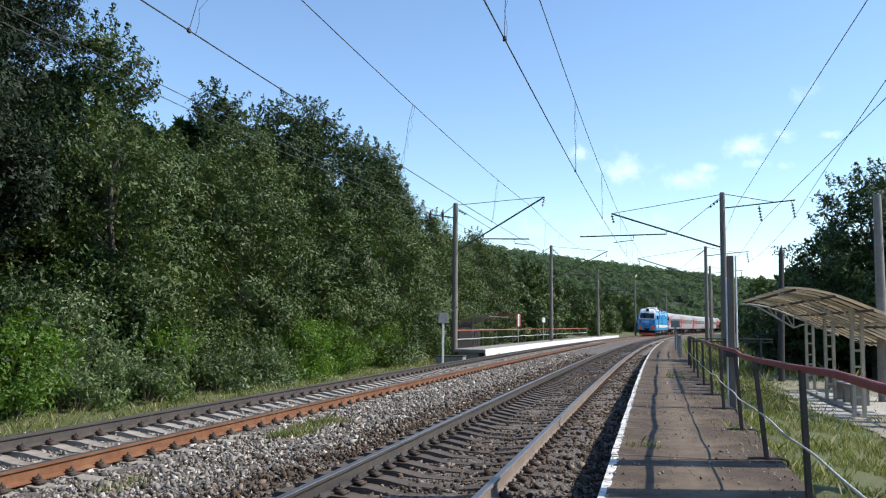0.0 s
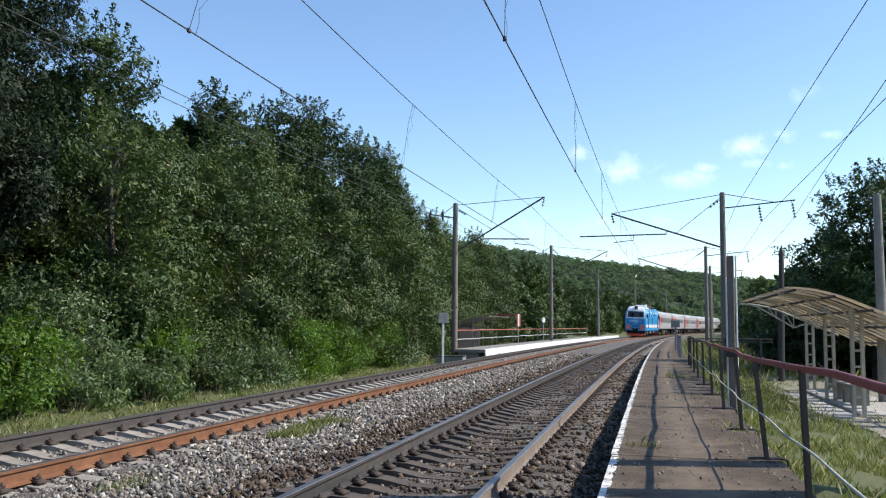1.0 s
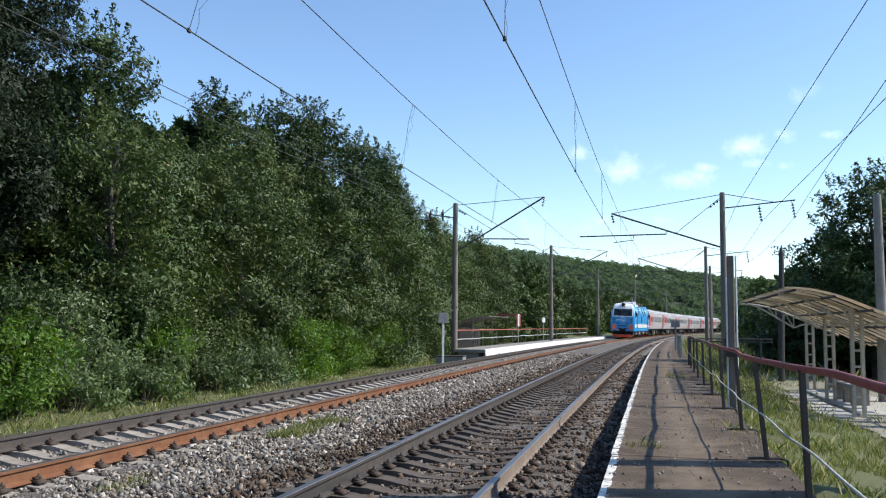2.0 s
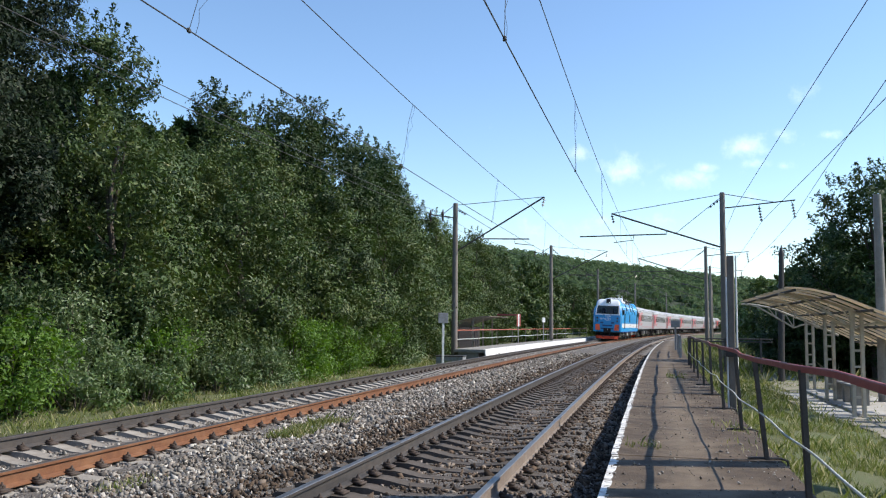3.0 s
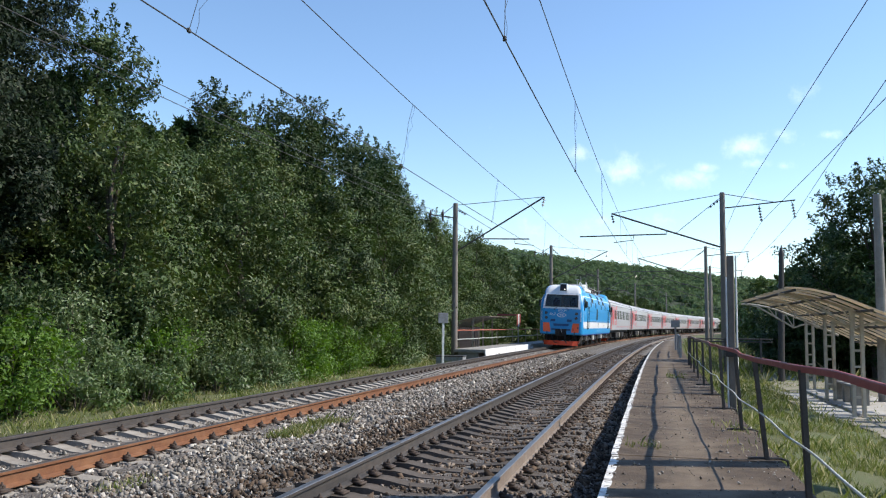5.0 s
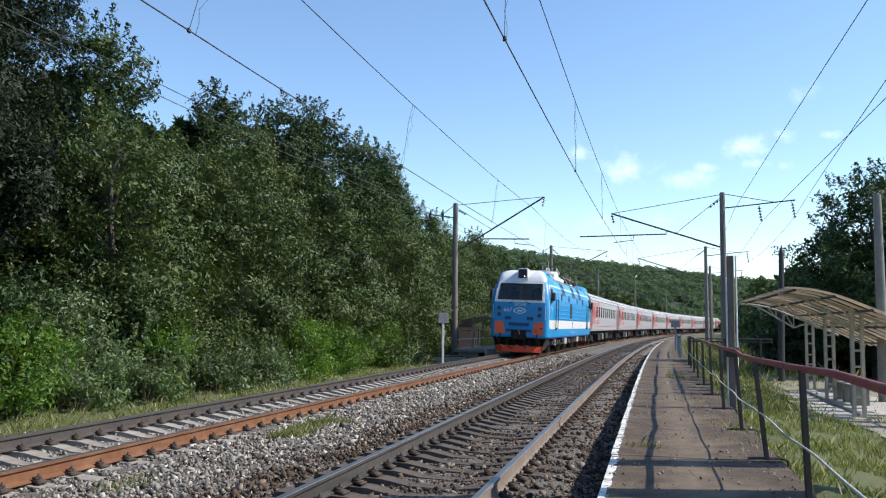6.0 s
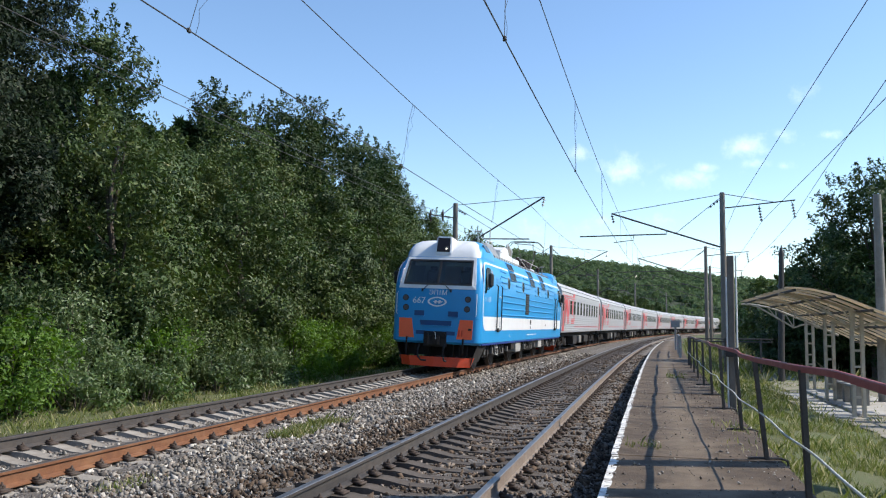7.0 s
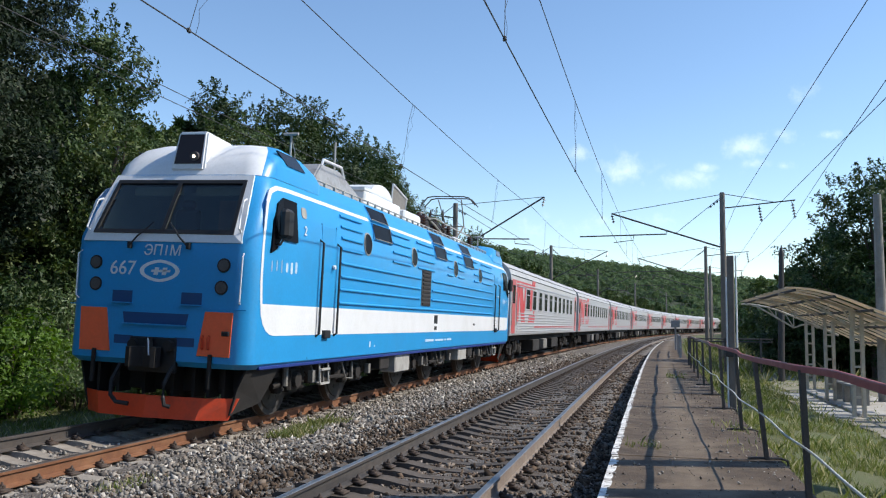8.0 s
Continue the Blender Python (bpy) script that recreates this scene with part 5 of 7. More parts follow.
def slice_pts(z, yf, w, rc, y1, n=6, rear=True):
    """Rounded rectangle in plan: front at yf, rear at y1, half width w."""
    out = []
    for cx, cy, a0 in ((w - rc, yf + rc, -90), (w - rc, y1 - rc, 0), (-w + rc, y1 - rc, 90), (-w + rc, yf + rc, 180)):
        for k in range(n + 1):
            a = radians(a0 + 90 * k / n)
            out.append(Vector((cx + rc * math.cos(a), cy + rc * math.sin(a), z)))
    return out


def loft(bm, slices, cap_bottom=True, cap_top=True):
    rows = [[bm.verts.new(p) for p in sl] for sl in slices]
    k = len(rows[0])
    for a, b in zip(rows, rows[1:]):
        for j in range(k):
            bm.faces.new((a[j], a[(j + 1) % k], b[(j + 1) % k], b[j]))
    if cap_bottom:
        bm.faces.new(rows[0][::-1])
    if cap_top:
        bm.faces.new(rows[-1])
    return bm


def plate(bm, pts, push, thick, mi=0):
    """Extruded polygon: pts in 3D, pushed out along push by thick."""
    push = Vector(push).normalized()
    lo = [bm.verts.new(Vector(p) - push * 0.01) for p in pts]
    hi = [bm.verts.new(Vector(p) + push * thick) for p in pts]
    fs = [bm.faces.new(hi), bm.faces.new(lo[::-1])]
    n = len(pts)
    for j in range(n):
        fs.append(bm.faces.new((lo[j], lo[(j + 1) % n], hi[(j + 1) % n], hi[j])))
    for f in fs:
        f.material_index = mi
    bmesh.ops.recalc_face_normals(bm, faces=fs)
    return bm


def ring_plate(outer, inner, push, thick):
    """A flat frame between two outlines, pushed out by thick."""
    bm = bmesh.new()
    push = Vector(push).normalized()
    rows = [[bm.verts.new(p + push * d) for p in k] for k, d in ((outer, -0.01), (outer, thick), (inner, thick), (inner, -0.01))]
    n = len(outer)
    for a, b in zip(rows, rows[1:] + rows[:1]):
        for j in range(n):
            bm.faces.new((a[j], a[(j + 1) % n], b[(j + 1) % n], b[j]))
    bmesh.ops.recalc_face_normals(bm, faces=bm.faces)
    return bm


def fr(x, z):
    """Point on the cab's front face."""
    return (x, lv(z, 1), z)


def sd(y, z, side=1):
    """Point on the body's side."""
    return (side * lv(z, 2), y, z)


def front_plate(quad, thick, bm=None):
    return plate(bm or bmesh.new(), [fr(*q) for q in quad], (0, -1, 0.0), thick)


def rounded(x0, x1, z0, z1, r=0.05, n=3):
    out = []
    for cx, cz, a0 in ((x1 - r, z1 - r, 0), (x0 + r, z1 - r, 90), (x0 + r, z0 + r, 180), (x1 - r, z0 + r, 270)):
        for k in range(n + 1):
            a = radians(a0 + 90 * k / n)
            out.append((cx + r * math.cos(a), cz + r * math.sin(a)))
    return out


def side_plate(y0, y1, z0, z1, thick, r=0.05, side=1, bm=None):
    return plate(bm or bmesh.new(), [sd(y, z, side) for y, z in rounded(y0, y1, z0, z1, r)], (side, 0, 0.0), thick)


def disc_pts(c, r, n=20):
    return [(c[0] + r * math.cos(2 * math.pi * k / n), c[1] + r * math.sin(2 * math.pi * k / n)) for k in range(n)]


def text_mesh(body, size, mat, shear=0.0):
    cu = bpy.data.curves.new("lettering", "FONT")
    cu.body, cu.size, cu.extrude, cu.shear = body, size, 0.004, shear
    cu.align_x = "CENTER"
    o = bpy.data.objects.new("lettering", cu)
    scene.collection.objects.link(o)
    bpy.context.view_layer.update()
    me = bpy.data.meshes.new_from_object(o.evaluated_get(bpy.context.evaluated_depsgraph_get()))
    bpy.data.objects.remove(o)
    me.materials.clear()
    me.materials.append(mat)
    return me


def wheelset(name, r, parent, y, spread=0.79):
    bm = bmesh.new()
    for sx in (-1, 1):
        cone(bm, (sx * (spread + 0.06), 0, 0), (sx * (spread - 0.06), 0, 0), r, r, 28)
        cone(bm, (sx * (spread - 0.06), 0, 0), (sx * (spread - 0.085), 0, 0), r + 0.03, r + 0.03, 28)
        cone(bm, (sx * (spread + 0.06), 0, 0), (sx * (spread + 0.085), 0, 0), r * 0.86, r * 0.84, 28)
        cone(bm, (sx * (spread + 0.06), 0, 0), (sx * (spread + 0.13), 0, 0), r * 0.3, r * 0.26, 16)
        for k in range(8):
            a = k * math.pi / 4
            box(bm, (sx * (spread + 0.075), math.cos(a) * r * 0.55, math.sin(a) * r * 0.55), (0.035, 0.07, 0.07))
    cone(bm, (-spread, 0, 0), (spread, 0, 0), 0.09, 0.09, 12)
    return part(name, bm, M["tyre"], parent, "worn steel wheelset", pose(0, y, r))


WHEELS = []


def tilt_at(x, y, z, dy, dz, deg):
    """A point dy, dz off (x, y, z), turned about x."""
    a = radians(deg)
    return Vector((x, y + dy * math.cos(a) - dz * math.sin(a), z + dy * math.sin(a) + dz * math.cos(a)))


def build_loco():
    L = thing("locomotive", "blue electric locomotive with white stripe and orange front panels", "locomotive")
    bm = bmesh.new()
    loft(bm, [slice_pts(z, yf, w, rc, LEN - yf) for z, yf, w, rc in LV])
    # the windscreen opening: the flat front faces between the sill and the roof
    hole = [f for f in bm.faces if 2.9 < f.calc_center_median().z < 3.8 and f.calc_center_median().y < 0.6 and abs(f.calc_center_median().x) < 0.05]
    bmesh.ops.delete(bm, geom=hole, context="FACES_ONLY")
    ob = part("body", bm, M["blue"], L, smooth=True)
    ob.data.set_sharp_from_angle(angle=radians(35))
    # driver's cab behind the windscreen
    bm = bmesh.new()
    lo = [bm.verts.new(q) for q in ((-1.24, 0.06, 2.55), (1.24, 0.06, 2.55), (1.24, 2.3, 2.55), (-1.24, 2.3, 2.55))]
    hi = [bm.verts.new(q) for q in ((-1.1, 0.60, 3.84), (1.1, 0.60, 3.84), (1.1, 2.3, 3.84), (-1.1, 2.3, 3.84))]
    for k in (1, 2, 3):
        bm.faces.new((hi[k], hi[(k + 1) % 4], lo[(k + 1) % 4], lo[k]))
    bm.faces.new(lo); bm.faces.new(hi[::-1])
    cab = part("cab_interior", bm, M["cab_paint"], L, "dim grey-green driver's cab")
    bm = bmesh.new()
    plate(bm, [(1.2, 0.16, 2.80), (1.2, 0.42, 2.96), (1.2, 0.78, 2.94), (1.2, 0.80, 2.56), (1.2, 0.16, 2.56)], (-1, 0, 0), 2.4)
    part("desk", bm, M["rubber"], cab, "dark driver's desk")
    for x in (-0.62, 0.62):
        bm = bmesh.new()
        box(bm, (x, 1.45, 2.85), (0.5, 0.5, 0.12), bevel=0.04)
        box(bm, (x, 1.70, 3.15), (0.48, 0.12, 0.62), bevel=0.05)
        box(bm, (x, 1.70, 3.54), (0.28, 0.09, 0.16), bevel=0.04)
        part("driver_seat", bm, M["rubber"], cab)
        bm = bmesh.new(); box(bm, (x * 0.9, 0.72, 3.62), (0.9, 0.03, 0.14), bevel=0.01)
        part("sun_visor", bm, M["cab_paint"], cab)
    bm = bmesh.new(); box(bm, (0.0, 2.26, 3.1), (0.7, 0.04, 1.2), bevel=0.01)
    part("cab_door", bm, M["weathered"], cab)
    # cab roof hoods, white above, blue cheeks
    for end in (0, 1):
        bm = bmesh.new()
        hs = [(3.87, 0.555, 1.365, 0.34, 2.95), (4.06, 0.65, 1.36, 0.38, 3.0), (4.2, 0.77, 1.33, 0.42, 2.82), (4.36, 0.95, 1.26, 0.45, 2.42), (4.47, 1.2, 1.10, 0.42, 2.02), (4.52, 1.45, 0.86, 0.30, 1.85)]
        loft(bm, [slice_pts(z, yf, w, rc, y1, 6) for z, yf, w, rc, y1 in hs])
        bm.faces.ensure_lookup_table()
        for k, f in enumerate(bm.faces):
            f.material_index = 0 if k >= 28 * (len(hs) - 1) or k % 28 in (27, 0, 1, 2, 24, 25, 26) else 1
        m = pose(0, 0, 0) if not end else pose(0, LEN, 0, 0, 0, 180)
        ob = part("cab_roof", bm, [M["loco_white"], M["blue"]], L, "white cab roof hood", m, smooth=True)
        ob.data.set_sharp_from_angle(angle=radians(40))
        for sx in (-1, 1):
            bm = bmesh.new()
            plate(bm, [(sx * 1.34, 1.36, 4.15), (sx * 1.34, 2.06, 4.15), (sx * 1.262, 1.80, 4.36), (sx * 1.262, 1.10, 4.355)], (sx, 0, 0.35), 0.02)
            part("roof_light", bm, M["glass_dark"], ob, "small dark roof window")
        # headlamp housing
        bm = bmesh.new()
        loft(bm, [[Vector(p) for p in ((-0.30, 0.56, 3.94), (0.30, 0.56, 3.94), (0.30, 1.8, 3.94), (-0.30, 1.8, 3.94))], [Vector(p) for p in ((-0.26, 0.69, 4.60), (0.26, 0.69, 4.60), (0.24, 1.55, 4.56), (-0.24, 1.55, 4.56))]])
        bmesh.ops.bevel(bm, geom=list(bm.edges), offset=0.03, segments=2, affect="EDGES")
        hl = part("headlamp_housing", bm, M["loco_white"], L, "white headlamp housing", m)
        bm = bmesh.new()
        plate(bm, [(-0.235, 0.578, 4.05), (0.235, 0.578, 4.05), (0.215, 0.682, 4.54), (-0.215, 0.682, 4.54)], (0, -1, 0.25), 0.012)
        part("lens", bm, M["lens"], hl, "dark glazed headlamp")
        bm = bmesh.new()
        cone(bm, (0.12, 0.66, 4.18), (0.12, 0.555, 4.165), 0.075, 0.075, 18)
        part("reflector", bm, M["lamp_dim"], hl, "round headlamp reflector")
        bm = bmesh.new()
        cone(bm, (0.12, 0.62, 4.17), (0.12, 0.548, 4.165), 0.026, 0.026, 16)
        part("bulb", bm, M["glow"] if not end else M["grey_box"], hl, "glowing headlight")
        # windshield: white surround and black gasket as open frames, two clear panes behind a middle bar
        rim = lambda k, d: [Vector(fr(*q)) + Vector((0, d, 0)) for q in k]
        outer = [(-1.35, 2.75), (1.35, 2.75), (1.31, 3.2), (1.21, 3.85), (-1.21, 3.85), (-1.31, 3.2)]
        mid = [(-1.20, 2.87), (1.20, 2.87), (1.175, 3.2), (1.13, 3.76), (-1.13, 3.76), (-1.175, 3.2)]
        inner = [(-1.145, 2.93), (1.145, 2.93), (1.12, 3.2), (1.08, 3.70), (-1.08, 3.70), (-1.12, 3.2)]
        ws = part("windshield_surround", ring_plate(rim(outer, 0), rim(mid, 0), (0, -1, 0.2), 0.022), M["loco_white"], L, "white windshield surround", m)
        part("gasket", ring_plate(rim(mid, -0.01), rim(inner, -0.01), (0, -1, 0.4), 0.028), M["rubber"], ws, "black windshield gasket")
        bm = bmesh.new()
        plate(bm, rim([(-0.035, 2.9), (0.035, 2.9), (0.035, 3.3), (0.035, 3.73), (-0.035, 3.73), (-0.035, 3.3)], -0.01), (0, -1, 0.4), 0.028)
        part("middle_bar", bm, M["rubber"], ws)
        for sx in (-1, 1):
            bm = bmesh.new()
            q = [(sx * 0.03, 2.9), (sx * 1.16, 2.9), (sx * 1.13, 3.3), (sx * 1.09, 3.73), (sx * 0.03, 3.73), (sx * 0.03, 3.3)]
            plate(bm, rim(q, -0.012), (0, -1, 0.4), 0.002)
            pane = part("windshield", bm, M["glass_dark"] if end else M["windscreen"], ws, "clear windshield over a dim cab")
            pane.visible_shadow = False
            bm = bmesh.new()
            tube(bm, [(sx * 0.50, -0.06, 2.68), (sx * 0.36, -0.075, 2.82), (sx * 0.22, -0.02, 2.96)], 0.014, 6)
            tube(bm, [(sx * 0.14, 0.0, 3.05), (sx * 0.30, -0.04, 2.87)], 0.010, 5)
            box(bm, (sx * 0.50, -0.04, 2.69), (0.05, 0.06, 0.10))
            part("wiper", bm, M["rubber"], ws)
            bm = bmesh.new()
            tube(bm, [(sx * 1.30, 0.06, 2.92), (sx * 1.30, -0.01, 2.96), (sx * 1.26, 0.15, 3.40), (sx * 1.25, 0.26, 3.44)], 0.016, 6)
            part("grab_rail", bm, M["loco_white"], ws)
            bm = bmesh.new()
            tube(bm, [(sx * 1.37, 0.02, 1.86), (sx * 1.39, -0.03, 1.9), (sx * 1.40, -0.03, 2.55), (sx * 1.38, 0.04, 2.6)], 0.013, 6)
            part("grab_rail", bm, M["loco_white"], L, "", m)
            for z in (2.42, 2.09):
                bm = bmesh.new()
                plate(bm, [fr(*q) for q in disc_pts((sx * (1.09 if z > 2.2 else 1.07), z), 0.105)], (0, -1, 0), 0.016)
                plate(bm, [fr(*q) for q in disc_pts((sx * (1.09 if z > 2.2 else 1.07), z), 0.085)], (0, -1, 0), 0.022, 1)
                part("marker_lamp", bm, [M["underframe"], M["lamp_dim"]], L, "dark round marker lamp", m)
            # orange corner panels with small fittings
            a = [(sx * 0.84, 1.73), (sx * 1.29, 1.73), (sx * 1.27, 1.08), (sx * 0.74, 1.08)]
            pn = part("corner_panel", front_plate(a, 0.02), M["loco_orange"], L, "bright orange corner panel", m)
            if sx > 0:
                bm = bmesh.new(); box(bm, (1.2, -0.035, 1.42), (0.12, 0.04, 0.07), bevel=0.01)
                part("latch", bm, M["rubber"], pn)
                bm = bmesh.new(); 
                for xh in (0.83, 0.93):
                    tube(bm, [(xh, -0.02, 1.19), (xh, -0.05, 1.2), (xh, -0.05, 1.36), (xh, -0.02, 1.37)], 0.022, 6)
                part("handle", bm, M["plow_red"], pn)
            # flat plates; the shade inside each recess is put into a darker blue
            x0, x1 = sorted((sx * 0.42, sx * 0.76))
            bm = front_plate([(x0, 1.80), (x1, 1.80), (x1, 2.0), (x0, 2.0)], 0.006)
            gr = part("step_recess", bm, M["recess"], L, "flat footstep recess, its shade coloured dark blue", m)
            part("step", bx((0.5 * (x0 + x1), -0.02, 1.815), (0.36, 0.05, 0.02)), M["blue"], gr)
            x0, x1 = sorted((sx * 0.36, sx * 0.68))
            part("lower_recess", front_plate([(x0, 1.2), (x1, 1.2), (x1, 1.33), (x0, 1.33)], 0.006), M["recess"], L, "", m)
        # long recess as a flat plate too, shade painted by its colour
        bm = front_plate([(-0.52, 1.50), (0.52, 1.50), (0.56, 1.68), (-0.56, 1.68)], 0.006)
        gr = part("front_recess", bm, M["recess"], L, "flat recess across the front, its shade coloured dark blue", m)
        part("step", bx((0, -0.025, 1.505), (1.1, 0.06, 0.02)), M["blue"], gr)
        part("seam", front_plate([(-1.5, 1.765), (1.5, 1.765), (1.5, 1.78), (-1.5, 1.78)], 0.006), M["blue"], L, "", m)
        # coupler pocket, coupler, plough and front steps
        cp = part("coupler", bx((0, 0.02, 1.06), (0.80, 0.10, 0.52), 0.02), M["rubber"], L, "black automatic coupler in its pocket", m)
        bm = bmesh.new(); box(bm, (0, -0.02, 1.04), (0.24, 0.3, 0.26), bevel=0.04)
        plate(bm, [(-0.24, -0.32, 0.90), (-0.15, -0.36, 0.90), (-0.05, -0.18, 0.90), (0.12, -0.18, 0.90), (0.16, -0.30, 0.90), (0.22, -0.28, 0.90), (0.20, -0.1, 0.90), (0.12, 0.02, 0.90), (-0.14, 0.02, 0.90), (-0.22, -0.12, 0.90)], (0, 0, 1), 0.28)
        cone(bm, (-0.02, -0.08, 1.16), (-0.02, -0.08, 1.32), 0.07, 0.05, 10)
        part("head", bm, M["underframe"], cp, "grimy claw of the coupler")
        for xs in (-0.3, 0.3):
            bm = bmesh.new(); cone(bm, (xs, 0.0, 1.2), (xs, -0.1, 1.2), 0.09, 0.08, 12)
            part("socket", bm, M["underframe"], cp)
        for x, reach in ((-0.52, 0.30), (0.36, 0.12)):
            bm = bmesh.new(); tube(bm, [(x, -0.02, 0.9), (x - 0.02, -0.18, 0.66), (x + 0.02, -0.24, 0.46), (x + 0.4 * reach, -0.24, 0.36), (x + reach, -0.2, 0.34)], 0.032, 8)
            part("brake_hose", bm, M["rubber"], cp)
        bm = bmesh.new(); tube(bm, [(-0.02, -0.12, 1.30), (0.06, -0.22, 1.28), (0.08, -0.22, 1.06)], 0.013, 6)
        part("release_lever", bm, M["loco_white"], cp)
        bm = bmesh.new()
        box(bm, (0, 0.62, 0.70), (2.5, 0.2, 0.42), bevel=0.03)
        for x in (-1.1, -0.75, -0.3, 0.2, 0.55, 0.8, 1.05):
            box(bm, (x, 0.42, 0.68), (0.05, 0.3, 0.46))
        part("buffer_beam", bm, M["underframe"], L, "", m)
        bm = bmesh.new()
        pl = [(-1.32, 0.28), (-0.9, 0.02), (0, -0.06), (0.9, 0.02), (1.32, 0.28)]
        for (xa, ya), (xb, yb) in zip(pl, pl[1:]):
            k = 0.9
            plate(bm, [(xa * k, ya - 0.06, 0.15), (xb * k, yb - 0.06, 0.15), (xb, yb, 0.47), (xa, ya, 0.47)], (0, -1, 0), 0.02)
        part("plough", bm, M["plow_red"], L, "orange-red plough plate above the rails", m)
        for sx in (-1, 1):
            bm = bmesh.new()
            plate(bm, [(sx * 1.20, 0.20, 0.22), (sx * 1.30, 0.95, 0.35), (sx * 1.46, 1.25, 0.92), (sx * 1.42, 0.25, 0.92), (sx * 1.3, 0.2, 0.6)], (sx, 0, 0), 0.02)
            part("side_deflector", bm, M["underframe"], L, "dark skirt plate behind the plough", m)
            part("coupling_rod", bx((sx * 0.98, -0.05, 0.86), (0.05, 0.06, 0.5), 0.01), M["underframe"], L, "", m)
        # lettering: class and number, and an eye-shaped emblem
    tm = text_mesh("ЭП1М", 0.225, M["loco_white"], 0.12)
    part("lettering", tm, None, L, "white class lettering", pose(0.04, -0.006, 2.545, 90, 0, 0))
    tm = text_mesh("667", 0.30, M["loco_white"], 0.05)
    part("lettering", tm, None, L, "white running number", pose(-0.62, -0.006, 2.245, 90, 0, 0))
    bm = bmesh.new()
    n = 28
    eye = lambda k, a, b: (-0.07 + a * math.cos(2 * math.pi * k / n), 2.32 + b * math.sin(2 * math.pi * k / n) * (1 - 0.15 * abs(math.cos(2 * math.pi * k / n))))
    for k in range(n):
        q = [eye(k, 0.34, 0.17), eye(k + 1, 0.34, 0.17), eye(k + 1, 0.27, 0.125), eye(k, 0.27, 0.125)]
        plate(bm, [(x, 0, z) for x, z in q], (0, -1, 0), 0.005)
    for x0, x1, z0, z1 in ((-0.17, -0.10, 2.26, 2.37), (-0.03, 0.04, 2.26, 2.37), (-0.22, 0.10, 2.30, 2.335)):
        plate(bm, [(x0, 0, z0), (x1, 0, z0), (x1 + 0.02, 0, z1), (x0 + 0.02, 0, z1)], (0, -1, 0), 0.006)
    part("emblem", bm, M["loco_white"], L, "white eye-shaped emblem", pose(0.09, 0, -0.01))

    # ---- sides ----
    for side in (1, -1):
        # broad white stripe with a curved front, and the thin line that arches over the cab window
        bm = bmesh.new()
        prof = [(0.80, 1.40), (LEN - 0.62, 1.40), (LEN - 0.45, 1.5), (LEN - 0.42, 1.88), (0.31, 1.88)] + [(0.31 + 0.49 * (1 - math.cos(a)), 1.88 - 0.48 * math.sin(a)) for a in (0.35, 0.7, 1.0, 1.3)]
        plate(bm, [sd(y, z, side) for y, z in prof], (side, 0, 0), 0.004)
        part("stripe", bm, M["loco_white"], L, "broad white side stripe")
        for a0 in (0, 1):
            bm = bmesh.new()
            path = [(0.34, 1.87), (0.30, 2.2), (0.30, 2.7), (0.35, 3.1), (0.44, 3.42), (0.60, 3.62), (0.86, 3.71), (1.25, 3.73), (5.1, 3.73)]
            if a0:
                path = [(LEN - y, z) for y, z in path[:8]] + [(LEN - 3.6, 3.73)]
            for (ya, za), (yb, zb) in zip(path, path[1:]):
                d = Vector((0, yb - ya, zb - za)).normalized(); nn = Vector((0, -d.z, d.y)) * 0.035
                qs = [Vector((0, ya, za)) + nn, Vector((0, yb, zb)) + nn, Vector((0, yb, zb)) - nn, Vector((0, ya, za)) - nn]
                plate(bm, [sd(q.y, q.z, side) for q in qs], (side, 0, 0), 0.004)
            part("thin_stripe", bm, M["loco_white"], L, "thin white line over the cab window")
        for y0, y1 in ((6.5, 10.0), (11.4, 13.4), (14.75, 17.8)):
            part("thin_stripe", side_plate(y0, y1, 3.695, 3.765, 0.004, 0.01, side), M["loco_white"], L, "thin white line")
        # pressed beads
        for z in (1.98, 2.23, 2.47, 2.72, 2.98, 3.19, 3.40, 3.60):
            cuts = [(3.42, 17.8)]
            if 2.0 < z < 2.97:
                cuts = [(3.42, 8.72), (9.82, 17.8)]
            if z > 2.97:
                cuts = [(3.42, 4.55), (6.5, 7.85), (8.48, 10.0), (11.4, 12.05), (12.7, 13.4), (14.8, 15.42), (16.05, 17.8)]
            for y0, y1 in cuts:
                x = lv(z, 2)
                bm = bmesh.new(); sweep(bm, [(side * x, y0, z), (side * x, y1, z)], [(-0.035, -0.022), (0.032, -0.018), (0.035, 0.002), (0.012, 0.026), (-0.035, 0.03)])
                part("bead", bm, M["blue"], L)
        # doors with black grab rails and step
        for yd in (2.5, LEN - 3.18):
            dr = part("door", side_plate(yd + 0.02, yd + 0.66, 1.89, 3.32, 0.008, 0.06, side), M["blue"], L)
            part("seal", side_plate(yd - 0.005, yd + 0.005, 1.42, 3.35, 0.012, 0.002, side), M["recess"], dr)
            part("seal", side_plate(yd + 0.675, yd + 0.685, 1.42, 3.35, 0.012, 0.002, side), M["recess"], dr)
            for y in (yd - 0.06, yd + 0.74):
                bm = bmesh.new(); tube(bm, [(side * 1.55, y, 1.38), (side * 1.61, y, 1.42), (side * 1.61, y, 3.0), (side * 1.53, y, 3.05)], 0.022, 6)
                part("handrail", bm, M["rubber"], dr, "black handrail")
            bm = bmesh.new(); box(bm, (side * 1.575, yd + 0.56, 2.62), (0.04, 0.10, 0.06), bevel=0.01); cone(bm, (side * 1.57, yd + 0.52, 2.6), (side * 1.62, yd + 0.52, 2.6), 0.03, 0.03, 10)
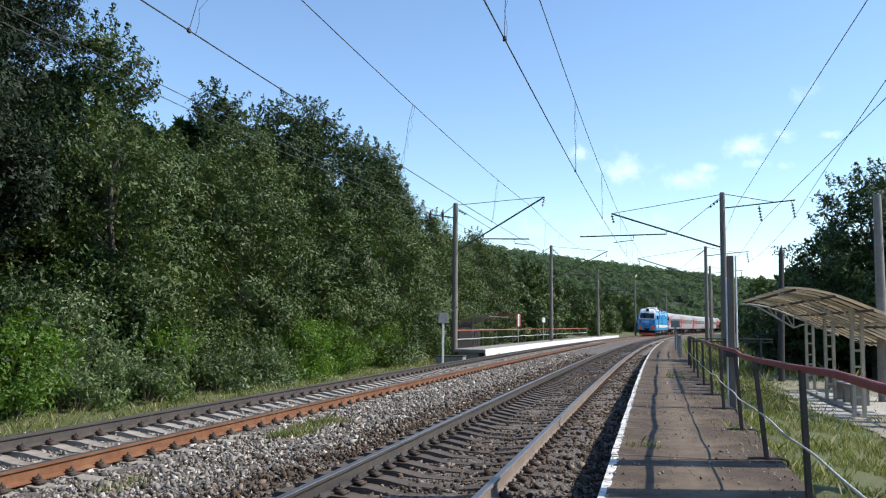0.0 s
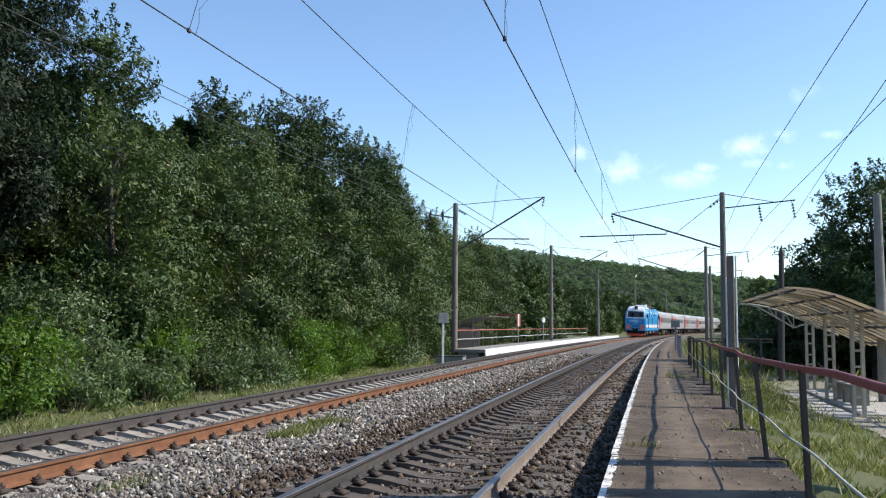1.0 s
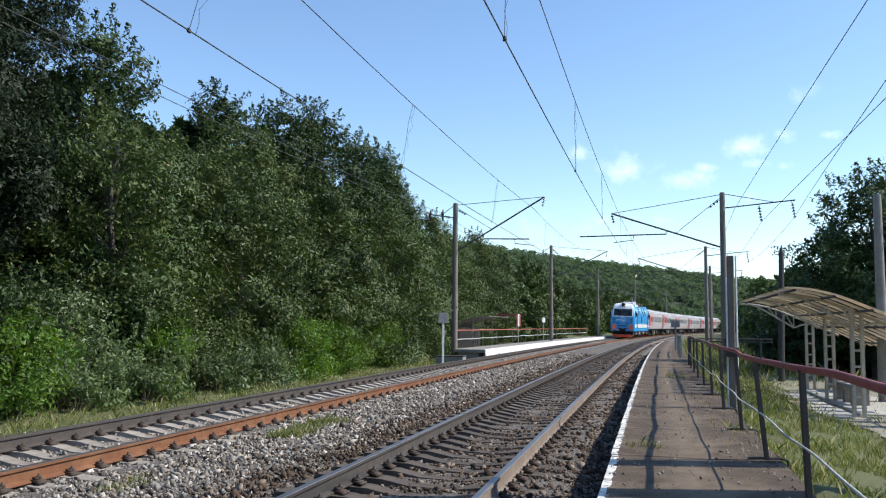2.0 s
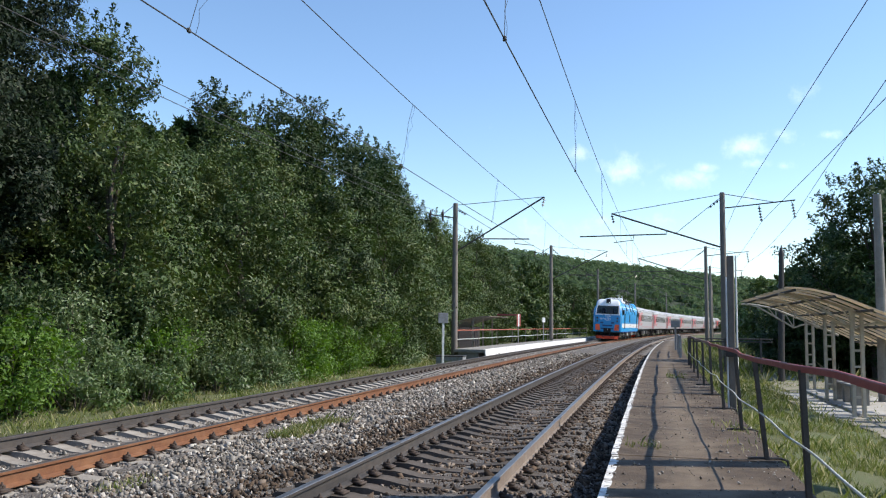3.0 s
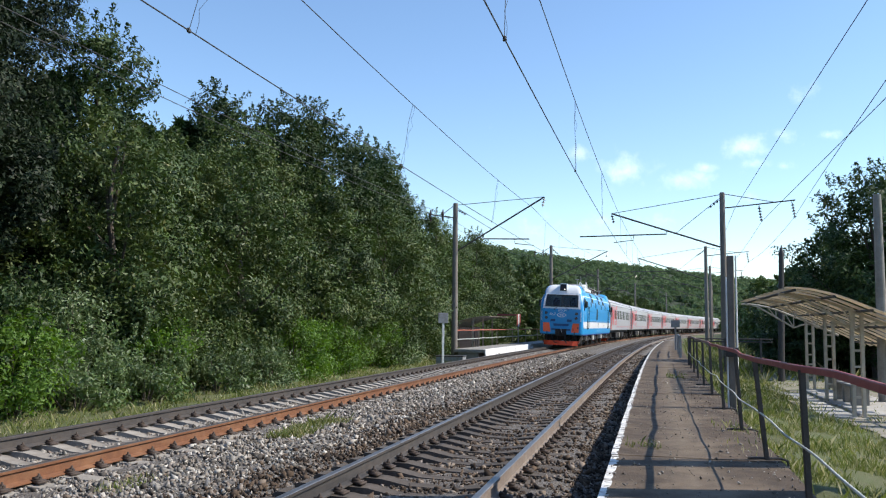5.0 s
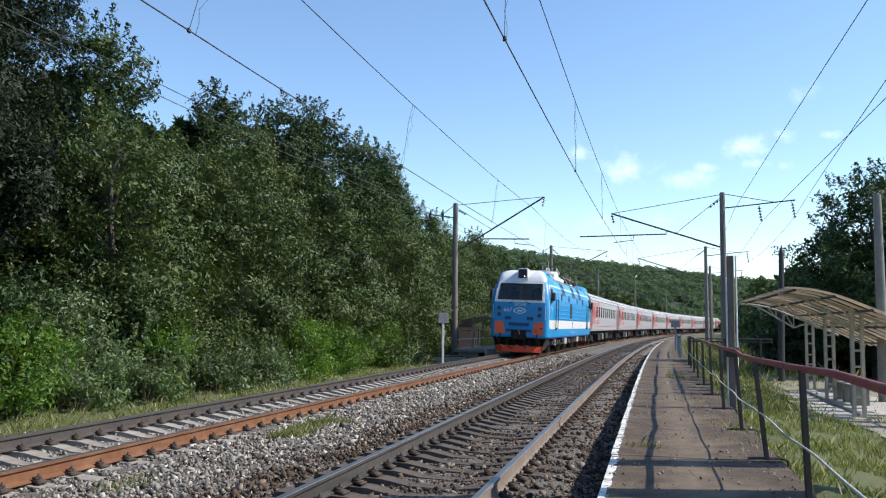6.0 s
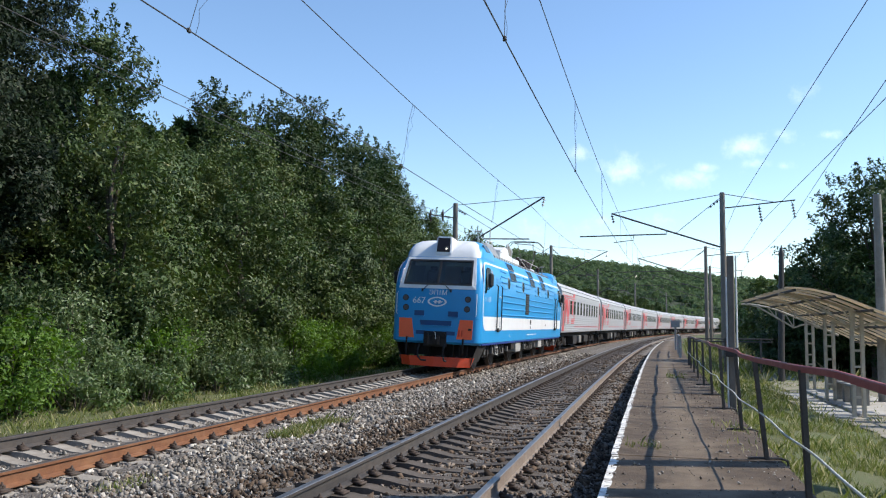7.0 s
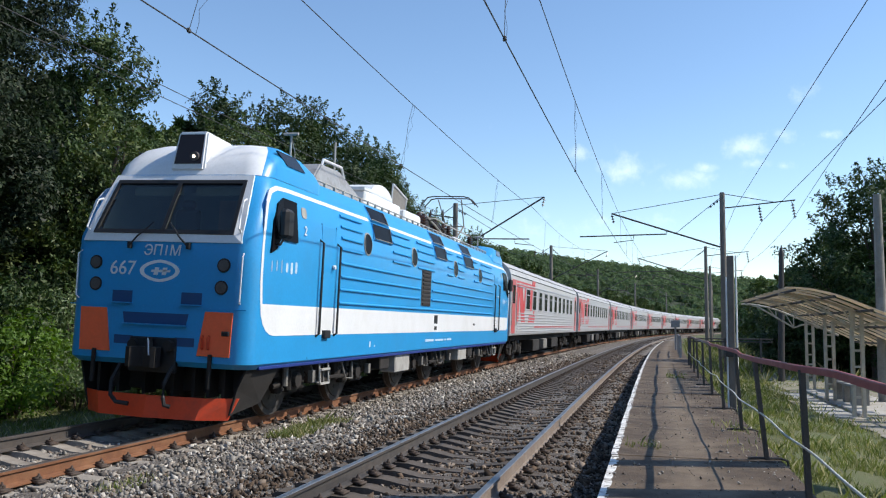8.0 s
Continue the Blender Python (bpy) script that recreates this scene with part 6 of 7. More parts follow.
            part("handle", bm, M["loco_white"], dr, "bright door handle")
            part("step", bx((side * 1.575, yd + 0.33, 1.41), (0.08, 0.26, 0.14), 0.01), M["rubber"], dr)
            bm = bmesh.new()
            for y in (yd + 0.36, yd + 0.76):
                tube(bm, [(side * 1.46, y, 0.95), (side * 1.50, y, 0.53)], 0.018, 6)
            for z in (0.53, 0.78):
                box(bm, (side * 1.49, yd + 0.56, z), (0.06, 0.40, 0.035))
            part("ladder", bm, M["grey_box"], dr, "grey boarding ladder")
        # cab windows with mirrors
        for e in (0, 1):
            Y = (lambda y: y) if not e else (lambda y: LEN - y)
            bm = bmesh.new()
            pts = [(0.52, 2.66), (0.70, 2.74), (0.82, 2.90), (1.46, 2.90), (1.46, 3.56), (0.98, 3.57), (0.76, 3.45), (0.60, 3.15)]
            plate(bm, [sd(Y(y), z, side) for y, z in pts], (side, 0, 0), 0.034)
            w = part("cab_window", bm, M["side_glass"], L, "dark cab side window")
            part("mirror", bx((side * 1.69, Y(0.76), 3.13), (0.16, 0.26, 0.46), 0.05), M["rubber"], w, "black rear-view mirror box")
            bm = bmesh.new(); tube(bm, [(side * 1.54, Y(0.66), 2.82), (side * 1.64, Y(0.68), 2.80), (side * 1.69, Y(0.74), 2.95)], 0.02, 6)
            part("mirror_arm", bm, M["rubber"], w)
            part("badge", side_plate(*sorted((Y(1.66), Y(1.86))), 3.34, 3.52, 0.01, 0.06, side), M["grey_box"], L, "small grey badge")
            for k in range(6):
                y = sorted((Y(0.60 + 0.17 * k), Y((0.68 if k > 2 else 0.635) + 0.17 * k)))
                part("chalk_mark", side_plate(y[0], y[1], 2.38 + 0.02 * (k % 2), 2.55 + 0.02 * (k % 3), 0.003, 0.03, side), M["chalk"], L, "faint pale marking")
        # portholes, louvred windows, vent door
        for y in (4.87, 8.17, 12.37, 15.74):
            bm = bmesh.new()
            plate(bm, [sd(*q, side) for q in disc_pts((y, 3.21), 0.235, 24)], (side, 0, 0), 0.016, 1)
            plate(bm, [sd(*q, side) for q in disc_pts((y, 3.21), 0.205, 24)], (side, 0, 0), 0.022, 0)
            part("porthole", bm, [M["side_glass"], M["grey_box"]], L, "round porthole with a pale rim")
        for y in (5.25, 10.14, 13.52):
            for z0, z1, lean in ((3.34, 3.68, 0), (3.74, 4.04, 1)):
                bm = side_plate(y, y + 1.15, z0, z1, 0.03, 0.03, side)
                f = part("machine_room_window", bm, M["side_glass"], L, "dark machine room window in a blue frame")
                bm = bmesh.new()
                q = [sd(y, z0, side), sd(y + 1.15, z0, side), sd(y + 1.15, z1, side), sd(y, z1, side)]
                tube(bm, [Vector(a) + Vector((side * 0.02, 0, 0)) for a in q + q[:1]], 0.018, 4)
                part("frame", bm, M["blue"], f)
                bm = bmesh.new(); tube(bm, [Vector(sd(y + e, z, side)) + Vector((side * 0.045, 0, 0)) for e, z in ((0.03, z0 + 0.02), (1.12, z0 + 0.02), (1.12, z1 - 0.02))], 0.010, 4)
                part("sash", bm, M["grey_box"], f, "thin bright sash edge")
        vd = part("vent_door", side_plate(8.84, 9.68, 2.06, 2.95, 0.016, 0.02, side), M["steel_dark"], L, "grey louvred vent door")
        for k in range(9):
            z = 2.11 + 0.1 * k
            part("slat", bx((side * 1.572, 9.26, z), (0.02, 0.70, 0.05)), M["underframe"], vd)
        # small stencilled marks
        for y0, y1, z0, z1, mt in ((10.15, 10.5, 1.62, 1.84, "rubber"), (10.2, 10.45, 1.45, 1.55, "rubber"), (14.85, 15.1, 1.58, 1.64, "underframe"), (9.4, 10.2, 1.16, 1.22, "chalk"), (10.35, 11.2, 1.16, 1.21, "chalk"), (11.3, 11.5, 1.16, 1.21, "chalk"), (11.6, 12.1, 1.16, 1.21, "chalk"), (5.2, 5.28, 1.12, 1.24, "chalk"), (5.5, 5.56, 1.12, 1.16, "chalk")):
            part("stencil_mark", side_plate(y0, y1, z0, z1, 0.003 if mt == "chalk" else 0.006, 0.01, side), M[mt], L)
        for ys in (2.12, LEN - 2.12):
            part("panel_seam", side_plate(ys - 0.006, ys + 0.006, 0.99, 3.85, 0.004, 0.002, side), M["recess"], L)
        part("sill", bx((side * 1.50, LEN / 2, 0.915), (0.06, LEN - 0.9, 0.05), 0.008), M["sill"], L)
        # lettering on the side
    part("lettering", text_mesh("2", 0.22, M["loco_white"]), None, L, "small white digit", pose(1.556, 1.78, 3.06, 90, 0, 90))

    # ---- running gear ----
    for yb in (3.75, LEN / 2, LEN - 3.75):
        bm = bmesh.new()
        for sx in (-1, 1):
            sweep(bm, [(sx * 1.12, yb - 2.3, 0.80), (sx * 1.12, yb - 0.9, 0.86), (sx * 1.12, yb - 0.6, 0.62), (sx * 1.12, yb + 0.6, 0.62), (sx * 1.12, yb + 0.9, 0.86), (sx * 1.12, yb + 2.3, 0.80)], [(-0.09, -0.12), (0.09, -0.12), (0.09, 0.12), (-0.09, 0.12)])
            for d in (-1.45, 1.45):
                box(bm, (sx * 1.16, yb + d, 0.625), (0.22, 0.42, 0.40), bevel=0.04)
                cone(bm, (sx * 1.2, yb + d, 0.625), (sx * 1.34, yb + d, 0.625), 0.16, 0.13, 14)
                for e in (-0.42, 0.42):
                    cone(bm, (sx * 1.14, yb + d + e, 0.42), (sx * 1.14, yb + d + e, 0.86), 0.10, 0.10, 10)
                    for k in range(4):
                        cone(bm, (sx * 1.14, yb + d + e, 0.46 + 0.1 * k), (sx * 1.14, yb + d + e, 0.50 + 0.1 * k), 0.125, 0.125, 10)
                tube(bm, [(sx * 1.2, yb + d - 0.75, 0.55), (sx * 1.2, yb + d - 0.3, 0.58)], 0.05, 8)
            for d in (-0.45, 0.45):
                cone(bm, (sx * 1.2, yb + d, 0.55), (sx * 1.2, yb + d, 1.0), 0.14, 0.14, 12)
        for d in (-1.9, 0, 1.9):
            box(bm, (0, yb + d, 0.7), (2.2, 0.24, 0.24))
        bg = part("bogie_frame", bm, M["underframe"], L, "grimy dark bogie frame")
        for d in (-1.45, 1.45):
            WHEELS.append((wheelset("wheelset", 0.625, L, yb + d), 0.625, yb + d))
        for sx in (-1, 1):
            for d in (-0.75, 0.7):
                bm = bmesh.new(); tube(bm, [(sx * 1.36, yb + d - 0.25, 0.85), (sx * 1.42, yb + d - 0.15, 0.55), (sx * 1.42, yb + d + 0.2, 0.52), (sx * 1.36, yb + d + 0.3, 0.85)], 0.018, 6)
                part("cable_loop", bm, M["cable"], L, "pale hanging cable")
            part("brake_rod", bx((sx * 1.36, yb + 0.05, 0.60), (0.06, 0.5, 0.06), 0.01), M["underframe"], L)
            for d, h in ((-0.95, 0.22), (1.95, 0.20)):
                part("brake_hanger", bx((sx * 1.36, yb + d, 0.66), (0.1, 0.12, h), 0.01), M["cable"], L, "pale dusty brake hanger")
            bm = bmesh.new(); cone(bm, (sx * 1.3, yb - 1.9, 0.55), (sx * 1.3, yb - 1.9, 0.9), 0.05, 0.05, 8)
            part("damper", bm, M["cable"], L)
    for y, ln, h in ((7.8, 1.1, 0.42), (13.9, 1.05, 0.38), (6.5, 0.6, 0.3), (14.95, 0.6, 0.3)):
        for sx in (-1, 1):
            part("equipment_box", bx((sx * 1.29, y, 0.91 - h / 2), (0.36, ln, h), 0.02), M["grey_box"] if ln >= 0.9 else M["underframe"], L, "light grey underfloor box" if ln >= 0.9 else "")
    part("underfloor", bx((0, LEN / 2, 0.72), (2.1, LEN - 2.4, 0.36), 0.03), M["underframe"], L)

    # ---- roof ----
    part("roof_deck", bx((0, LEN / 2, 4.16), (2.1, LEN - 5.6, 0.08), 0.02), M["grey_box"], L)
    bm = bmesh.new()
    for sx in (-1, 1):
        tube(bm, [(sx * 1.12, 2.9, 4.22), (sx * 1.12, LEN - 2.9, 4.22)], 0.016, 6)
        for k in range(33):
            box(bm, (sx * 1.12, 3.0 + k * 0.48, 4.18), (0.04, 0.06, 0.10))
    part("roof_edge", bm, M["grey_box"], L, "grey roof edge rail")
    bm = bmesh.new()
    loft(bm, [[Vector(p) for p in ((-0.95, 3.2, 4.18), (0.95, 3.2, 4.18), (0.95, 6.2, 4.18), (-0.95, 6.2, 4.18))], [Vector(p) for p in ((-0.75, 4.1, 4.72), (0.75, 4.1, 4.72), (0.75, 5.1, 4.74), (-0.75, 5.1, 4.74))]])
    bmesh.ops.bevel(bm, geom=list(bm.edges), offset=0.03, segments=2, affect="EDGES")
    hatch = part("roof_hatch", bm, M["steel_grey"], L, "sloped grey roof hatch")
    bm = bmesh.new(); tube(bm, [(0.7, 4.25, 4.7), (0.7, 4.3, 4.84), (0.7, 5.3, 4.86), (0.7, 5.45, 4.66)], 0.028, 6)
    part("grab_bar", bm, M["loco_white"], hatch)
    # rounded air intake with a curved lid
    bm = bmesh.new()
    box(bm, (0, 7.7, 4.38), (1.7, 2.6, 0.36), bevel=0.04)
    rb = part("air_intake", bm, M["loco_white"], L, "white roof air intake with a curved lid")
    bm = bmesh.new()
    plate(bm, [(0.78, 6.9 + 0.8 * (1 - math.cos(a)) , 4.55 + 0.32 * math.sin(a)) for a in [k * math.pi / 10 for k in range(11)]], (-1, 0, 0), 1.55)
    part("lid", bm, M["loco_white"], rb)
    bm = bmesh.new(); box(bm, (0.6, 6.6, 4.6), (0.5, 0.5, 0.1), bevel=0.02)
    part("cap", bm, M["loco_white"], rb)
    # tilted framed screen
    tilt = Matrix.Rotation(radians(-10), 4, "X")
    sc = part("roof_screen", bx((0.55, 9.7, 4.78), (0.04, 1.15, 0.5), 0.01, tilt), M["cable"], L, "framed grey roof screen")
    bm = bmesh.new()
    tube(bm, [tilt_at(0.58, 9.7, 4.78, dy, dz, -10) for dy, dz in ((-0.6, -0.27), (0.6, -0.27), (0.6, 0.27), (-0.6, 0.27), (-0.6, -0.27))], 0.03, 6)
    part("frame", bm, M["loco_white"], sc)
    for y, ln, w, h in ((10.3, 1.5, 1.6, 0.36), (15.9, 0.9, 1.4, 0.26)):
        part("roof_box", bx((0, y, 4.2 + h / 2), (w, ln, h), 0.05), M["loco_white"], L, "white roof equipment box")
    for x, y in ((-0.6, 11.5), (0.6, 11.5), (0.6, 11.95), (0.0, 12.6), (0.6, 13.3), (-0.6, 13.3), (0.6, 14.2), (0.6, 14.9), (-0.6, 14.9), (0.6, 18.0), (-0.6, 18.0)):
        bm = bmesh.new()
        rings = [(4.18, 0.06)] + [q for k in range(6) for q in ((4.23 + 0.078 * k, 0.055), (4.245 + 0.078 * k, 0.13), (4.275 + 0.078 * k, 0.10), (4.285 + 0.078 * k, 0.055))] + [(4.74, 0.05)]
        loft(bm, [[Vector((x + r * math.cos(k * math.pi / 6), y + r * math.sin(k * math.pi / 6), z)) for k in range(12)] for z, r in rings])
        part("roof_insulator", bm, M["insulator"], L, "brown ribbed insulator")
    bm = bmesh.new(); tube(bm, [(0.6, 11.5, 4.74), (0.6, 11.95, 4.78), (0.0, 12.6, 4.74), (0.6, 13.3, 4.78), (0.6, 14.9, 4.74), (0.6, 18.0, 4.72)], 0.02, 6)
    tube(bm, [(0.6, 12.2, 4.75), (0.7, 13.4, 4.45), (0.7, 14.0, 4.3)], 0.03, 6)
    part("bus_bar", bm, M["grey_box"], L)
    for y in (12.4, 13.7, 14.5):
        part("breaker", bx((0.35, y, 4.42), (0.5, 0.5, 0.46), 0.06), M["underframe"], L, "dark roof switchgear")
    for y, z, wide in ((2.8, 5.02, 0.14), (4.9, 5.32, 0.0), (18.9, 4.8, 0.12)):
        bm = bmesh.new(); tube(bm, [(0.7, y, 4.1), (0.7, y, z)], 0.022, 6)
        if wide:
            tube(bm, [(0.7 - wide, y, z), (0.7 + wide, y, z)], 0.03, 5)
            tube(bm, [(0.7, y, z - 0.06), (0.72, y + 0.14, z - 0.3), (0.72, y + 0.2, 4.25)], 0.008, 4)
        part("antenna", bm, M["grey_box"], L, "thin roof antenna")
    # raised pantograph at the rear, folded one ahead of it
    for y0, up in ((16.9, 1), (13.3, 0)):
        pg = part("pantograph", bx((0, y0, 4.40), (1.1, 1.2, 0.07), 0.01), M["steel_dark"], L, "raised pantograph touching the wire" if up else "folded pantograph", None)
        zk, yk, zt, yt = (5.10, y0 + 1.25, 6.02, y0 + 0.35) if up else (4.52, y0 + 1.2, 4.66, y0 - 0.5)
        bm = bmesh.new()
        for sx in (-0.42, 0.42):
            tube(bm, [(sx, y0 - 0.4, 4.44), (sx * 0.8, yk, zk)], 0.03, 6)
            tube(bm, [(sx * 0.8, yk, zk), (sx * 1.0, yt, zt - 0.08)], 0.02, 6)
        tube(bm, [(-0.34, yk, zk), (0.34, yk, zk)], 0.025, 6)
        part("arm", bm, M["cable"], pg)
        for d in (-0.25, 0.25):
            bm = bmesh.new(); tube(bm, [(-0.98, yt + d, zt - 0.30), (-0.75, yt + d, zt - 0.04), (-0.55, yt + d, zt), (0.55, yt + d, zt), (0.75, yt + d, zt - 0.04), (0.98, yt + d, zt - 0.30)], 0.022, 6)
            part("contact_strip", bm, M["steel_dark"], pg)
    return L


M["cab_paint"] = surface("cab_wall_paint", (0.20, 0.25, 0.22), (0.15, 0.19, 0.17), 4, 0.7, 0.1, 0.003)
M["windscreen"] = glass_mat("clear_windscreen", (0.52, 0.60, 0.60), 0.0)
M["windscreen"].node_tree.nodes["Principled BSDF"].inputs["Transmission Weight"].default_value = 1.0
M["cable"] = surface("dusty_grey_metal", (0.22, 0.21, 0.19), (0.14, 0.13, 0.12), 9, 0.8, 0.2, 0.003)
M["side_glass"] = glass_mat("matt_dark_side_glass", (0.008, 0.008, 0.010), 0.25)
M["side_glass"].node_tree.nodes["Principled BSDF"].inputs["IOR"].default_value = 1.1
M["lens"] = glass_mat("headlamp_glass", (0.03, 0.015, 0.012), 0.08)
M["lamp_dim"] = surface("dim_lamp_glass", (0.12, 0.11, 0.11), (0.09, 0.08, 0.08), 10, 0.2, 0)
# body blue darkened to paint recess shade; also colours door and panel joints
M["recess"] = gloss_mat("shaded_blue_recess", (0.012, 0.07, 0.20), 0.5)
M["chalk"] = surface("faded_chalk", (0.55, 0.65, 0.75), (0.30, 0.47, 0.68), 14, 0.8, 0)
M["sill"] = gloss_mat("dark_blue_sill", (0.012, 0.035, 0.20), 0.5)
M["car_grey"] = gloss_mat("car_light_grey", (0.43, 0.435, 0.445), 0.4, c3=(0.42, 0.40, 0.38))
M["car_roof"] = gloss_mat("car_roof_grey", (0.43, 0.43, 0.43), 0.55, c3=(0.40, 0.38, 0.36), amount=0.5)
M["car_red"] = gloss_mat("car_red", (0.58, 0.07, 0.075), 0.4)
M["car_door"] = gloss_mat("car_door_red", (0.50, 0.10, 0.10), 0.4)
M["car_dark"] = gloss_mat("gangway_black", (0.03, 0.03, 0.032), 0.7)
M["glass_car"] = glass_mat("tinted_car_glass", (0.03, 0.035, 0.04), 0.1)


def build_car():
    C = thing("passenger_car", "light grey passenger car with red shapes on ribbed sides", "passenger car", group="train cars")
    ln = 23.9
    sec = [(1.50, 1.18), (1.53, 1.25), (1.53, 3.30), (1.50, 3.62), (1.40, 3.85), (1.15, 4.08), (0.75, 4.24), (0.3, 4.30)]
    prof = sec + [(-x, z) for x, z in sec[::-1]]

    def shell(bm, pr, y0, y1):
        a = [bm.verts.new((x, y0, z)) for x, z in pr]; b = [bm.verts.new((x, y1, z)) for x, z in pr]
        n = len(pr)
        for j in range(n - 1):
            bm.faces.new((a[j], b[j], b[j + 1], a[j + 1]))
        bm.faces.new((a[-1], b[-1], b[0], a[0])); bm.faces.new(a); bm.faces.new(b[::-1])
        bmesh.ops.recalc_face_normals(bm, faces=bm.faces)
    bm = bmesh.new()
    shell(bm, [(x, z) for x, z in prof if z < 3.4], 0.35, ln)
    part("body", bm, M["car_grey"], C)
    bm = bmesh.new()
    shell(bm, [(x + (0.012 if x > 0 else -0.012), z + (0.0 if z > 3.4 else 0)) for x, z in prof if z > 3.2], 0.33, ln + 0.02)
    rf = part("roof", bm, M["car_roof"], C, "rounded light grey roof")
    for y in (4.2, 8.2, 12.2, 16.2, 20.2):
        bm = bmesh.new(); sweep(bm, [(x * 1.004, y, z + 0.006) for x, z in prof if z > 3.3], [(-0.03, -0.01), (0.03, -0.01), (0.03, 0.012), (-0.03, 0.012)])
        part("seam", bm, M["car_roof"], rf)
    bm = bmesh.new()
    for y in (6, 12, 18):
        box(bm, (0, y, 4.33), (0.5, 0.7, 0.1), bevel=0.02)
    part("vent", bm, M["car_roof"], rf)
    for side in (1, -1):
        # pressed ribs along the side
        for k, z in enumerate((1.34, 1.46, 1.58, 1.70, 1.82, 1.96, 2.10, 3.22, 3.34)):
            bm = bmesh.new(); sweep(bm, [(side * 1.53, 1.9, z), (side * 1.53, 22.2, z)], [(-0.022, -0.022), (0.012, -0.022), (0.022, 0.0), (0.012, 0.022), (-0.022, 0.022)])
            part("rib", bm, M["car_grey"], C)
        for z, x in ((3.62, 1.515), (3.87, 1.405)):
            bm = bmesh.new(); box(bm, (side * x, 12.1, z), (0.04, 23.4, 0.03), bevel=0.006)
            part("gutter", bm, M["car_dark"], C, "dark roof gutter")
        bm = bmesh.new(); box(bm, (side * 1.534, 14.0, 1.52), (0.01, 15.5, 0.05))
        part("red_line", bm, M["car_red"], C, "thin red line")
        for k in range(10):
            y = 4.36 + 1.79 * k
            w = part("window", bx((side * 1.53, y, 2.74), (0.05, 1.04, 0.98), 0.02), M["car_grey"], C)
            part("pane", bx((side * 1.545, y, 2.74), (0.03, 0.88, 0.86), 0.01), M["glass_car"], w, "dark tinted pane")
            part("sash", bx((side * 1.556, y, 2.93), (0.02, 0.88, 0.03)), M["car_grey"], w)
        for y in (0.98, 22.95):
            d = part("door", bx((side * 1.525, y, 2.36), (0.04, 0.82, 2.2), 0.015), M["car_door"], C, "faded red end door")
            part("pane", bx((side * 1.542, y, 2.85), (0.02, 0.5, 0.75), 0.01), M["glass_car"], d)
            for e in (-0.52, 0.52):
                bm = bmesh.new(); tube(bm, [(side * 1.53, y + e, 1.6), (side * 1.57, y + e, 1.62), (side * 1.57, y + e, 2.9), (side * 1.53, y + e, 2.95)], 0.016, 5)
                part("handrail", bm, M["grey_box"], d)
        # large red lettering shapes as plain slanted forms
        for ys, z0, z1, sl in (((1.55, 6.3), 3.24, 3.44, 0.0), ((1.62, 2.2), 1.75, 3.26, 0.0), ((2.45, 3.35), 1.72, 3.24, -0.42), ((3.45, 3.75), 2.2, 3.24, 0.12), ((4.98, 5.55), 2.25, 3.24, 0.05), ((4.7, 6.35), 1.72, 2.05, 0.12), ((5.5, 6.3), 3.42, 3.62, 0.1), ((5.95, 6.3), 2.0, 3.24, 0.06)):
            bm = bmesh.new()
            plate(bm, [(side * 1.532, ys[0] - sl, z0), (side * 1.532, ys[1] - sl, z0), (side * 1.532, ys[1] + sl, z1), (side * 1.532, ys[0] + sl, z1)], (side, 0, 0), 0.006)
            part("red_shape", bm, M["car_red"], C, "large plain red form")
    for y0 in (0.12, ln + 0.10):
        part("gangway", bx((0, y0, 2.55), (1.9, 0.5, 2.9), 0.10), M["car_dark"], C, "black rubber gangway")
    part("underframe", bx((0, 12.1, 1.04), (2.3, 22.8, 0.26), 0.03), M["underframe"], C, "dark grimy underframe")
    for y, l2, h, sx in ((8.0, 1.8, 0.55, 1), (11.0, 1.2, 0.5, 1), (14.5, 2.4, 0.5, 1), (9.0, 2.0, 0.5, -1), (13.5, 2.2, 0.55, -1)):
        part("battery_box", bx((sx * 1.05, y, 0.92 - h / 2), (0.7, l2, h), 0.03), M["underframe"] if l2 > 1.3 else M["cable"], C)
    for yb in (3.6, 20.6):
        bm = bmesh.new()
        for sx in (-1, 1):
            sweep(bm, [(sx * 1.05, yb - 1.7, 0.62), (sx * 1.05, yb - 0.7, 0.62), (sx * 1.05, yb - 0.45, 0.5), (sx * 1.05, yb + 0.45, 0.5), (sx * 1.05, yb + 0.7, 0.62), (sx * 1.05, yb + 1.7, 0.62)], [(-0.07, -0.1), (0.07, -0.1), (0.07, 0.1), (-0.07, 0.1)])
            for d in (-1.2, 1.2):
                box(bm, (sx * 1.1, yb + d, 0.475), (0.2, 0.34, 0.34), bevel=0.04)
                for e in (-0.3, 0.3):
                    cone(bm, (sx * 1.08, yb + d + e, 0.4), (sx * 1.08, yb + d + e, 0.8), 0.09, 0.09, 8)
            cone(bm, (sx * 1.1, yb, 0.5), (sx * 1.1, yb, 0.95), 0.13, 0.13, 10)
            tube(bm, [(sx * 1.15, yb - 0.6, 0.45), (sx * 1.25, yb - 0.9, 0.85)], 0.04, 6)
            box(bm, (sx * 1.25, yb - 1.9, 0.62), (0.2, 0.35, 0.04)); box(bm, (sx * 1.3, yb - 2.05, 0.85), (0.04, 0.04, 0.5))
        box(bm, (0, yb, 0.6), (2.1, 0.5, 0.3))
        part("bogie_frame", bm, M["underframe"], C)
        for d in (-1.2, 1.2):
            wheelset("wheelset", 0.475, C, yb + d)
    return C


LOCO = build_loco()
CARS = [build_car()]
for _ in range(11):
    CARS.append(copy_thing(CARS[0], pose(0, 0, 0)))


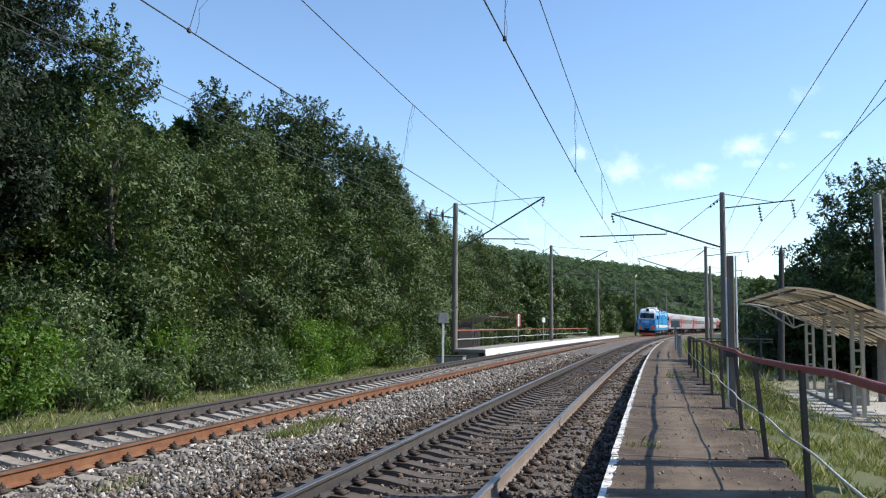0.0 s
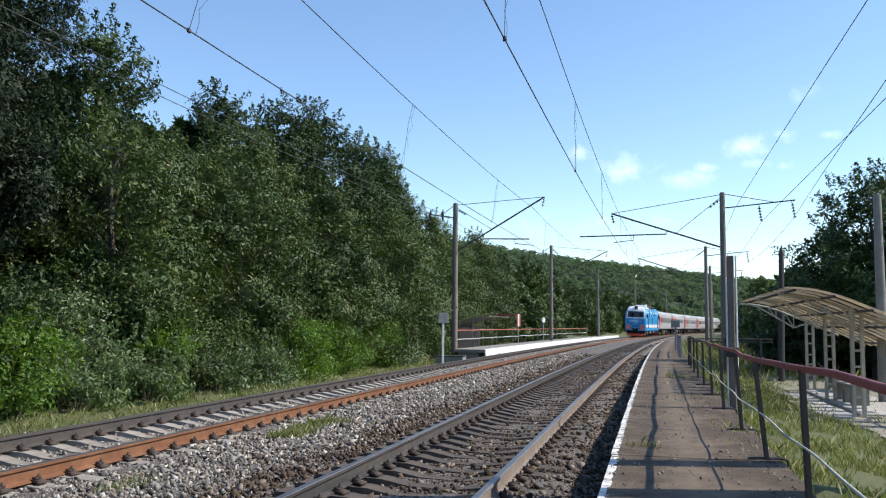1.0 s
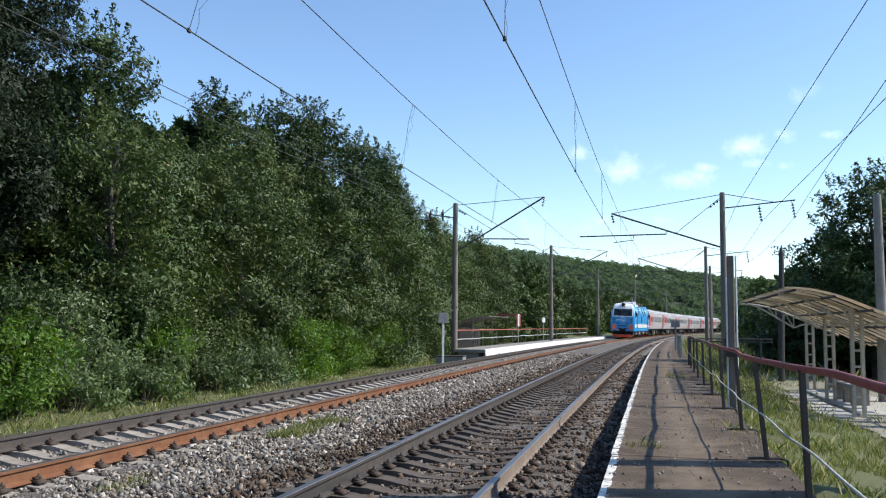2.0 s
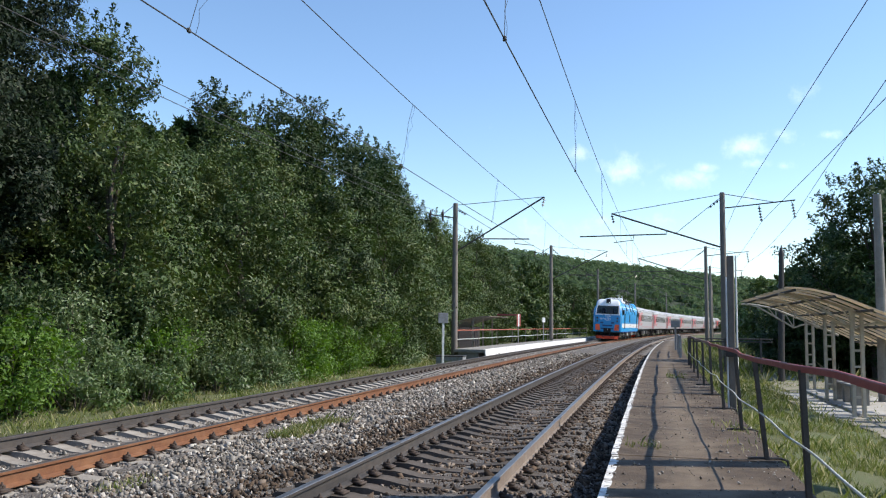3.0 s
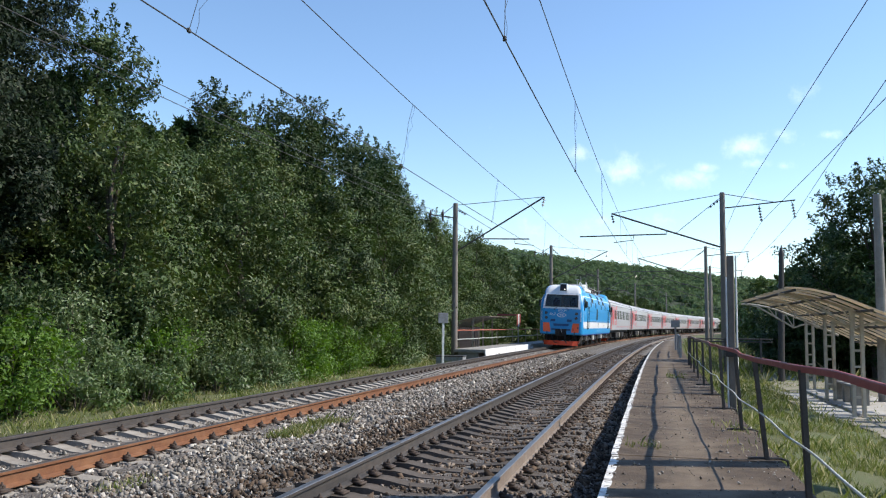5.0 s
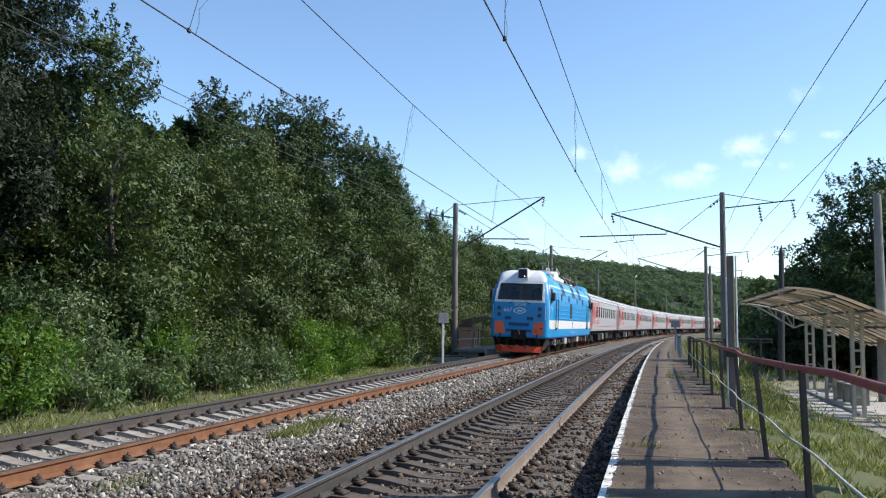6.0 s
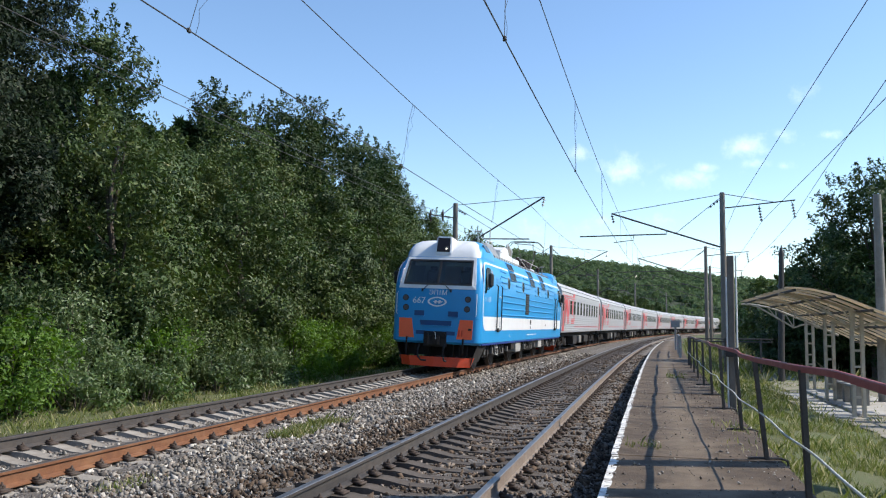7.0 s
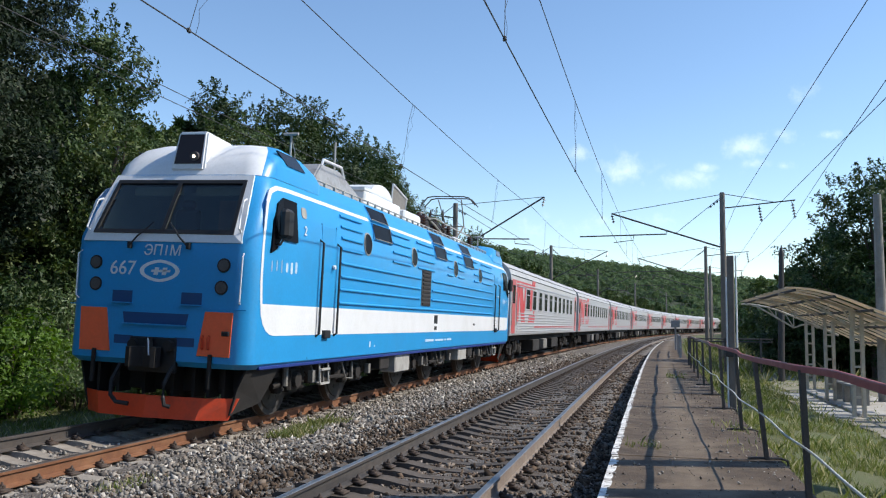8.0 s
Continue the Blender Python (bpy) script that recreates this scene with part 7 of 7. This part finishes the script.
def train_pose(s, length):
    """Pose of a vehicle whose front end is at s, carried on two bogies."""
    a, b = at(s + 3.2, 0.15), at(s + length - 3.2, 0.15)
    d = (b - a).normalized()
    q = a - d * 3.2
    return Matrix.Translation((q.x, q.y, CANT / 2)) @ Matrix.Rotation(math.atan2(-d.x, d.y), 4, "Z") @ Matrix.Rotation(radians(CANT_DEG), 4, "Y")


def front(t):
    return 13.10 - 16.075 * (t - 8) + 0.0735 * (t - 8) ** 2


def motions():
    """The train rolls along the far track; its wheels turn with the way covered."""
    times = [k * 0.25 for k in range(33)]
    fine = [k / 30 for k in range(241)]
    walk(LOCO, [(t, train_pose(front(t), LEN)) for t in times])
    for k, c in enumerate(CARS):
        walk(c, [(t, train_pose(front(t) + 21.35 + 24.54 * k, 24.0)) for t in times])
        for w in [o for o in c.children if o.name.startswith("wheelset")]:
            y = w.location.y
            walk(w, [(t, pose(0, y, 0.475) @ Matrix.Rotation((front(t) - front(0)) / -0.475, 4, "X")) for t in fine])
    for w, r, y in WHEELS:
        walk(w, [(t, pose(0, y, r) @ Matrix.Rotation((front(t) - front(0)) / -r, 4, "X")) for t in fine])


motions()
